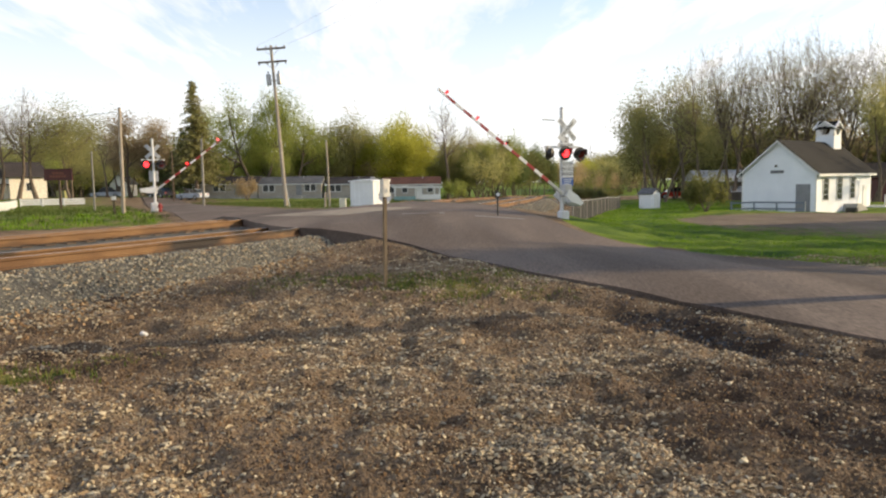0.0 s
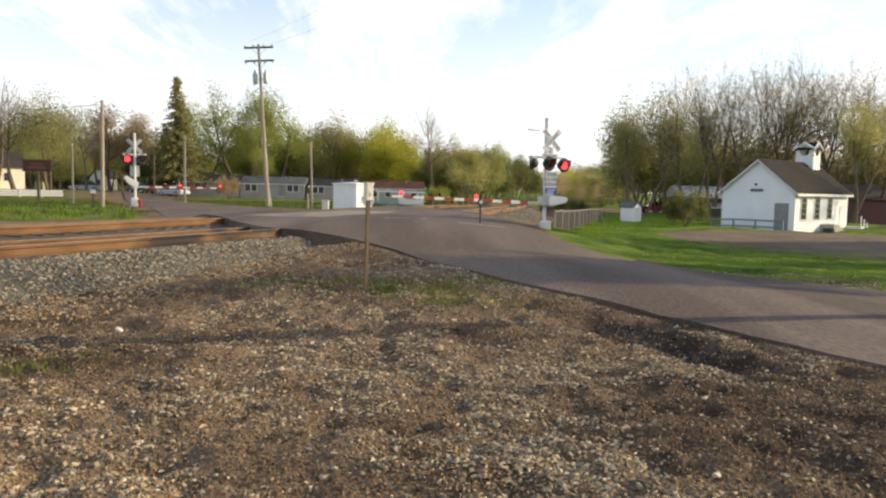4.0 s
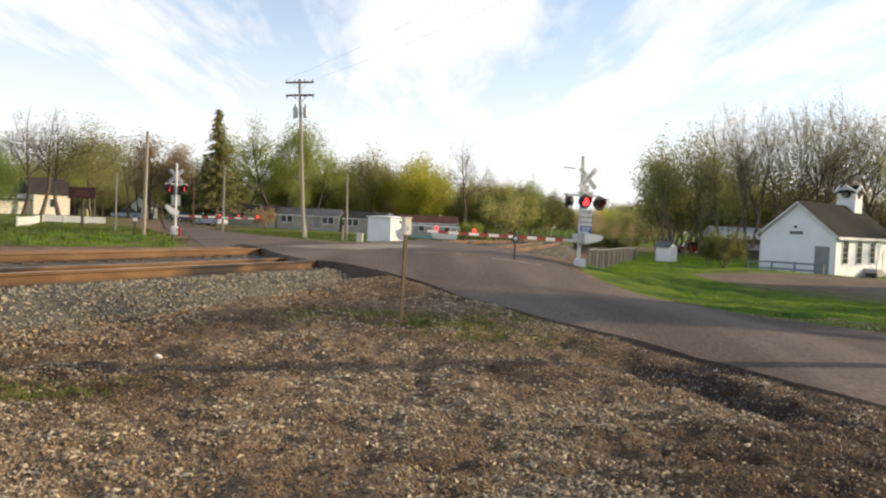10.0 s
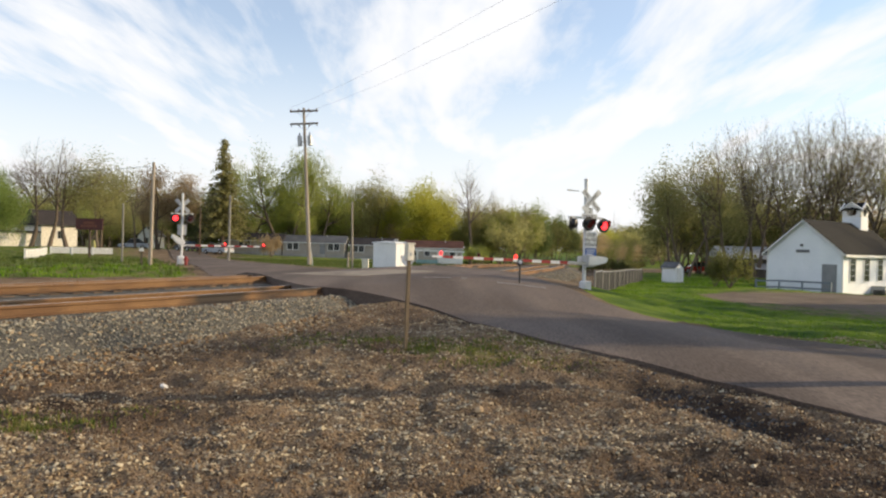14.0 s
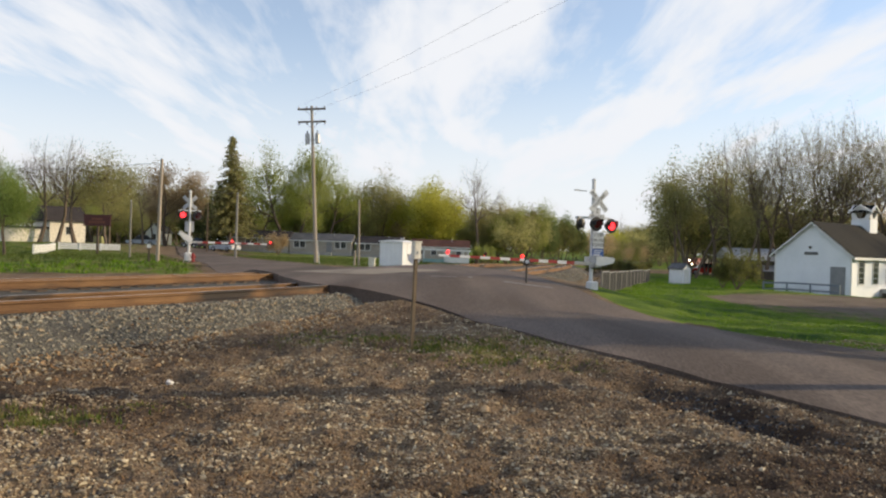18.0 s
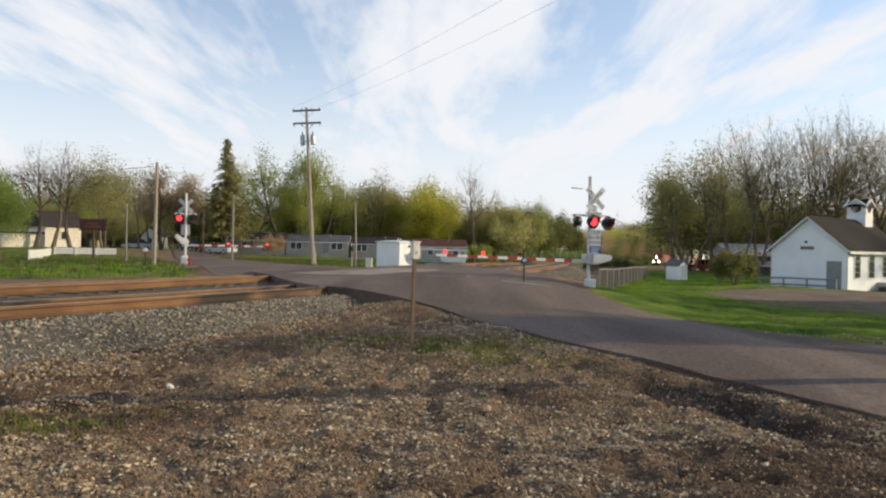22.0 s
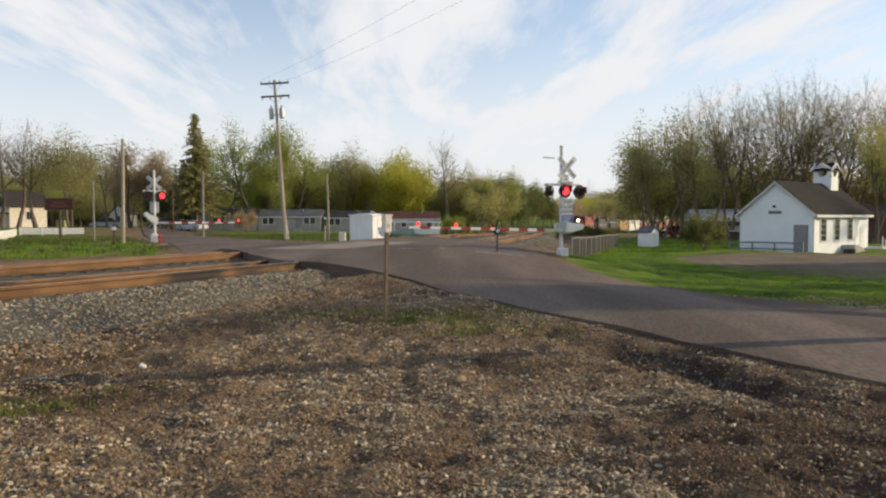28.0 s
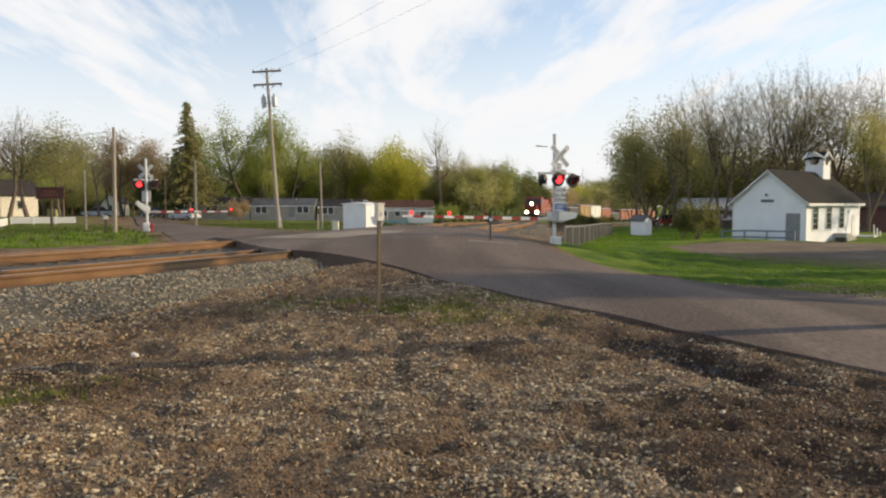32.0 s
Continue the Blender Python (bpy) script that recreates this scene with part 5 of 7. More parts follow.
    # pedestal beside the grey pole
    o = thing("mailbox", pose(-14.95, 35.9, ground_z(-14.95, 35.9), 0, 0, 20), "weathered mailbox on a wooden post by the grey pole", "mailbox")
    part("post", Geo().box(-0.05, 0.05, -0.05, 0.05, -0.2, 0.70), M["post_wood"], o)
    part("box", Geo().prism([(-0.10, 0.70), (0.10, 0.70), (0.10, 0.80), (0.06, 0.86), (-0.06, 0.86), (-0.10, 0.80)], -0.2, 0.2), M["steel_white"], o)
    o = thing("cable_pedestal", pose(-5.4, 50.0, ground_z(-5.4, 50.0)), "small pale metal cable pedestal on the grass", "utility box")
    part("cabinet", Geo().box(-0.22, 0.22, -0.2, 0.2, -0.05, 0.62, bevel=0.02), M["cream"], o)
    part("lid", Geo().box(-0.24, 0.24, -0.22, 0.22, 0.62, 0.66), M["cream"], o)
    o = thing("round_sign", pose(-2.2, 44.0, ground_z(-2.2, 44.0)), "round sign seen from its pale back, on a thin post", "sign")
    part("post", Geo().tube((0, 0, -0.1), (0, 0, 1.0), 0.03, n=6), M["galv"], o)
    part("disc", Geo().lathe([(0.36, -0.01), (0.37, 0.0), (0.36, 0.01)], 20), M["steel_white"], o, m=pose(0, -0.04, 0.85, 90, 0, 0))


build_marker_post()
build_target_post()
build_poles()

# ---- buildings ----
def lap_wall(x0, x1, z0, z1, top=None):
    """A clapboard wall in the plane y = 0 that faces -y; top(z) narrows it towards a gable."""
    g = Geo()
    z, rows = z0, []
    while z < z1 - 1e-6:
        e = min(z + 0.115, z1)
        for h, y in ((z, -0.022), (e, -0.006)):
            a, b = top(h) if top else (x0, x1)
            rows.append((a, b, y, h))
        z = e
    v = [p for a, b, y, h in rows for p in ((a, y, h), (b, y, h))]
    return g.add(v, [(2 * k, 2 * k + 1, 2 * k + 3, 2 * k + 2) for k in range(len(rows) - 1)])


def window_part(parent, m, w, h, frame_m="trim", panes=(2, 2)):
    win = part("window", Geo().box(-w / 2 - 0.07, w / 2 + 0.07, -0.05, 0.0, -0.07, 0.0).box(-w / 2 - 0.07, w / 2 + 0.07, -0.04, 0.0, h, h + 0.09)
               .box(-w / 2 - 0.08, -w / 2, -0.04, 0.0, 0, h).box(w / 2, w / 2 + 0.08, -0.04, 0.0, 0, h), M[frame_m], parent, m=m)
    nx, nz = panes
    for i in range(nx):
        for j in range(nz):
            a, b = -w / 2 + w * i / nx, -w / 2 + w * (i + 1) / nx
            c, d = h * j / nz, h * (j + 1) / nz
            part("pane", Geo().box(a + 0.015, b - 0.015, -0.02, -0.01, c + 0.015, d - 0.015), M["pane"], win)
    return win


def build_school():
    w, length, eave, ridge = 5.55, 10.4, 3.2, 5.5
    yaw = math.degrees(math.atan2(4.3, -3.5)) - 180
    s = thing("schoolhouse", pose(28.5, 52.0, -1.16, 0, 0, yaw), "small white clapboard schoolhouse with dark shingle roof and bell cupola", "schoolhouse")
    # own space: the gable wall runs along x from -w (far corner) to 0 (near corner), faces -y; the house goes back along +y
    half = w / 2

    def narrow(z):
        k = 0 if z < eave else (z - eave) / (ridge - eave) * half
        return -w + k, 0 - k

    gable = part("gable_wall", lap_wall(-w, 0, 0, ridge - 0.02, narrow).prism([(-w, 0), (0, 0), (0, eave), (-half, ridge), (-w, eave)], 0.004, 0.15), M["clapboard"], s, "shaded white clapboard gable")
    part("back_wall", Geo().prism([(-w, 0), (0, 0), (0, eave), (-half, ridge), (-w, eave)], length - 0.15, length), M["clapboard"], s)
    side = part("side_wall", lap_wall(0, length, 0, eave).box(0, length, 0.004, 0.14, 0, eave), M["clapboard"], s, "sunlit white clapboard wall", m=pose(0, 0, 0, 0, 0, 90))
    part("far_side_wall", Geo().box(-w, -w + 0.14, 0.15, length - 0.15, 0, eave), M["clapboard"], s)
    part("floor_slab", Geo().box(-w + 0.05, -0.05, 0.05, length - 0.05, -0.6, 0.02), M["concrete"], s)
    for x in (0.0, -w):
        part("corner_board", Geo().box(x - 0.09 if x == 0 else x - 0.03, x + 0.03 if x == 0 else x + 0.09, -0.04, 0.02, 0, eave), M["trim"], s)
    # roof: two slopes, laid in courses
    over, run = 0.38, math.hypot(half, ridge - eave)
    for sgn in (1, -1):
        g, rows, ext = Geo(), 18, run + over
        ux, uz = half / run, (ridge - eave) / run
        line = []
        for k in range(rows):
            for w_, lift in ((ext * k / rows, 0.04), (ext * (k + 1) / rows, 0.055)):
                line.append((-half + sgn * ux * w_, ridge + lift - uz * w_))
        line += [(-half + sgn * ux * ext, ridge - 0.02 - uz * ext), (-half, ridge - 0.02)]
        n_ = len(line)
        v = [(x, -0.32, z) for x, z in line] + [(x, length + 0.32, z) for x, z in line]
        g.add(v, [(k, (k + 1) % n_, n_ + (k + 1) % n_, n_ + k) if sgn > 0 else (n_ + k, n_ + (k + 1) % n_, (k + 1) % n_, k) for k in range(n_)])
        part("roof_slope", g, M["shingle"], s, "dark grey-brown shingled roof")
        ux, uz = half / run, (ridge - eave) / run
        x0, z0, x1, z1 = -half, ridge - 0.03, -half + sgn * ux * (run + over), ridge - 0.03 - uz * (run + over)
        part("barge_board", Geo().add([(x0, -0.33, z0 - 0.13), (x0, -0.33, z0), (x1, -0.33, z1), (x1, -0.33, z1 - 0.13), (x0, -0.28, z0 - 0.13), (x0, -0.28, z0), (x1, -0.28, z1), (x1, -0.28, z1 - 0.13)],
                                      [(0, 1, 2, 3), (7, 6, 5, 4), (0, 3, 7, 4), (1, 5, 6, 2), (3, 2, 6, 7)]), M["trim"], s)
        part("eave_board", Geo().box(x1 - 0.03, x1 + 0.03, -0.3, length + 0.3, z1 - 0.18, z1 + 0.0), M["trim"], s)
    # windows of the sunlit side, each tall and narrow
    for y in (1.55, 4.05, 6.55):
        window_part(side, pose(y, -0.022, 1.0), 0.95, 1.65, panes=(2, 4))
    part("side_door", Geo().box(8.7, 9.5, -0.05, 0.0, 0.1, 2.0), M["trim"], side)
    door = part("door", Geo().box(-1.35, -0.5, -0.06, 0.0, 0.05, 2.1), M["grey_paint"], gable, "grey door")
    part("door_frame", Geo().box(-1.44, -1.35, -0.05, 0.0, 0.05, 2.2).box(-0.5, -0.41, -0.05, 0.0, 0.05, 2.2).box(-1.35, -0.5, -0.05, 0, 2.1, 2.2), M["grey_paint"], door)
    part("door_knob", Geo().lathe([(0.03, 0), (0.035, 0.03), (0.02, 0.05)], 8), M["galv"], door, m=pose(-1.27, -0.06, 1.0, 90, 0, 0))
    board = part("name_board", Geo().box(-3.35, -2.35, -0.05, -0.022, 3.02, 3.25), M["grey_paint"], gable, "small board with unreadable lettering")
    for k in range(5):
        part("print_line", Geo().box(-3.27 + 0.18 * k, -3.15 + 0.18 * k, -0.055, -0.05, 3.08, 3.19), M["ink"], board)
    part("wall_lamp", Geo().box(-3.0, -2.84, -0.16, -0.02, 3.5, 3.66, bevel=0.02), M["black"], gable)
    # ramp with a rail along the gable
    ramp = part("ramp", Geo().prism([(-w - 0.3, -0.35), (-0.2, -0.35), (-0.2, 0.04), (-1.6, 0.04), (-w - 0.3, -0.3)], -1.35, -0.02), M["bluegrey"], s, "blue-grey wooden ramp")
    for x in (-w - 0.2, -w + 1.6, -w + 3.3, -0.25):
        part("rail_post", Geo().box(x - 0.05, x + 0.05, -1.35, -1.25, -0.3, 0.95), M["bluegrey"], ramp)
    for dz in (0.45, 0.92):
        part("rail_bar", Geo().add([(-w - 0.25, -1.37, dz - 0.18), (-w - 0.25, -1.37, dz - 0.06), (-w + 1.6, -1.37, dz + 0.03), (-0.2, -1.37, dz + 0.03), (-0.2, -1.37, dz - 0.09), (-w + 1.6, -1.37, dz - 0.09),
                                   (-w - 0.25, -1.33, dz - 0.18), (-w - 0.25, -1.33, dz - 0.06), (-w + 1.6, -1.33, dz + 0.03), (-0.2, -1.33, dz + 0.03), (-0.2, -1.33, dz - 0.09), (-w + 1.6, -1.33, dz - 0.09)],
                                  [(0, 1, 2, 5), (5, 2, 3, 4), (11, 8, 7, 6), (10, 9, 8, 11), (1, 7, 8, 2), (2, 8, 9, 3), (0, 5, 11, 6), (5, 4, 10, 11)]), M["bluegrey"], ramp)
    # bell cupola on the ridge near the back, open on four sides under small gables
    cy, cw = 8.9, 0.72
    c = part("cupola", Geo().box(-cw, cw, -cw, cw, -0.55, 0.52), M["clapboard"], s, "white open bell cupola", m=pose(-half, cy, ridge))
    for a in (0, 90, 180, 270):
        g = Geo()
        n, r, zc = 20, 0.38, 0.96
        outer = [(-cw, 0.52), (cw, 0.52), (cw, 1.12), (0, 1.62), (-cw, 1.12)]
        ring = [(r * math.cos(2 * math.pi * k / n), zc + r * math.sin(2 * math.pi * k / n)) for k in range(n)]

        def edge(px, pz):
            dx, dz = px, pz - zc
            best = 9.0
            for (ax, az), (bx, bz) in zip(outer, outer[1:] + outer[:1]):
                ex, ez = bx - ax, bz - az
                den = dx * ez - dz * ex
                if abs(den) > 1e-9:
                    t = (ax * ez - (az - zc) * ex) / den
                    u = (ax * dz - (az - zc) * dx) / den
                    if t > 0 and -1e-6 <= u <= 1 + 1e-6:
                        best = min(best, t)
            return dx * best, zc + dz * best

        out = [edge(*p) for p in ring]
        v = [(x, -cw, z) for x, z in ring] + [(x, -cw, z) for x, z in out] + [(x, -cw + 0.08, z) for x, z in ring]
        g.add(v, [(k, n + k, n + (k + 1) % n, (k + 1) % n) for k in range(n)] + [(k, (k + 1) % n, 2 * n + (k + 1) % n, 2 * n + k) for k in range(n)])
        part("belfry_face", g, M["trim"], c, m=pose(0, 0, 0, 0, 0, a))
        for sg in (1, -1):
            part("belfry_roof", Geo().add([(0, -cw - 0.09, 1.74), (sg * (cw + 0.2), -cw - 0.09, 1.14), (sg * (cw + 0.2), 0, 1.14), (0, 0, 1.74), (0, -cw - 0.09, 1.67), (sg * (cw + 0.2), -cw - 0.09, 1.07), (sg * (cw + 0.2), 0, 1.07), (0, 0, 1.67)],
                                          [(0, 1, 2, 3) if sg < 0 else (3, 2, 1, 0), (0, 4, 5, 1), (7, 6, 5, 4), (1, 5, 6, 2)]), M["shingle"], c, m=pose(0, 0, 0, 0, 0, a))
            part("belfry_trim", Geo().tube((0, -cw - 0.10, 1.67), (sg * (cw + 0.2), -cw - 0.10, 1.07), 0.085, n=4), M["trim"], c, m=pose(0, 0, 0, 0, 0, a))
    part("bell", Geo().lathe([(0.26, 0.72), (0.24, 0.78), (0.17, 0.9), (0.14, 1.08), (0.05, 1.16), (0.02, 1.3)], 16), M["dark_wood"], c, "dark bell")
    # sloping bulkhead against the side wall
    b = part("cellar_bulkhead", Geo().prism([(4.6, -0.5), (7.4, -0.5), (7.4, 0.02), (5.7, 0.62), (5.0, 0.62)], -1.0, 0.0), M["concrete"], side, "pale cellar bulkhead")
    part("tub", Geo().lathe([(0.36, -0.4), (0.42, 0.1), (0.42, 0.36), (0.36, 0.36)], 14), M["black"], b, m=pose(4.2, -0.9, 0))
    # steps with white rail at the back end
    for k in range(3):
        part("step", Geo().box(9.9 + 0.3 * k, 10.5 + 0.3 * k, -1.3, -0.1, -0.5, 0.35 - 0.17 * k), M["trim"], side)
    for x in (9.95, 10.7, 11.4):
        part("step_rail_post", Geo().box(x - 0.04, x + 0.04, -1.3, -1.22, -0.5, 1.2 - 0.35 * (x - 9.95)), M["trim"], side)


def mobile_home(x, y, yaw, length, wall, roof, wins, label, h=2.35):
    o = thing("mobile_home", pose(x, y, ground_z(x, y) - 0.05, 0, 0, yaw), label, "mobile home", "mobile homes")
    w = 3.8
    part("skirting", Geo().box(-length / 2, length / 2, 0.06, w - 0.06, 0, 0.5), M["concrete"], o)
    part("wall", lap_wall(-length / 2, length / 2, 0.5, h).box(-length / 2, length / 2, 0.004, w, 0.5, h), M[wall], o)
    rf = Geo()
    rf.add([(-length / 2 - 0.2, -0.25, h), (length / 2 + 0.2, -0.25, h), (length / 2 + 0.2, w / 2, h + 1.15), (-length / 2 - 0.2, w / 2, h + 1.15), (-length / 2 - 0.2, w + 0.25, h), (length / 2 + 0.2, w + 0.25, h)],
           [(0, 1, 2, 3), (3, 2, 5, 4), (0, 3, 4), (1, 5, 2), (0, 4, 5, 1)])
    part("roof", rf, M[roof], o)
    part("gutter", Geo().box(-length / 2 - 0.2, length / 2 + 0.2, -0.3, -0.24, h - 0.1, h + 0.02), M["trim"], o)
    for q in wins:
        window_part(o, pose(q, -0.022, 1.15), 0.75, 0.95, panes=(2, 1))
    part("door", Geo().box(length * 0.1, length * 0.1 + 0.85, -0.05, -0.022, 0.55, 2.3), M["grey_paint"], o)
    part("step", Geo().box(length * 0.1 - 0.1, length * 0.1 + 0.95, -0.9, -0.1, 0, 0.45), M["concrete"], o)
    part("vent_pipe", Geo().tube((length * 0.2, w * 0.35, h + 0.4), (length * 0.2, w * 0.35, h + 1.25), 0.06, n=8), M["galv"], o)
    return o


def build_homes():
    mobile_home(-28.9, 110, -2, 8.5, "siding", "roof_dark", (-1.9, -0.9, 1.9), "tan mobile home with a dark roof among trees", 2.2)
    mobile_home(-19.8, 110, -1, 9.4, "siding2", "roof_grey", (-3.6, -2.7, 2.6, 3.5), "grey mobile home with a dark grey roof among trees", 2.2)
    mobile_home(-11.0, 111, 0, 6.8, "siding2", "roof_dark", (-2.6, -1.7, 2.2), "grey mobile home with a dark roof behind the hut", 2.2)
    mobile_home(-21.5, 124, 0, 9.0, "siding", "roof_red", (-2.5, 2.0), "mobile home with a dull red roof behind the others", 2.5)
    mobile_home(-1.6, 110, 0, 8.6, "siding2", "roof_red", (-3.0, -1.0, 2.8), "pale house with a red-brown roof behind the white porch", 2.35)
    # open white porch with teal boarding
    o = thing("porch", pose(-0.55, 86.5, -0.62), "open white porch with teal side boards", "porch")
    part("deck", Geo().box(-2.7, 2.7, -1.2, 1.4, 0.0, 0.45), M["concrete"], o)
    part("side_board", Geo().box(-2.7, -0.2, -1.25, -1.15, 0.05, 0.75), M["teal"], o, "teal boarding")
    part("white_rail", Geo().box(0.3, 2.7, -1.25, -1.18, 0.35, 0.95), M["trim"], o)
    for x in (-2.6, -0.2, 0.5, 2.0, 2.6):
        part("porch_post", Geo().box(x - 0.07, x + 0.07, -1.2, -1.06, 0.4, 1.75), M["trim"], o)
    part("porch_roof", Geo().prism([(-2.9, 1.75), (2.9, 1.68), (2.9, 1.86), (-2.9, 1.95)], -1.5, 1.5), M["trim"], o)
    part("panel", Geo().box(-0.1, 0.5, -1.1, -1.0, 0.45, 1.7), M["trim"], o)
    # cream house behind the red sign
    h = thing("house", pose(-49.6, 95, 0.6, 0, 0, 48), "cream sunlit house with a dark roof behind bare trees", "house")
    part("wall", lap_wall(-2.9, 1.5, 0, 2.75).box(-2.9, 1.5, 0.004, 6, -0.8, 2.75), M["cream_wall"], h)
    part("roof", Geo().add([(-3.4, -0.4, 2.7), (2.0, -0.4, 2.7), (2.0, 3, 4.75), (-3.4, 3, 4.75), (-3.4, 6.4, 2.7), (2.0, 6.4, 2.7)], [(0, 1, 2, 3), (3, 2, 5, 4), (0, 3, 4), (1, 5, 2), (0, 4, 5, 1)]), M["roof_dark"], h)
    part("low_wing", Geo().box(-8, -2.92, 0.5, 5, -0.8, 1.7), M["cream_wall"], h)
    part("low_roof", Geo().box(-8.3, -2.9, 0.2, 5.3, 1.7, 1.9), M["roof_dark"], h)
    window_part(h, pose(-0.6, -0.022, 1.0), 0.7, 1.0, panes=(2, 1))
    h = thing("house", pose(-57.5, 140, 0.2, 0, 0, 0), "small white house far down the road", "house")
    part("wall", Geo().box(-1.6, 1.6, 0, 5, 0, 2.4).prism([(-1.6, 2.4), (1.6, 2.4), (0, 4.0)], 0, 5), M["trim"], h)
    part("roof", Geo().add([(0, -0.3, 4.15), (2, -0.3, 2.2), (2, 5.3, 2.2), (0, 5.3, 4.15), (-2, -0.3, 2.2), (-2, 5.3, 2.2)], [(0, 1, 2, 3), (3, 5, 4, 0)]), M["roof_grey"], h)
    window_part(h, pose(0, -0.01, 0.9), 0.9, 1.1, panes=(2, 1))
    # dark barn with a dull metal roof behind the shrubs
    b = thing("barn", pose(33.6, 78, -1.4, 0, 0, -6), "low dark barn with a dull grey metal roof", "barn")
    part("wall", Geo().box(-3.6, 3.4, 0, 6, -0.3, 2.5), M["barn"], b)
    part("lean_to", Geo().box(-1.0, 3.4, -2.2, -0.004, -0.3, 1.5), M["barn"], b)
    part("roof", Geo().add([(-3.8, -0.5, 2.7), (3.6, -0.5, 2.7), (3.6, 3, 3.9), (-3.8, 3, 3.9), (-3.8, 6.4, 2.7), (3.6, 6.4, 2.7), (-3.8, -0.5, 2.55), (3.6, -0.5, 2.55)], [(0, 1, 2, 3), (3, 2, 5, 4), (6, 7, 1, 0), (0, 3, 4), (1, 5, 2)]), M["roof_metal"], b)
    part("lean_to_roof", Geo().add([(-1.2, -2.4, 1.5), (3.6, -2.4, 1.5), (3.6, -0.02, 2.1), (-1.2, -0.02, 2.1)], [(0, 1, 2, 3)]), M["roof_metal"], b)
    part("doorway", Geo().box(1.2, 2.6, -2.24, -2.2, 0, 1.2), M["black"], b)
    b = thing("outbuilding", pose(48.6, 76, -1.5, 0, 0, 8), "dark red outbuilding behind the schoolhouse", "barn")
    part("wall", lap_wall(-2.2, 4, 0, 2.9).box(-2.2, 4, 0.004, 5, -0.3, 2.9), M["maroon"], b)
    part("roof", Geo().add([(-2.5, -0.4, 2.85), (4.3, -0.4, 2.85), (4.3, 2.5, 4.5), (-2.5, 2.5, 4.5), (-2.5, 5.4, 2.85), (4.3, 5.4, 2.85)], [(0, 1, 2, 3), (3, 2, 5, 4), (0, 3, 4), (1, 5, 2), (0, 4, 5, 1)]), M["roof_dark"], b)


def build_shed():
    o = thing("garden_shed", pose(18.05, 57.4, ground_z(18, 57.4) - 0.03, 0, 0, 38), "tiny white shed with a gable roof on the lawn", "shed")
    part("wall", Geo().prism([(-0.55, 0), (0.55, 0), (0.55, 1.2), (0, 1.55), (-0.55, 1.2)], -0.6, 0.6), M["bungalow"], o)
    for sg in (1, -1):
        part("roof_slope", Geo().add([(0, -0.72, 1.64), (sg * 0.68, -0.72, 1.2), (sg * 0.68, 0.72, 1.2), (0, 0.72, 1.64), (0, -0.72, 1.58), (sg * 0.68, -0.72, 1.14), (sg * 0.68, 0.72, 1.14), (0, 0.72, 1.58)],
                                     [(0, 1, 2, 3) if sg < 0 else (3, 2, 1, 0), (0, 4, 5, 1), (1, 5, 6, 2), (7, 6, 5, 4)]), M["roof_grey"], o)
    part("door", Geo().box(-0.28, 0.28, -0.63, -0.6, 0.05, 1.15), M["trim"], o)


def build_bungalow():
    o = thing("equipment_hut", pose(-4.05, 56.9, -0.22, 0, 0, -37), "white metal railroad equipment hut on short legs", "equipment hut")
    w, d, h = 2.35, 1.9, 2.05
    part("body", Geo().box(-w / 2, w / 2, -d / 2, d / 2, 0.14, h, bevel=0.02), M["bungalow"], o)
    part("roof", Geo().prism([(-w / 2 - 0.1, h), (w / 2 + 0.1, h), (w / 2 + 0.06, h + 0.07), (0, h + 0.16), (-w / 2 - 0.06, h + 0.07)], -d / 2 - 0.1, d / 2 + 0.1), M["bungalow"], o)
    for x in (-0.95, 0.95):
        for y in (-0.75, 0.75):
            part("leg", Geo().box(x - 0.08, x + 0.08, y - 0.08, y + 0.08, -0.25, 0.14), M["galv"], o)
    for x in (0.2, 0.45):
        part("vent", Geo().lathe([(0.05, h + 0.1), (0.05, h + 0.25), (0.09, h + 0.26), (0.07, h + 0.33)], 10), M["galv"], o, m=pose(x, 0, 0))
    dr = part("door", Geo().box(w / 2, w / 2 + 0.025, -0.4, 0.4, 0.22, 1.95), M["bungalow"], o)
    part("handle", Geo().box(w / 2 + 0.025, w / 2 + 0.06, -0.33, -0.28, 0.95, 1.15), M["black"], dr)
    part("lamp", Geo().box(w / 2, w / 2 + 0.14, 0.1, 0.3, 1.7, 1.86), M["black"], o)
    for k in range(1, 5):
        part("seam", Geo().box(-w / 2 + w * k / 5 - 0.012, -w / 2 + w * k / 5 + 0.012, -d / 2 - 0.014, -d / 2, 0.16, h - 0.02), M["bungalow"], o)


def build_red_sign():
    z = -0.15
    o = thing("park_sign", pose(-33.2, 68, z, 0, 0, -4), "dark maroon sign board with faded ochre lettering on a post", "sign")
    part("post", Geo().box(-0.1, 0.1, -0.05, 0.05, -0.2, 2.75), M["dark_wood"], o)
    b = part("board", Geo().box(-1.32, 1.32, -0.14, -0.05, 2.72, 3.62, bevel=0.02), M["maroon"], o)
    part("board_frame", Geo().box(-1.4, 1.4, -0.16, -0.03, 3.62, 3.7).box(-1.4, 1.4, -0.16, -0.03, 2.64, 2.72), M["maroon"], b)
    for k, wd in enumerate((0.55, 0.8)):
        n = 6
        for i in range(n):
            part("print_line", Geo().box(-wd + 2 * wd * i / n, -wd + 2 * wd * (i + 0.7) / n, -0.15, -0.14, 3.2 - 0.3 * k, 3.4 - 0.3 * k), M["ochre"], b)


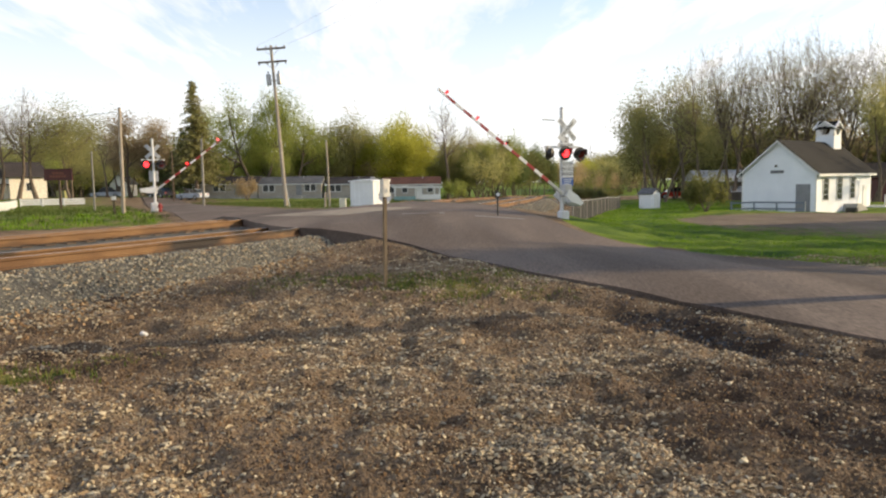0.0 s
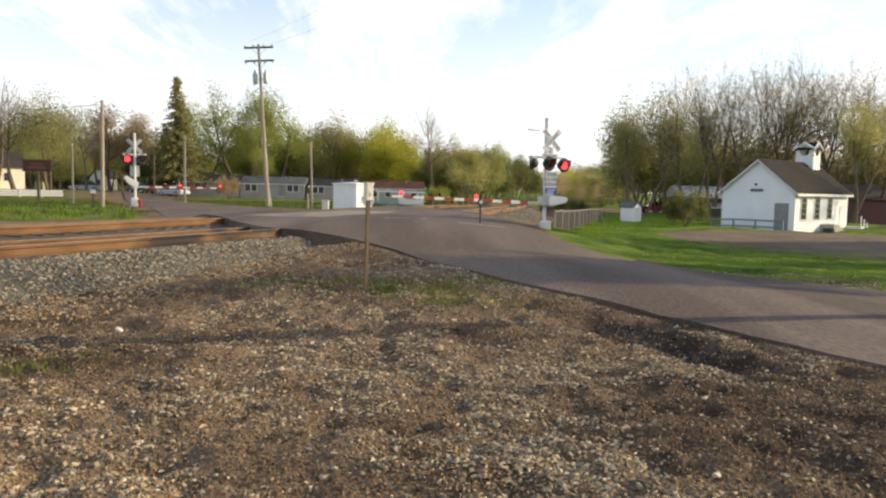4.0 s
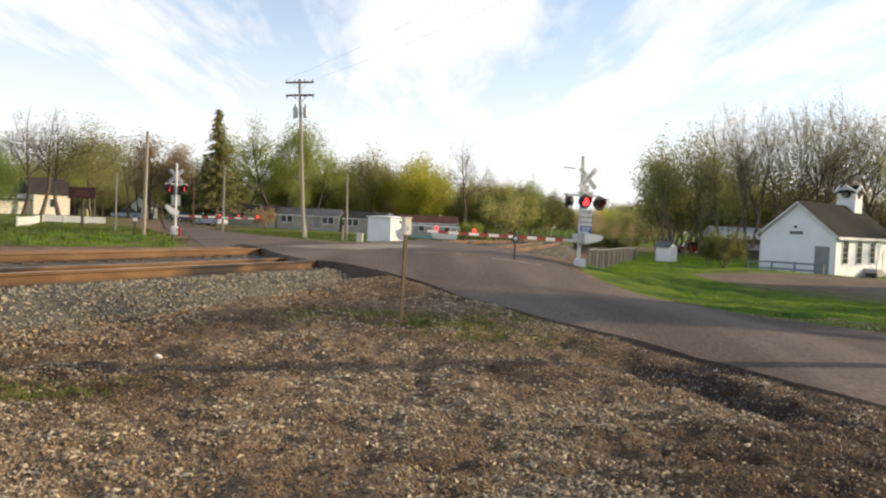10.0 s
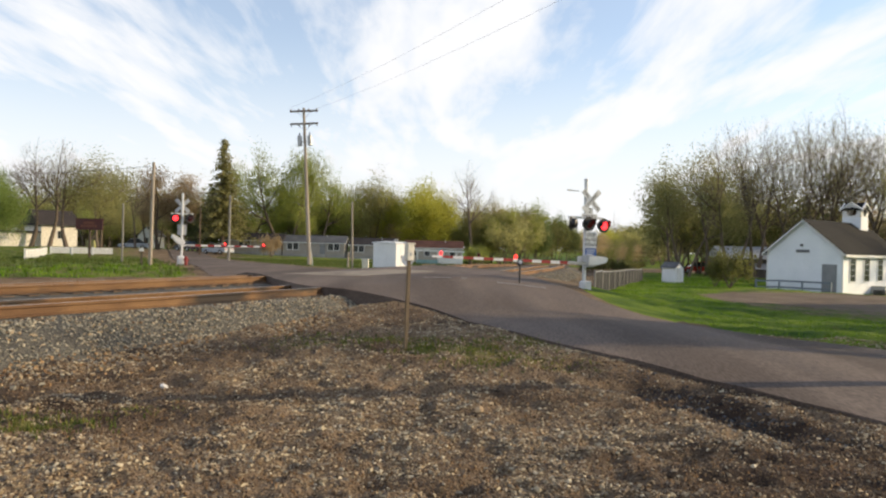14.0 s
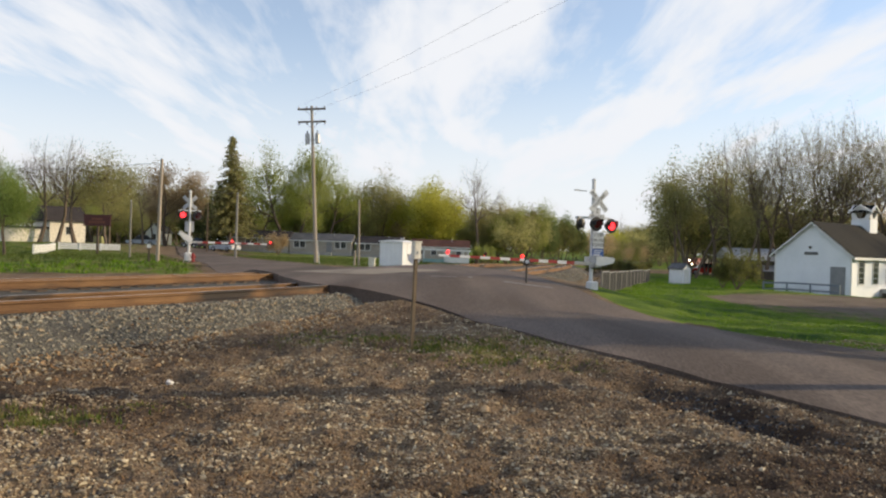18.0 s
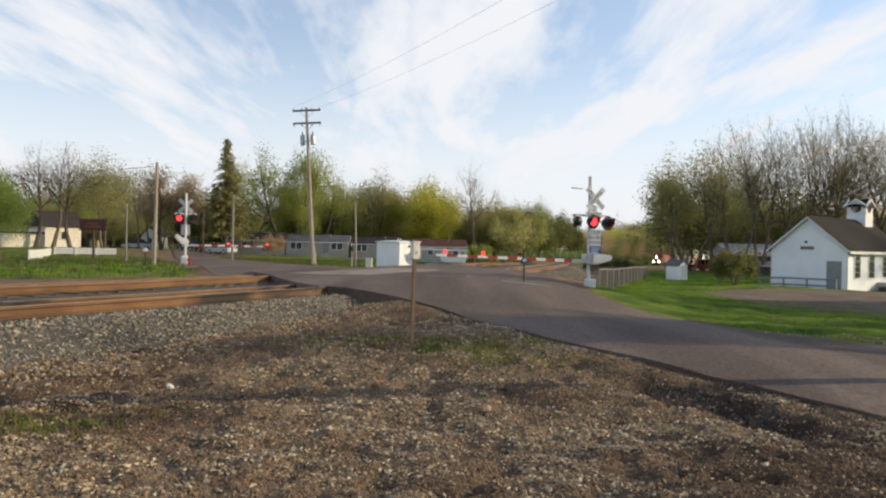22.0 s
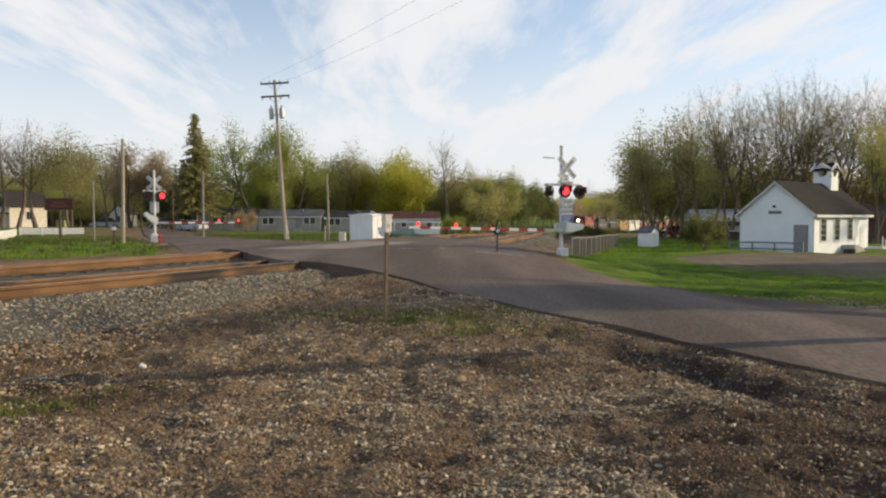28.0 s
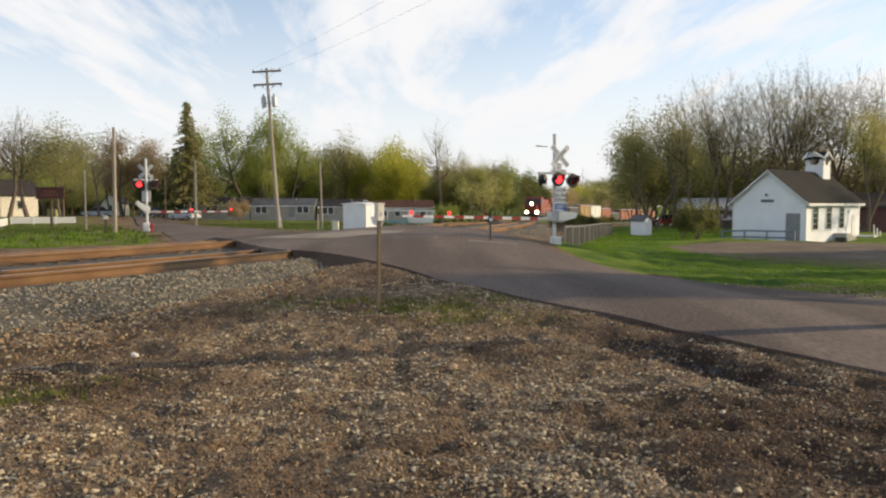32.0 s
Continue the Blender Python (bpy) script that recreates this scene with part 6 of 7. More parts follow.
def board_fence(pts, h, label, group):
    """White rail fence: posts with three boards."""
    for a, b in zip(pts, pts[1:]):
        a, b = Vector(a), Vector(b)
        n = max(1, round((b - a).length / 2.4))
        for k in range(n):
            p, q = a + (b - a) * (k / n), a + (b - a) * ((k + 1) / n)
            z = ground_z(p.x, p.y)
            yaw = math.degrees(math.atan2(q.y - p.y, q.x - p.x))
            ln = (q - p).length
            o = thing("fence_panel", pose(p.x, p.y, z + 0.08, 0, 0, yaw), label, "fence", group)
            part("post", Geo().box(-0.07, 0.07, -0.07, 0.07, -0.3, h + 0.1), M["trim"], o)
            for j in range(3):
                part("board", Geo().box(0.07, ln - 0.07, -0.02, 0.02, 0.06 + j * h / 3, 0.06 + j * h / 3 + 0.175), M["trim"], o)


def link_fence(pts, h):
    """Grey slatted chain-link fence behind the signal."""
    for a, b in zip(pts, pts[1:]):
        a, b = Vector(a), Vector(b)
        n = max(1, round((b - a).length / 2.6))
        for k in range(n):
            p, q = a + (b - a) * (k / n), a + (b - a) * ((k + 1) / n)
            z = ground_z(p.x, p.y)
            yaw = math.degrees(math.atan2(q.y - p.y, q.x - p.x))
            ln = (q - p).length
            o = thing("fence_panel", pose(p.x, p.y, z - 0.03, 0, 0, yaw), "weathered grey slatted fence panel beside the tracks", "fence", "slatted fence by the tracks")
            part("post", Geo().tube((0, 0, -0.1), (0, 0, h + 0.05), 0.04, n=8), M["grey_pole"], o)
            part("top_rail", Geo().tube((0, 0, h - 0.03), (ln, 0, h - 0.03), 0.022, n=6), M["galv"], o)
            m = round(ln / 0.2)
            for j in range(m):
                x = ln * (j + 0.5) / m
                part("slat", Geo().box(x - 0.045, x + 0.045, -0.012, 0.012, 0.06, h - 0.05 - 0.05 * (j % 3 == 1)), M["slat"], o)


def car(name, x, y, yaw, paint, label, h=1.42):
    o = thing(name, pose(x, y, ground_z(x, y) + 0.02, 0, 0, yaw), label, "car", "parked cars")
    low = [(-2.25, 0.28), (2.2, 0.28), (2.28, 0.55), (2.2, 0.72), (1.25, 0.86), (-1.35, 0.92), (-2.2, 0.86), (-2.3, 0.55)]
    part("body", Geo().prism(low, -0.86, 0.86), M[paint], o)
    cab = [(-1.75, 0.88), (1.2, 0.84), (0.45, h), (-0.95, h + 0.02)]
    part("cabin", Geo().prism(cab, -0.70, 0.70), M["pane"], o)
    part("roof_panel", Geo().prism([(-0.98, h + 0.005), (0.48, h - 0.005), (0.40, h + 0.04), (-0.9, h + 0.05)], -0.66, 0.66), M[paint], o)
    for wx in (-1.4, 1.38):
        for wy in (-0.8, 0.8):
            wheel = part("wheel", Geo().lathe([(0.22, -0.1), (0.31, -0.09), (0.32, 0.0), (0.31, 0.09), (0.22, 0.1)], 16), M["tyre"], o, m=pose(wx, wy, 0.3, 90, 0, 0))
            part("rim", Geo().lathe([(0.19, -0.112), (0.2, -0.1), (0.2, 0.1), (0.19, 0.112)], 12), M["galv"], wheel)
    for wy in (-0.62, 0.62):
        part("headlight", Geo().box(2.16, 2.26, wy - 0.16, wy + 0.16, 0.58, 0.7), M["sign_white"], o)
        part("tail_light", Geo().box(-2.31, -2.24, wy - 0.14, wy + 0.14, 0.62, 0.78), M["redpaint"], o)
    for sy in (-1, 1):
        part("pillar", Geo().prism([(-0.28, 0.86), (-0.18, 0.86), (-0.2, h), (-0.28, h)], sy * 0.705 - 0.01, sy * 0.705 + 0.01), M[paint], o)


build_school()
build_homes()
build_shed()
build_bungalow()
build_red_sign()
board_fence([(-41.6, 76.8), (-36.2, 79.5)], 0.66, "low white board fence on the grass", "white board fence")
board_fence([(-32.3, 56), (-41.3, 75.6)], 0.66, "low white board fence on the grass", "white board fence")
link_fence([(6.5, 31.2), (10.9, 44), (16.4, 60)], 1.0)
car("sedan", -31.8, 102, 150, "car_blue", "silver-blue sedan parked by the road", 1.4)
car("sedan", -37.5, 106, 140, "car_dark", "dark sedan parked under the conifer", 1.4)
car("hatchback", 33.5, 96, 170, "car_red", "red car parked far behind the lawn", 1.45)
car("pickup", -50.5, 118, 200, "car_blue", "pale grey car parked down the road", 1.6)
o = thing("utility_cabinet", pose(-46.2, 95, ground_z(-46.2, 95)), "yellow-green utility cabinet on the grass", "utility box")
part("cabinet", Geo().box(-0.55, 0.55, -0.4, 0.4, -0.2, 0.9, bevel=0.03), M["cabinet"], o)
part("lid", Geo().box(-0.58, 0.58, -0.43, 0.43, 0.9, 0.95), M["cabinet"], o)

# ---- trees ----
def branchy(seed, height, spread, levels, first, leaf, leaves_per_tip, leaf_size, trunk_r, stems=1, tip_spread=0.5, droop=0.0, twig=0.012, splay=0.5, thick=1.0, drawn=9):
    """Geometry of a broadleaf tree: (wood, crown). first: height of the lowest limbs."""
    rng = random.Random(seed)
    wood, tips = Geo(), []

    def limb(p, d, length, r, level):
        steps = 3
        q = p
        for k in range(steps):
            d = (d + Vector((rng.uniform(-1, 1), rng.uniform(-1, 1), rng.uniform(-0.4, 0.6) - droop)) * 0.16).normalized()
            e = q + d * (length / steps)
            r1 = r * (1 - 0.17)
            if level <= drawn:
                wood.tube(q, e, r, r1, 6 if level == 0 else (5 if level == 1 else 3), caps=False)
            q, r = e, r1
            if level < levels and (k > 0 or level > 0):
                for _ in range(2 if level == 0 else rng.choice((1, 1, 2))):
                    a = rng.uniform(0, 6.283)
                    side = d.orthogonal().normalized()
                    side = Matrix.Rotation(a, 3, d) @ side
                    nd = (d * rng.uniform(0.55, 0.9) + side * rng.uniform(0.45, 0.95) * spread).normalized()
                    limb(q, nd, length * rng.uniform(0.52, 0.78), max(r * rng.uniform(0.45, 0.65) * thick, twig), level + 1)
            if level >= levels - 1:
                tips.append((q, d))
        if level < levels:
            limb(q, (d + Vector((0, 0, 0.2))).normalized(), length * 0.72, r * 0.9, level + 1)

    for s in range(stems):
        a = 6.283 * s / max(stems, 1) + rng.uniform(-0.4, 0.4)
        lean = splay if stems > 1 else 0.06
        d = Vector((math.cos(a) * lean, math.sin(a) * lean, 1)).normalized()
        base = Vector((0, 0, -0.3)) if stems == 1 else Vector((math.cos(a) * 0.2, math.sin(a) * 0.2, -0.3)) * (0.1 if splay > 0.6 else 1.0)
        top = base + d * (first + 0.3)
        wood.tube(base, base + (top - base) * 0.25, trunk_r * 1.35, trunk_r, 9, caps=False)
        wood.tube(base + (top - base) * 0.25, top, trunk_r, trunk_r * 0.85, 9, caps=False)
        limb(top, d, height * 0.36, trunk_r * 0.8, 0)
    zmax = max(v[2] for v in wood.v)
    k = height / zmax
    # set the crown upright over the foot
    high = [v for v in wood.v if v[2] > 0.45 * zmax]
    cx, cy = sum(v[0] for v in high) / len(high), sum(v[1] for v in high) / len(high)
    lean = 1 / (0.7 * zmax)
    wood.v = [((x - cx * z * lean) * k, (y - cy * z * lean) * k, z * k) for x, y, z in wood.v]
    tips = [(Vector((q.x - cx * q.z * lean, q.y - cy * q.z * lean, q.z)), d) for q, d in tips]
    crown = Geo()
    rng2 = random.Random(seed + 1)
    for q, d in tips:
        q = q * k
        for _ in range(leaves_per_tip if leaves_per_tip >= 1 else (1 if rng2.random() < leaves_per_tip else 0)):
            c = q + Vector((rng2.gauss(0, 1), rng2.gauss(0, 1), rng2.gauss(0, 0.8))) * tip_spread
            s = leaf_size * rng2.uniform(0.55, 1.35)
            u = Vector((rng2.uniform(-1, 1), rng2.uniform(-1, 1), rng2.uniform(-0.7, 0.7))).normalized()
            w = u.orthogonal().normalized()
            w = Matrix.Rotation(rng2.uniform(0, 6.28), 3, u) @ w
            n = u.cross(w)
            crown.add([c - u * s, c + w * s * 0.5 + n * s * 0.15, c + u * s, c - w * s * 0.5 + n * s * 0.15], [(0, 1, 2), (0, 2, 3)])
    return wood, crown


def conifer_geo(seed, height):
    rng = random.Random(seed)
    wood, crown = Geo(), Geo()
    wood.tube((0, 0, -0.3), (0, 0, height * 0.55), 0.26, 0.13, 9, caps=False)
    wood.tube((0, 0, height * 0.55), (0, 0, height * 0.99), 0.13, 0.02, 7, caps=False)
    z = height * 0.17
    while z < height * 0.985:
        t = z / height
        reach = (1 - t) ** 1.0 * height * 0.29 * rng.uniform(0.75, 1.2) + 0.2
        for k in range(8):
            a = rng.uniform(0, 6.283)
            r = reach * rng.uniform(0.55, 1.15)
            d = Vector((math.cos(a), math.sin(a), 0))
            tip = Vector((0, 0, z)) + d * r + Vector((0, 0, -r * rng.uniform(0.1, 0.4) + (0.25 * r if t > 0.7 else 0)))
            wood.tube((0, 0, z), tip, 0.035, 0.01, 3, caps=False)
            m = max(5, int(r * 9))
            for j in range(m):
                u = (j + 1) / m
                c = Vector((0, 0, z)) * (1 - u) + tip * u + Vector((rng.gauss(0, 0.13), rng.gauss(0, 0.13), rng.gauss(-0.06, 0.1)))
                s = rng.uniform(0.16, 0.34)
                w = Vector((rng.uniform(-1, 1), rng.uniform(-1, 1), rng.uniform(-0.9, 0.1))).normalized()
                n = w.orthogonal().normalized()
                crown.add([c - w * s * 0.4, c + n * s * 0.35, c + w * s, c - n * s * 0.35], [(0, 1, 2), (0, 2, 3)])
        z += rng.uniform(0.16, 0.28)
    return wood, crown


TREE_KINDS = {
    # seed, height, spread, levels, first, leaf, per tip, leaf size, trunk, stems, tip spread, droop
    "green": ((1, 13.0, 1.0, 4, 1.8, "leaf_green", 4, 0.12, 0.36, 2, 0.42, 0.05), "bark", "spreading tree in fresh green leaf"),
    "green_round": ((2, 10.0, 1.15, 4, 1.2, "leaf_green", 5, 0.12, 0.2, 2, 0.46, 0.1), "bark", "broad tree in fresh green leaf"),
    "green_near": ((2, 10.0, 1.15, 4, 1.2, "leaf_mid", 5, 0.10, 0.2, 2, 0.55, 0.1), "bark", "young tree in hazy fresh green leaf"),
    "olive": ((3, 11.0, 0.95, 4, 1.4, "leaf_olive", 3, 0.105, 0.2, 2, 0.45, 0.0), "bark", "tree with thin olive spring leaves"),
    "yellow": ((4, 10.0, 1.1, 4, 0.8, "leaf_yellow", 5, 0.125, 0.2, 2, 0.5, 0.05), "bark", "bushy tree in bright yellow-green leaf"),
    "bare": ((5, 13.0, 0.95, 4, 2.2, "leaf_bud", 0.15, 0.08, 0.27, 1, 0.2, -0.02), "bark", "bare tree with fine grey-brown branches"),
    "bare_round": ((45, 13.0, 1.05, 4, 3.0, "leaf_bud", 0.2, 0.08, 0.30, 1, 0.2, -0.01), "bark", "bare tree with a straight trunk and round twiggy crown"),
    "bare_tall": ((26, 13.0, 0.85, 4, 2.4, "leaf_bud", 0.3, 0.08, 0.26, 1, 0.25, -0.04), "bark", "tall bare tree with many fine grey branches"),
    "budding": ((6, 16.0, 0.92, 4, 2.6, "leaf_bud", 1.0, 0.075, 0.30, 2, 0.3, -0.03), "bark", "tall forked tree with bare branches and pale buds"),
    "budding_b": ((16, 16.0, 0.98, 4, 2.0, "leaf_bud", 0.9, 0.075, 0.30, 2, 0.3, -0.03), "bark", "tall spreading tree with bare branches and pale buds"),
    "brown": ((7, 9.5, 0.85, 4, 1.4, "leaf_brown", 4, 0.09, 0.2, 1, 0.45, 0.0), "bark", "round tree with brownish spring buds"),
    "dark": ((8, 8.5, 1.0, 4, 0.8, "leaf_dark", 5, 0.14, 0.2, 1, 0.5, 0.05), "bark", "dense dark green tree"),
    "leafy": ((9, 11.0, 0.85, 4, 1.6, "leaf_olive", 3, 0.10, 0.26, 1, 0.5, -0.03), "bark", "tall tree with brownish green leaves"),
    "far_olive": ((21, 11.0, 0.95, 3, 1.0, "leaf_olive", 4, 0.25, 0.2, 2, 0.65, 0.0), "bark", "far tree in thin spring leaf"),
    "far_brown": ((22, 10.0, 0.9, 3, 1.0, "leaf_brown", 4, 0.24, 0.2, 2, 0.65, 0.0), "bark", "far tree with brownish buds"),
}
PROTO = {}
for kind, (row, bark, text) in TREE_KINDS.items():
    seed_, height_, spread_, levels_, first_, leaf_, per_, size_, trunk_, stems_, tip_, droop_ = row
    wood_, crown_ = branchy(seed_, height_, spread_, levels_, first_, leaf_, per_ if per_ < 1 else int(per_), size_, trunk_, stems_, tip_, droop_, *((0.011, 0.42, 1.12) if kind[:3] in ("bar", "bud") else (0.012, 0.5, 1.0, 3)))
    PROTO[kind] = (wood_.mesh("trunk", M[bark], True), crown_.mesh("crown", M[leaf_]), height_, text)
wood_, crown_ = conifer_geo(12, 16.0)
PROTO["conifer"] = (wood_.mesh("trunk", M["bark"], True), crown_.mesh("crown", M["needle"]), 16.0, "tall dark conifer with a narrow crown")
PROTO["conifer_dark"] = (PROTO["conifer"][0], crown_.mesh("crown", M["leaf_dark"]), 16.0, "dark green conifer with low branches")
wood_, crown_ = branchy(13, 2.0, 1.2, 2, 0.1, "leaf_olive", 7, 0.08, 0.04, 5, 0.22, 0.1, splay=0.9)
PROTO["shrub"] = (wood_.mesh("stem", M["bark"]), crown_.mesh("foliage", M["leaf_shrub"]), 2.0, "dense olive-brown shrub")
PROTO["shrub_green"] = (wood_.mesh("stem", M["bark"]), crown_.mesh("foliage", M["leaf_green"]), 2.0, "fresh green shrub")
PROTO["shrub_brown"] = (wood_.mesh("stem", M["bark"]), crown_.mesh("foliage", M["leaf_brown"]), 2.0, "dry brown shrub")
wood_, crown_ = branchy(14, 6.0, 1.0, 3, 0.4, "leaf_olive", 2, 0.18, 0.07, 3, 0.55, 0.0, splay=0.7, drawn=1)
for kind, leaf_ in (("thicket", "leaf_shrub"), ("thicket_green", "leaf_green"), ("thicket_brown", "leaf_brown"), ("thicket_olive", "leaf_olive")):
    PROTO[kind] = (wood_.mesh("stem", M["bark"]), crown_.mesh("foliage", M[leaf_]), 6.0, "thick undergrowth")


def tree(kind, x, y, height, yaw=None, wide=1.0, label="", group=""):
    trunk, crown, h, text = PROTO[kind]
    k = height / h
    bush = kind.startswith(("shrub", "thicket"))
    o = thing("shrub" if bush else "tree", pose(x, y, ground_z(x, y), 0, 0, (x * 37 + y * 13) % 360 if yaw is None else yaw), label or text, "shrub" if bush else "tree", group or ("shrubs" if bush else "trees"))
    o.scale = (k * wide, k * wide, k)
    part(trunk.name.split(".")[0], trunk, None, o)
    part(crown.name.split(".")[0], crown, None, o)
    return o


def at(px, depth):
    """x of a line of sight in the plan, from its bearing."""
    return (px - 784) / 1287 * depth


def build_trees():
    rows = [  # kind, bearing, depth, height, width
        ("green_near", -12, 42, 6.2, 0.56), ("bare_tall", 52, 88, 13.2, 1.3), ("bare_tall", 84, 92, 13.4, 1.2), ("bare_tall", 116, 84, 13.4, 1.25), ("olive", 174, 88, 11.4, 0.95), ("brown", 276, 112, 12.6, 1.25), ("brown", 318, 122, 12.4, 1.2), ("bare", 236, 105, 11.0, 0.9),
        ("conifer", 391, 107, 17.5, 1.1), ("conifer_dark", 372, 112, 10.0, 1.5), ("conifer_dark", 352, 120, 8.0, 1.6), ("dark", 322, 126, 6.5, 1.0), ("dark", 404, 118, 7.0, 1.0), ("bare", -30, 95, 13.0, 1.0), ("olive", -70, 80, 10.0, 0.9), ("brown", 256, 122, 10.5, 1.0), ("olive", 150, 122, 12.0, 1.0),
        ("green", 435, 108, 12.5, 0.7), ("green", 500, 104, 15.1, 0.8), ("green", 556, 106, 13.6, 0.7), ("green_round", 535, 114, 11.7, 0.9), ("olive", 612, 116, 11.7, 0.9), ("olive", 655, 116, 13.0, 0.85),
        ("olive", 690, 121, 12.2, 0.85), ("yellow", 722, 116, 11.6, 0.75), ("yellow", 758, 112, 12.8, 0.85), ("bare_round", 830, 104, 15.4, 1.0), ("olive", 800, 122, 10.0, 0.9), ("olive", 850, 112, 10.0, 0.8), ("green_round", 886, 112, 8.8, 0.6), ("olive", 868, 120, 11.0, 0.8), ("dark", 944, 172, 12.8, 0.75), ("green_round", 912, 122, 9.6, 0.8),
        ("bare", 908, 124, 12.0, 0.8), ("olive", 902, 114, 8.8, 0.75), ("leafy", 926, 152, 12.2, 0.7), ("dark", 948, 165, 10.5, 0.9), ("dark", 975, 200, 13.2, 0.9), ("dark", 1000, 205, 12.0, 0.85), ("far_olive", 1025, 300, 15.0, 1.0),
        ("yellow", 1052, 330, 16.0, 1.0), ("yellow", 1078, 340, 15.5, 1.0), ("bare", 1080, 360, 24.0, 0.8), ("far_olive", 1103, 360, 17.0, 1.0), ("far_olive", 1128, 380, 18.0, 1.0), ("bare", 1132, 390, 22.0, 0.9),
        ("far_olive", 1128, 290, 17, 0.9), ("far_olive", 1152, 310, 19, 0.9), ("far_brown", 1175, 330, 20, 0.9), ("leafy", 1200, 92, 9.0, 0.9), ("olive", 1236, 94, 9.0, 0.9), ("leafy", 1270, 96, 9.0, 0.9), ("leafy", 1180, 84, 11.2, 0.8), ("olive", 1212, 72, 11.8, 0.75), ("leafy", 1248, 80, 13.0, 0.85), ("budding", 1290, 72, 15.6, 0.85), ("budding_b", 1335, 76, 16.5, 0.85), ("budding", 1380, 82, 17.6, 0.85),
        ("budding_b", 1418, 74, 17.4, 0.8), ("budding", 1458, 80, 19.1, 0.8), ("budding_b", 1502, 74, 18.5, 0.8), ("budding", 1545, 80, 18.7, 0.8), ("budding_b", 1590, 74, 16.9, 0.9), ("leafy", 1604, 68, 11.8, 0.8),
        ("budding", 1645, 78, 17.6, 0.9), ("leafy", 1700, 70, 13.0, 0.9), ("budding_b", 1740, 80, 17.6, 0.9), ("leafy", 1310, 100, 11.0, 0.9), ("olive", 1475, 100, 11.0, 0.9), ("leafy", 1215, 100, 9.5, 0.8),
    ]
    for k, (kind, px, d, h, wide) in enumerate(rows):
        if 420 < px < 935 and 100 < d < 130:
            d, h = d * 1.12, h * 1.11
        tree(kind, at(px, d), d, h * (0.96 + 0.08 * ((k * 7) % 5) / 4), wide=wide)
    # undergrowth that closes the wood's foot
    rng = random.Random(77)
    for k in range(64):
        px = -60 + k * 18 + rng.uniform(-7, 7)
        if 215 < px < 300:
            continue
        d = rng.uniform(126, 150)
        if px > 930:
            d = rng.uniform(210, 235) if px < 1000 else rng.uniform(340, 400)
        kind = rng.choice(("thicket_olive", "thicket_brown", "thicket_green", "thicket_green", "thicket_olive"))
        tree(kind, at(px, d), d, rng.uniform(4.5, 8.0) * (1.3 if d > 150 else 1), wide=rng.uniform(0.6, 0.9), label="thick undergrowth at the foot of the wood", group="undergrowth")
    for k in range(30):
        px = 1170 + k * 20 + rng.uniform(-8, 8)
        d = rng.uniform(86, 100)
        tree(rng.choice(("thicket", "thicket_olive", "thicket_brown")), at(px, d), d, rng.uniform(4.5, 8.0), wide=rng.uniform(0.55, 0.85), label="thick undergrowth behind the schoolhouse", group="undergrowth")
    for k in range(14):
        px, d = 100 + k * 18 + rng.uniform(-5, 5), rng.uniform(212, 232)
        if px < 222:
            d -= 65
        tree("thicket" if k % 2 else "thicket_olive", at(px, d), d, rng.uniform(8, 13) * d / 220, wide=1.0, label="thick undergrowth at the end of the road", group="undergrowth")
    # row of shrubs added to fill the dark shade under the far trees
    for k in range(22):
        px = 112 + k * 10
        d, h = (158, 3.6) if px < 218 else (238, 6.0)
        tree("shrub", at(px, d), d, h * rng.uniform(0.85, 1.25), wide=0.9, label="dense dark shrub added to close the gap under far trees", group="undergrowth")
    for k in range(12):
        px = 842 + k * 12 + rng.uniform(-4, 4)
        d = rng.uniform(118, 130) if px < 905 else rng.uniform(172, 185)
        tree("thicket" if k % 2 else "thicket_olive", at(px, d), d, rng.uniform(4, 6.5) * d / 130, wide=0.9, label="thick undergrowth at the foot of the wood", group="undergrowth")
    for k in range(14):
        px = 1045 + k * 11
        d = 215 + (px - 1045) * 0.95
        tree("thicket" if k % 3 else "thicket_brown", at(px, d), d, rng.uniform(5, 7.5), wide=0.9, label="thick undergrowth beside the far line", group="undergrowth")
    # a farther line of wood that closes the horizon
    for k in range(30):
        px = 1205 + k * 19 + rng.uniform(-8, 8)
        d = rng.uniform(125, 165)
        tree(rng.choice(("far_olive", "far_brown", "far_brown")), at(px, d), d, rng.uniform(7, 9), wide=rng.uniform(0.9, 1.2), label="far tree in thin spring leaf", group="far wood")
    for k in range(24):
        px = -90 + k * 46 + rng.uniform(-14, 14)
        d = rng.uniform(140, 190)
        if px < 930:
            tree(rng.choice(("far_olive", "far_brown", "far_olive")), at(px, d), d, rng.uniform(8, 11), wide=rng.uniform(0.9, 1.2), label="far tree in thin spring leaf", group="far wood")
    for k in range(13):
        px, d = 1088 + k * 9 + rng.uniform(-3, 3), rng.uniform(345, 385)
        tree("thicket" if k % 3 else "thicket_green", at(px, d), d, rng.uniform(9, 14), wide=1.0, label="thick undergrowth at the foot of the wood", group="undergrowth")
    for k in range(12):
        px, d = 1040 + k * 8, 72 + k * 3.6
        tree("shrub", at(px, d), d, rng.uniform(1.0, 1.5), wide=1.0, label="low dark brush behind the slatted fence", group="trackside brush")
    tree("shrub", at(1290, 46), 46, 2.4, wide=0.62, label="round olive-brown shrub on the lawn by the schoolhouse")
    tree("shrub", at(1264, 47), 47, 1.7, wide=0.5, label="round olive-brown shrub on the lawn by the schoolhouse")
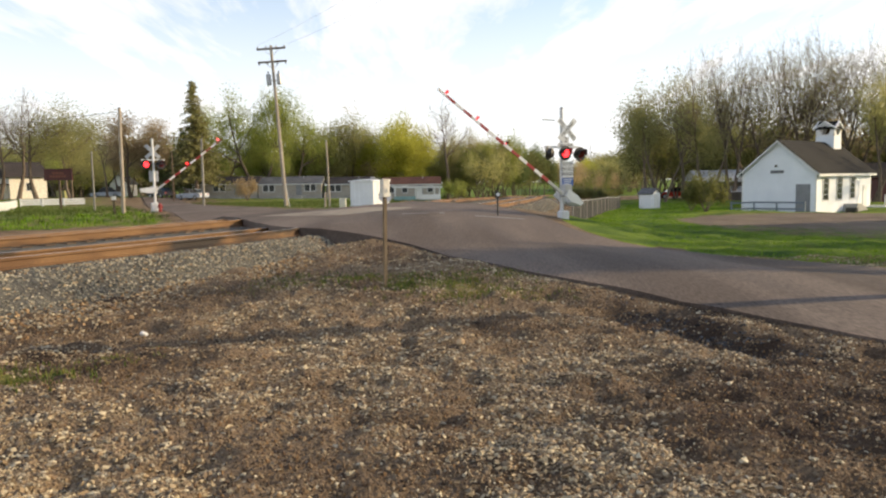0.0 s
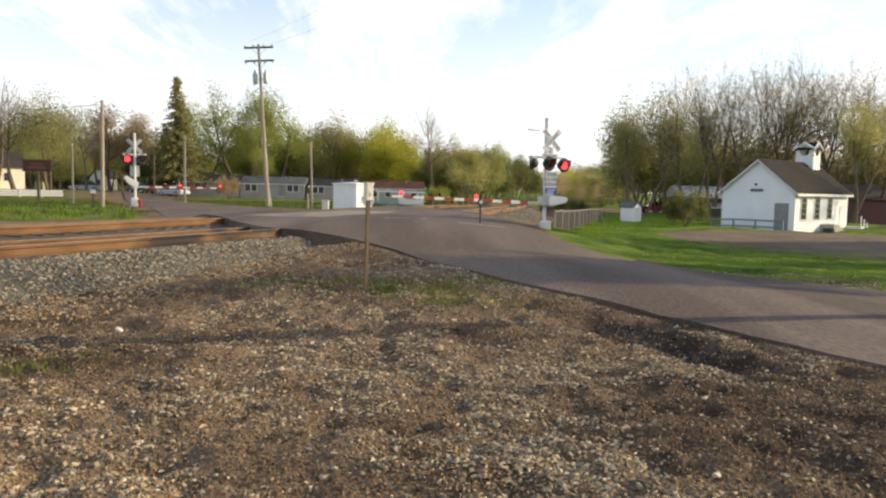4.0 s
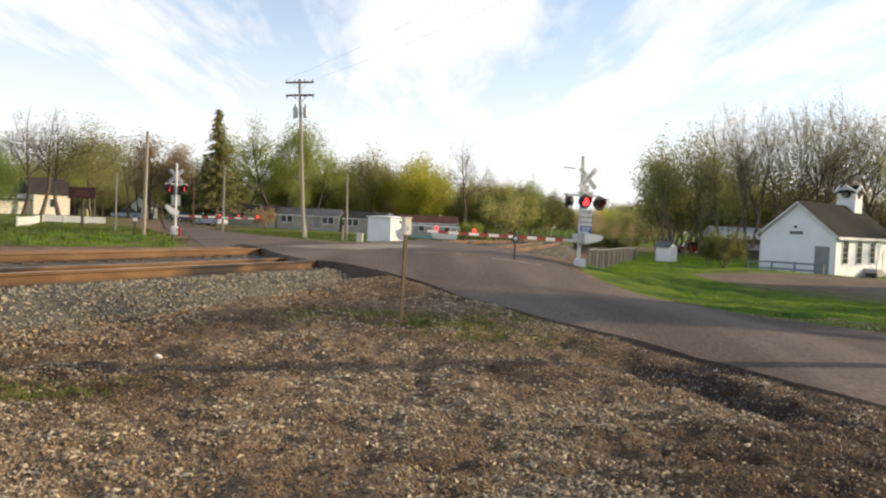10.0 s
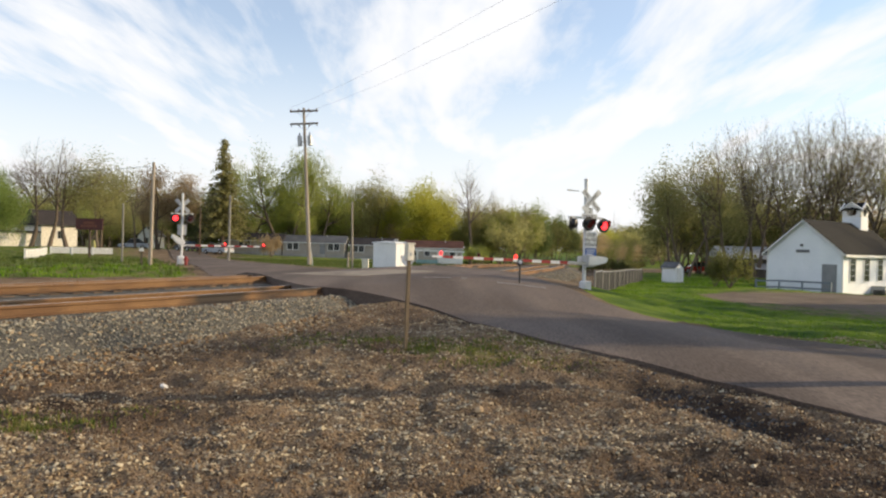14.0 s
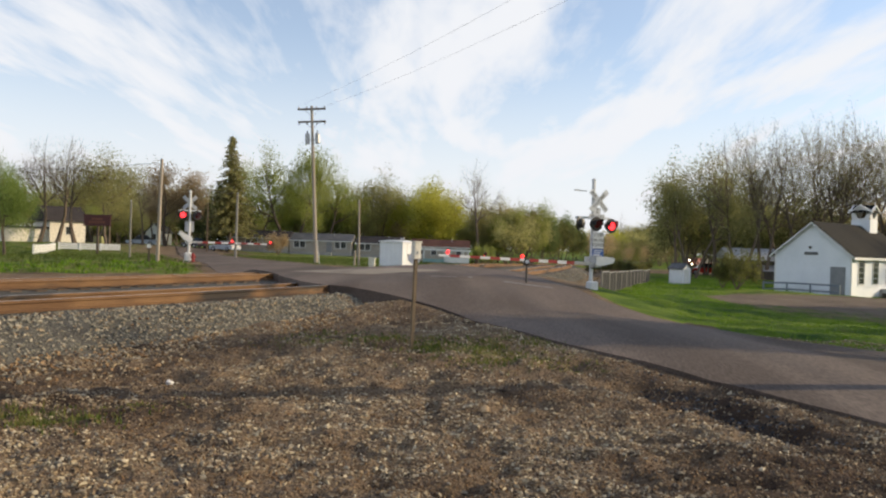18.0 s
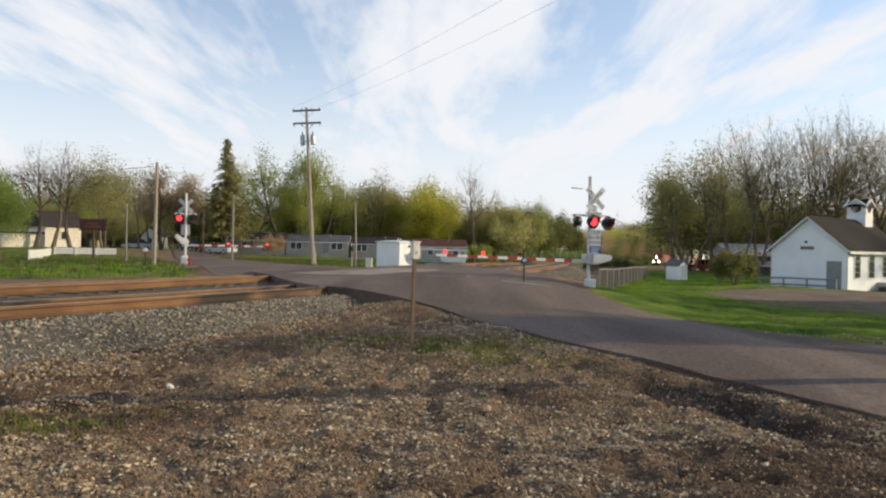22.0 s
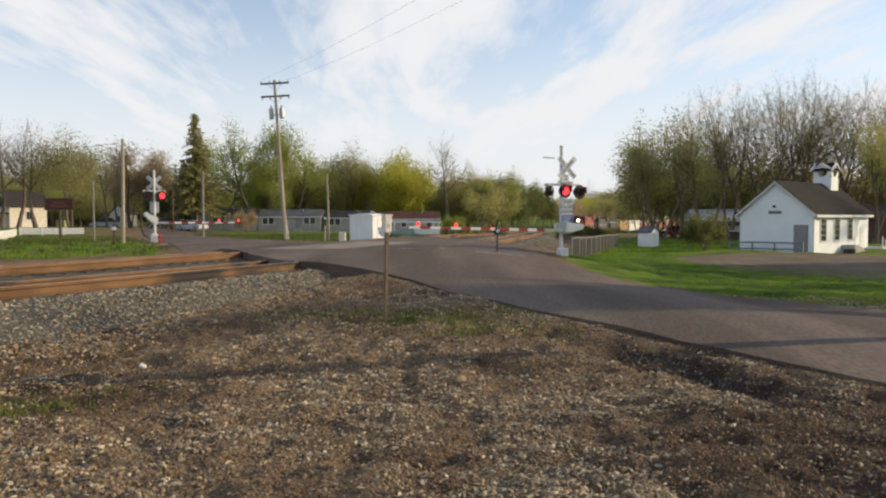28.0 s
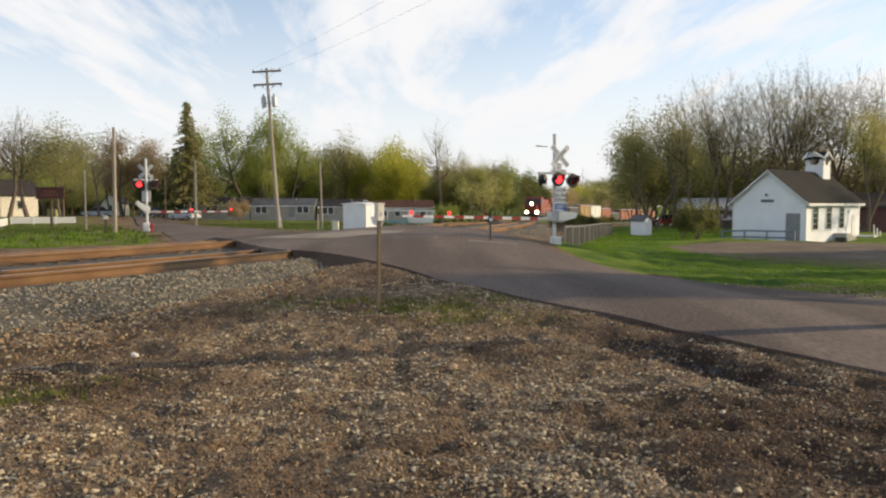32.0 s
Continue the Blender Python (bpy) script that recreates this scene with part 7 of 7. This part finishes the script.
    tree("shrub_brown", at(478, 100), 100, 3.0, wide=0.6, label="dry yellowish shrub before the mobile homes")
    tree("shrub_green", at(840, 88), 88, 2.4, wide=0.7, label="fresh green shrub by the bare tree")
    for px, d, h in ((760, 62, 0.4), (800, 60, 0.4), (850, 58, 0.6), (890, 56, 0.6)):
        tree("shrub_brown", at(px, d), d, h, wide=1.8, label="low dry brush along the tracks", group="trackside brush")
    # unseen trees added on the sunny side to shade lawn, road, ballast and schoolhouse
    for kind, x, y, h in (("bare", 46, 30, 12), ("bare", 46.5, 58.6, 12), ("bare", 44, 51, 10)):
        tree(kind, x, y, h)
    # crowns squeezed narrow to throw streaks; the last is added only to shade the ballast
    for x, y, h, wide in ((36, 22.4, 13.5, 0.14), (36, 24.8, 12, 0.25), (36, 30.4, 13.5, 0.3), (38, 34, 14.5, 0.35), (15.4, 15.8, 7.7, 0.55)):
        tree("green_round", x, y, h, wide=wide)


build_trees()

# ---- the train ----
def truck_parts(o, x, axles=2):
    fr = part("truck", Geo().box(x - 1.4, x + 1.4, -1.05, -0.9, 0.4, 0.75, bevel=0.05).box(x - 1.4, x + 1.4, 0.9, 1.05, 0.4, 0.75, bevel=0.05).box(x - 0.25, x + 0.25, -1.0, 1.0, 0.45, 0.8), M["loco_black"], o)
    for k in range(axles):
        ax = x - 0.9 + 1.8 * k / (axles - 1)
        part("wheelset", Geo().tube((ax, -0.82, 0.46), (ax, -0.68, 0.46), 0.46, n=14).tube((ax, 0.68, 0.46), (ax, 0.82, 0.46), 0.46, n=14).tube((ax, -0.68, 0.46), (ax, 0.68, 0.46), 0.08, n=8), M["rail_rust"], fr)


def locomotive(paint, label, lit):
    """Faces +x; its rails lie at z = 0."""
    o = thing("locomotive", Matrix.Identity(4), label, "locomotive", "train")
    part("underframe", Geo().box(-9.8, 9.9, -1.45, 1.45, 1.05, 1.5, bevel=0.05), M["loco_black"], o)
    part("fuel_tank", Geo().box(-3, 3, -1.3, 1.3, 0.4, 1.05, bevel=0.12), M["loco_black"], o)
    part("hood", Geo().box(-9.2, 5.2, -0.95, 0.95, 1.5, 4.2, bevel=0.12), M[paint], o)
    part("radiator", Geo().box(-9.3, -6.2, -1.4, 1.4, 3.4, 4.5, bevel=0.15), M[paint], o)
    cab = part("cab", Geo().prism([(5.2, 1.5), (7.6, 1.5), (7.6, 3.3), (7.25, 4.45), (6.9, 4.62), (5.2, 4.62)], -1.52, 1.52), M[paint], o)
    for y in (-0.75, 0.75):
        part("windscreen", Geo().add([(7.60, y - 0.55, 3.42), (7.60, y + 0.55, 3.42), (7.34, y + 0.55, 4.25), (7.34, y - 0.55, 4.25)], [(0, 1, 2, 3)]), M["pane"], cab, m=pose(0.012, 0, 0))
        part("side_window", Geo().box(5.6, 6.9, (1.53 if y > 0 else -1.55), (1.55 if y > 0 else -1.53), 3.3, 4.1), M["pane"], cab)
    part("nose", Geo().prism([(7.6, 1.5), (9.0, 1.5), (9.15, 2.4), (8.8, 3.05), (7.6, 3.3)], -0.95, 0.95), M[paint], o)
    part("pilot", Geo().box(9.85, 10.05, -1.45, 1.45, 0.25, 1.5, bevel=0.04), M["loco_black"], o)
    part("coupler", Geo().box(10.05, 10.5, -0.15, 0.15, 0.75, 1.05), M["loco_black"], o)
    part("exhaust_stack", Geo().box(-1.5, -0.7, -0.3, 0.3, 4.2, 4.55), M["loco_black"], o)
    part("fan_housing", Geo().lathe([(0.6, 4.5), (0.62, 4.62), (0.5, 4.66)], 14), M["loco_black"], o, m=pose(-7.8, 0, 0))
    for y in (-1.42, 1.42):
        rl = part("handrail", Geo().tube((-9.0, y, 2.45), (5.0, y, 2.45), 0.025, n=5), M["cream"], o)
        for k in range(8):
            part("stanchion", Geo().tube((-9.0 + 2 * k, y, 1.5), (-9.0 + 2 * k, y, 2.45), 0.02, n=5), M["cream"], rl)
    glass = M["headlight"] if lit else M["pane"]
    for x, y, z, r in ((9.16, -0.95, 1.75, 0.27), (9.16, 0.95, 1.75, 0.27), (9.0, 0.0, 3.35, 0.27)):
        h = part("lamp_housing", Geo().lathe([(r + 0.1, -0.5), (r + 0.1, 0.0), (r, 0.02)], 14), M["loco_black"], o, m=pose(x, y, z, 0, 90, 0))
        part("headlight", Geo().lathe([(r, 0.02), (r, 0.05), (r * 0.6, 0.08)], 14), glass, h, "glowing headlight" if lit else "unlit headlight")
    part("headlight_bracket", Geo().box(7.6, 8.9, -0.25, 0.25, 2.9, 3.5, bevel=0.05), M[paint], o)
    truck_parts(o, -6.6, 3)
    truck_parts(o, 6.6, 3)
    return o


def freight_car(paint, label, height, doors=True, roof="roof_metal", ribs=9):
    o = thing("box_car", Matrix.Identity(4), label, "freight car", "train")
    part("underframe", Geo().box(-8.0, 8.0, -1.3, 1.3, 0.85, 1.15), M["loco_black"], o)
    part("body", Geo().box(-7.8, 7.8, -1.48, 1.48, 1.15, height, bevel=0.06), M[paint], o)
    part("roof", Geo().prism([(-1.52, height), (1.52, height), (1.3, height + 0.12), (0, height + 0.2), (-1.3, height + 0.12)], -7.85, 7.85, pose(0, 0, 0, 0, 0, 90)), M[roof], o)
    for k in range(ribs):
        x = -7.2 + 14.4 * k / (ribs - 1)
        if doors and abs(x) < 1.6:
            continue
        for y in (-1.53, 1.48):
            part("rib", Geo().box(x - 0.06, x + 0.06, y, y + 0.05, 1.2, height - 0.05), M[paint], o)
    if doors:
        for y in (-1.56, 1.48):
            d = part("door", Geo().box(-1.5, 1.5, y, y + 0.08, 1.25, height - 0.15), M[paint], o)
            part("door_rod", Geo().tube((0.4, y if y < 0 else y + 0.08, 1.3), (0.4, y if y < 0 else y + 0.08, height - 0.2), 0.03, n=5), M["galv"], d)
    part("ladder", Geo().box(7.8, 7.86, -1.4, -0.95, 1.2, height - 0.1), M["galv"], o)
    part("coupler", Geo().box(8.0, 8.55, -0.15, 0.15, 0.75, 1.05).box(-8.55, -8.0, -0.15, 0.15, 0.75, 1.05), M["loco_black"], o)
    truck_parts(o, -5.9)
    truck_parts(o, 5.9)
    return o


train = [(locomotive("loco_red", "orange-red diesel locomotive with three bright headlights", True), 0.0),
         (locomotive("loco_black", "sooty dark diesel locomotive behind the first", False), 21.2)]
for k_, (paint_, label_, h_, doors_) in enumerate((("loco_black", "low black car in the train", 3.4, False), ("car_tan", "ochre box car in the train", 4.4, True), ("car_white", "white box car in the train", 4.6, True), ("car_rust", "rust-red hopper car in the train", 4.2, False),
                                                   ("loco_black", "low black car in the train", 3.0, False), ("car_rust", "rust-red box car in the train", 4.4, True), ("car_rust", "rust-red box car in the train", 4.4, True), ("car_tan", "ochre box car in the train", 4.4, True), ("car_rust", "rust-red box car in the train", 4.4, True))):
    train.append((freight_car(paint_, label_, h_, doors_), 40.3 + 17.2 * k_))


def on_track(s):
    """The place and bearing s metres along the near track."""
    k = min(max(s / 0.5, 0), len(TRACK) - 2.001)
    i = int(k)
    return TRACK[i].lerp(TRACK[i + 1], k - i)


FRONT_END = next(k for k, p in enumerate(TRACK) if p.y > 134) * 0.5   # where the leading headlights are at the end
SPEED = 13.5


# ---- what moves ----
def flashing(first, second, start, period, share, upright=False):
    """Two lamps whose turning stands in for blinking: the first faces the road for a share of each period, then the
    second.
    """
    for (unit, m), mine in ((first, True), (second, False)):
        rows = []
        for k in range(int((0 - start) / period) - 2, int((32 - start) / period) + 2):
            for t, lit in ((start + k * period, mine), (start + (k + share) * period, not mine)):
                a, b = (0, 165) if not lit else (165, 0)
                for dt, w in ((-0.034, 0.0), (0.0, 0.5), (0.034, 1.0)):
                    rows.append((t + dt, a + (b - a) * w))
        rows = [r for r in rows if 0.0 < r[0] < 32.0]
        rows = [(0.0, rows[0][1])] + rows + [(32.0, rows[-1][1])]
        walk(unit, [(t, m @ (pose(0, 0, 0, 0, 0, w) if upright else pose(0, 0, 0, 0, w, 0))) for t, w in rows])


def motions():
    flashing(near_lamps[0], near_lamps[1], 0.86, 1.231, 0.51)
    flashing(far_lamps[1], far_lamps[0], 0.33, 1.3795, 0.52)
    flashing(near_arm_lamps[1], near_arm_lamps[2], 0.86, 1.231, 0.51, True)
    flashing(far_arm_lamps[1], far_arm_lamps[2], 0.33, 1.3795, 0.52, True)
    pivot = pose(-0.25, -0.38, 1.09)
    walk(near_arm, [(t, pivot @ pose(0, 0, 0, 0, a, 0)) for t, a in ((0, 35.5), (0.5, 30.0), (1.0, 24.0), (1.5, 17.5), (2.0, 11.5), (2.5, 7.0), (3.0, 4.0), (3.6, 2.2), (4.4, 1.6), (32, 1.6))])
    pivot = pose(0, -0.38, 1.14)
    walk(far_arm, [(t, pivot @ pose(0, 0, 0, 0, a, 0)) for t, a in ((0, 38.0), (0.5, 31.5), (1.0, 24.5), (1.5, 18.0), (2.0, 12.0), (2.5, 6.0), (3.0, 1.8), (3.5, 0.2), (4.4, 0.0), (32, 0.0))])
    for ob, behind in train:
        rows = []
        for k in range(33):
            s = FRONT_END + SPEED * (32 - k) + 9.2 + behind
            a, b = on_track(s - 6.3), on_track(s + 6.3)
            c = (a + b) / 2
            rows.append((float(k), pose(c.x, c.y, RAIL_TOP + fall(c.y) - 0.03, 0, 0, math.degrees(math.atan2(a.y - b.y, a.x - b.x)))))
        walk(ob, rows)


motions()
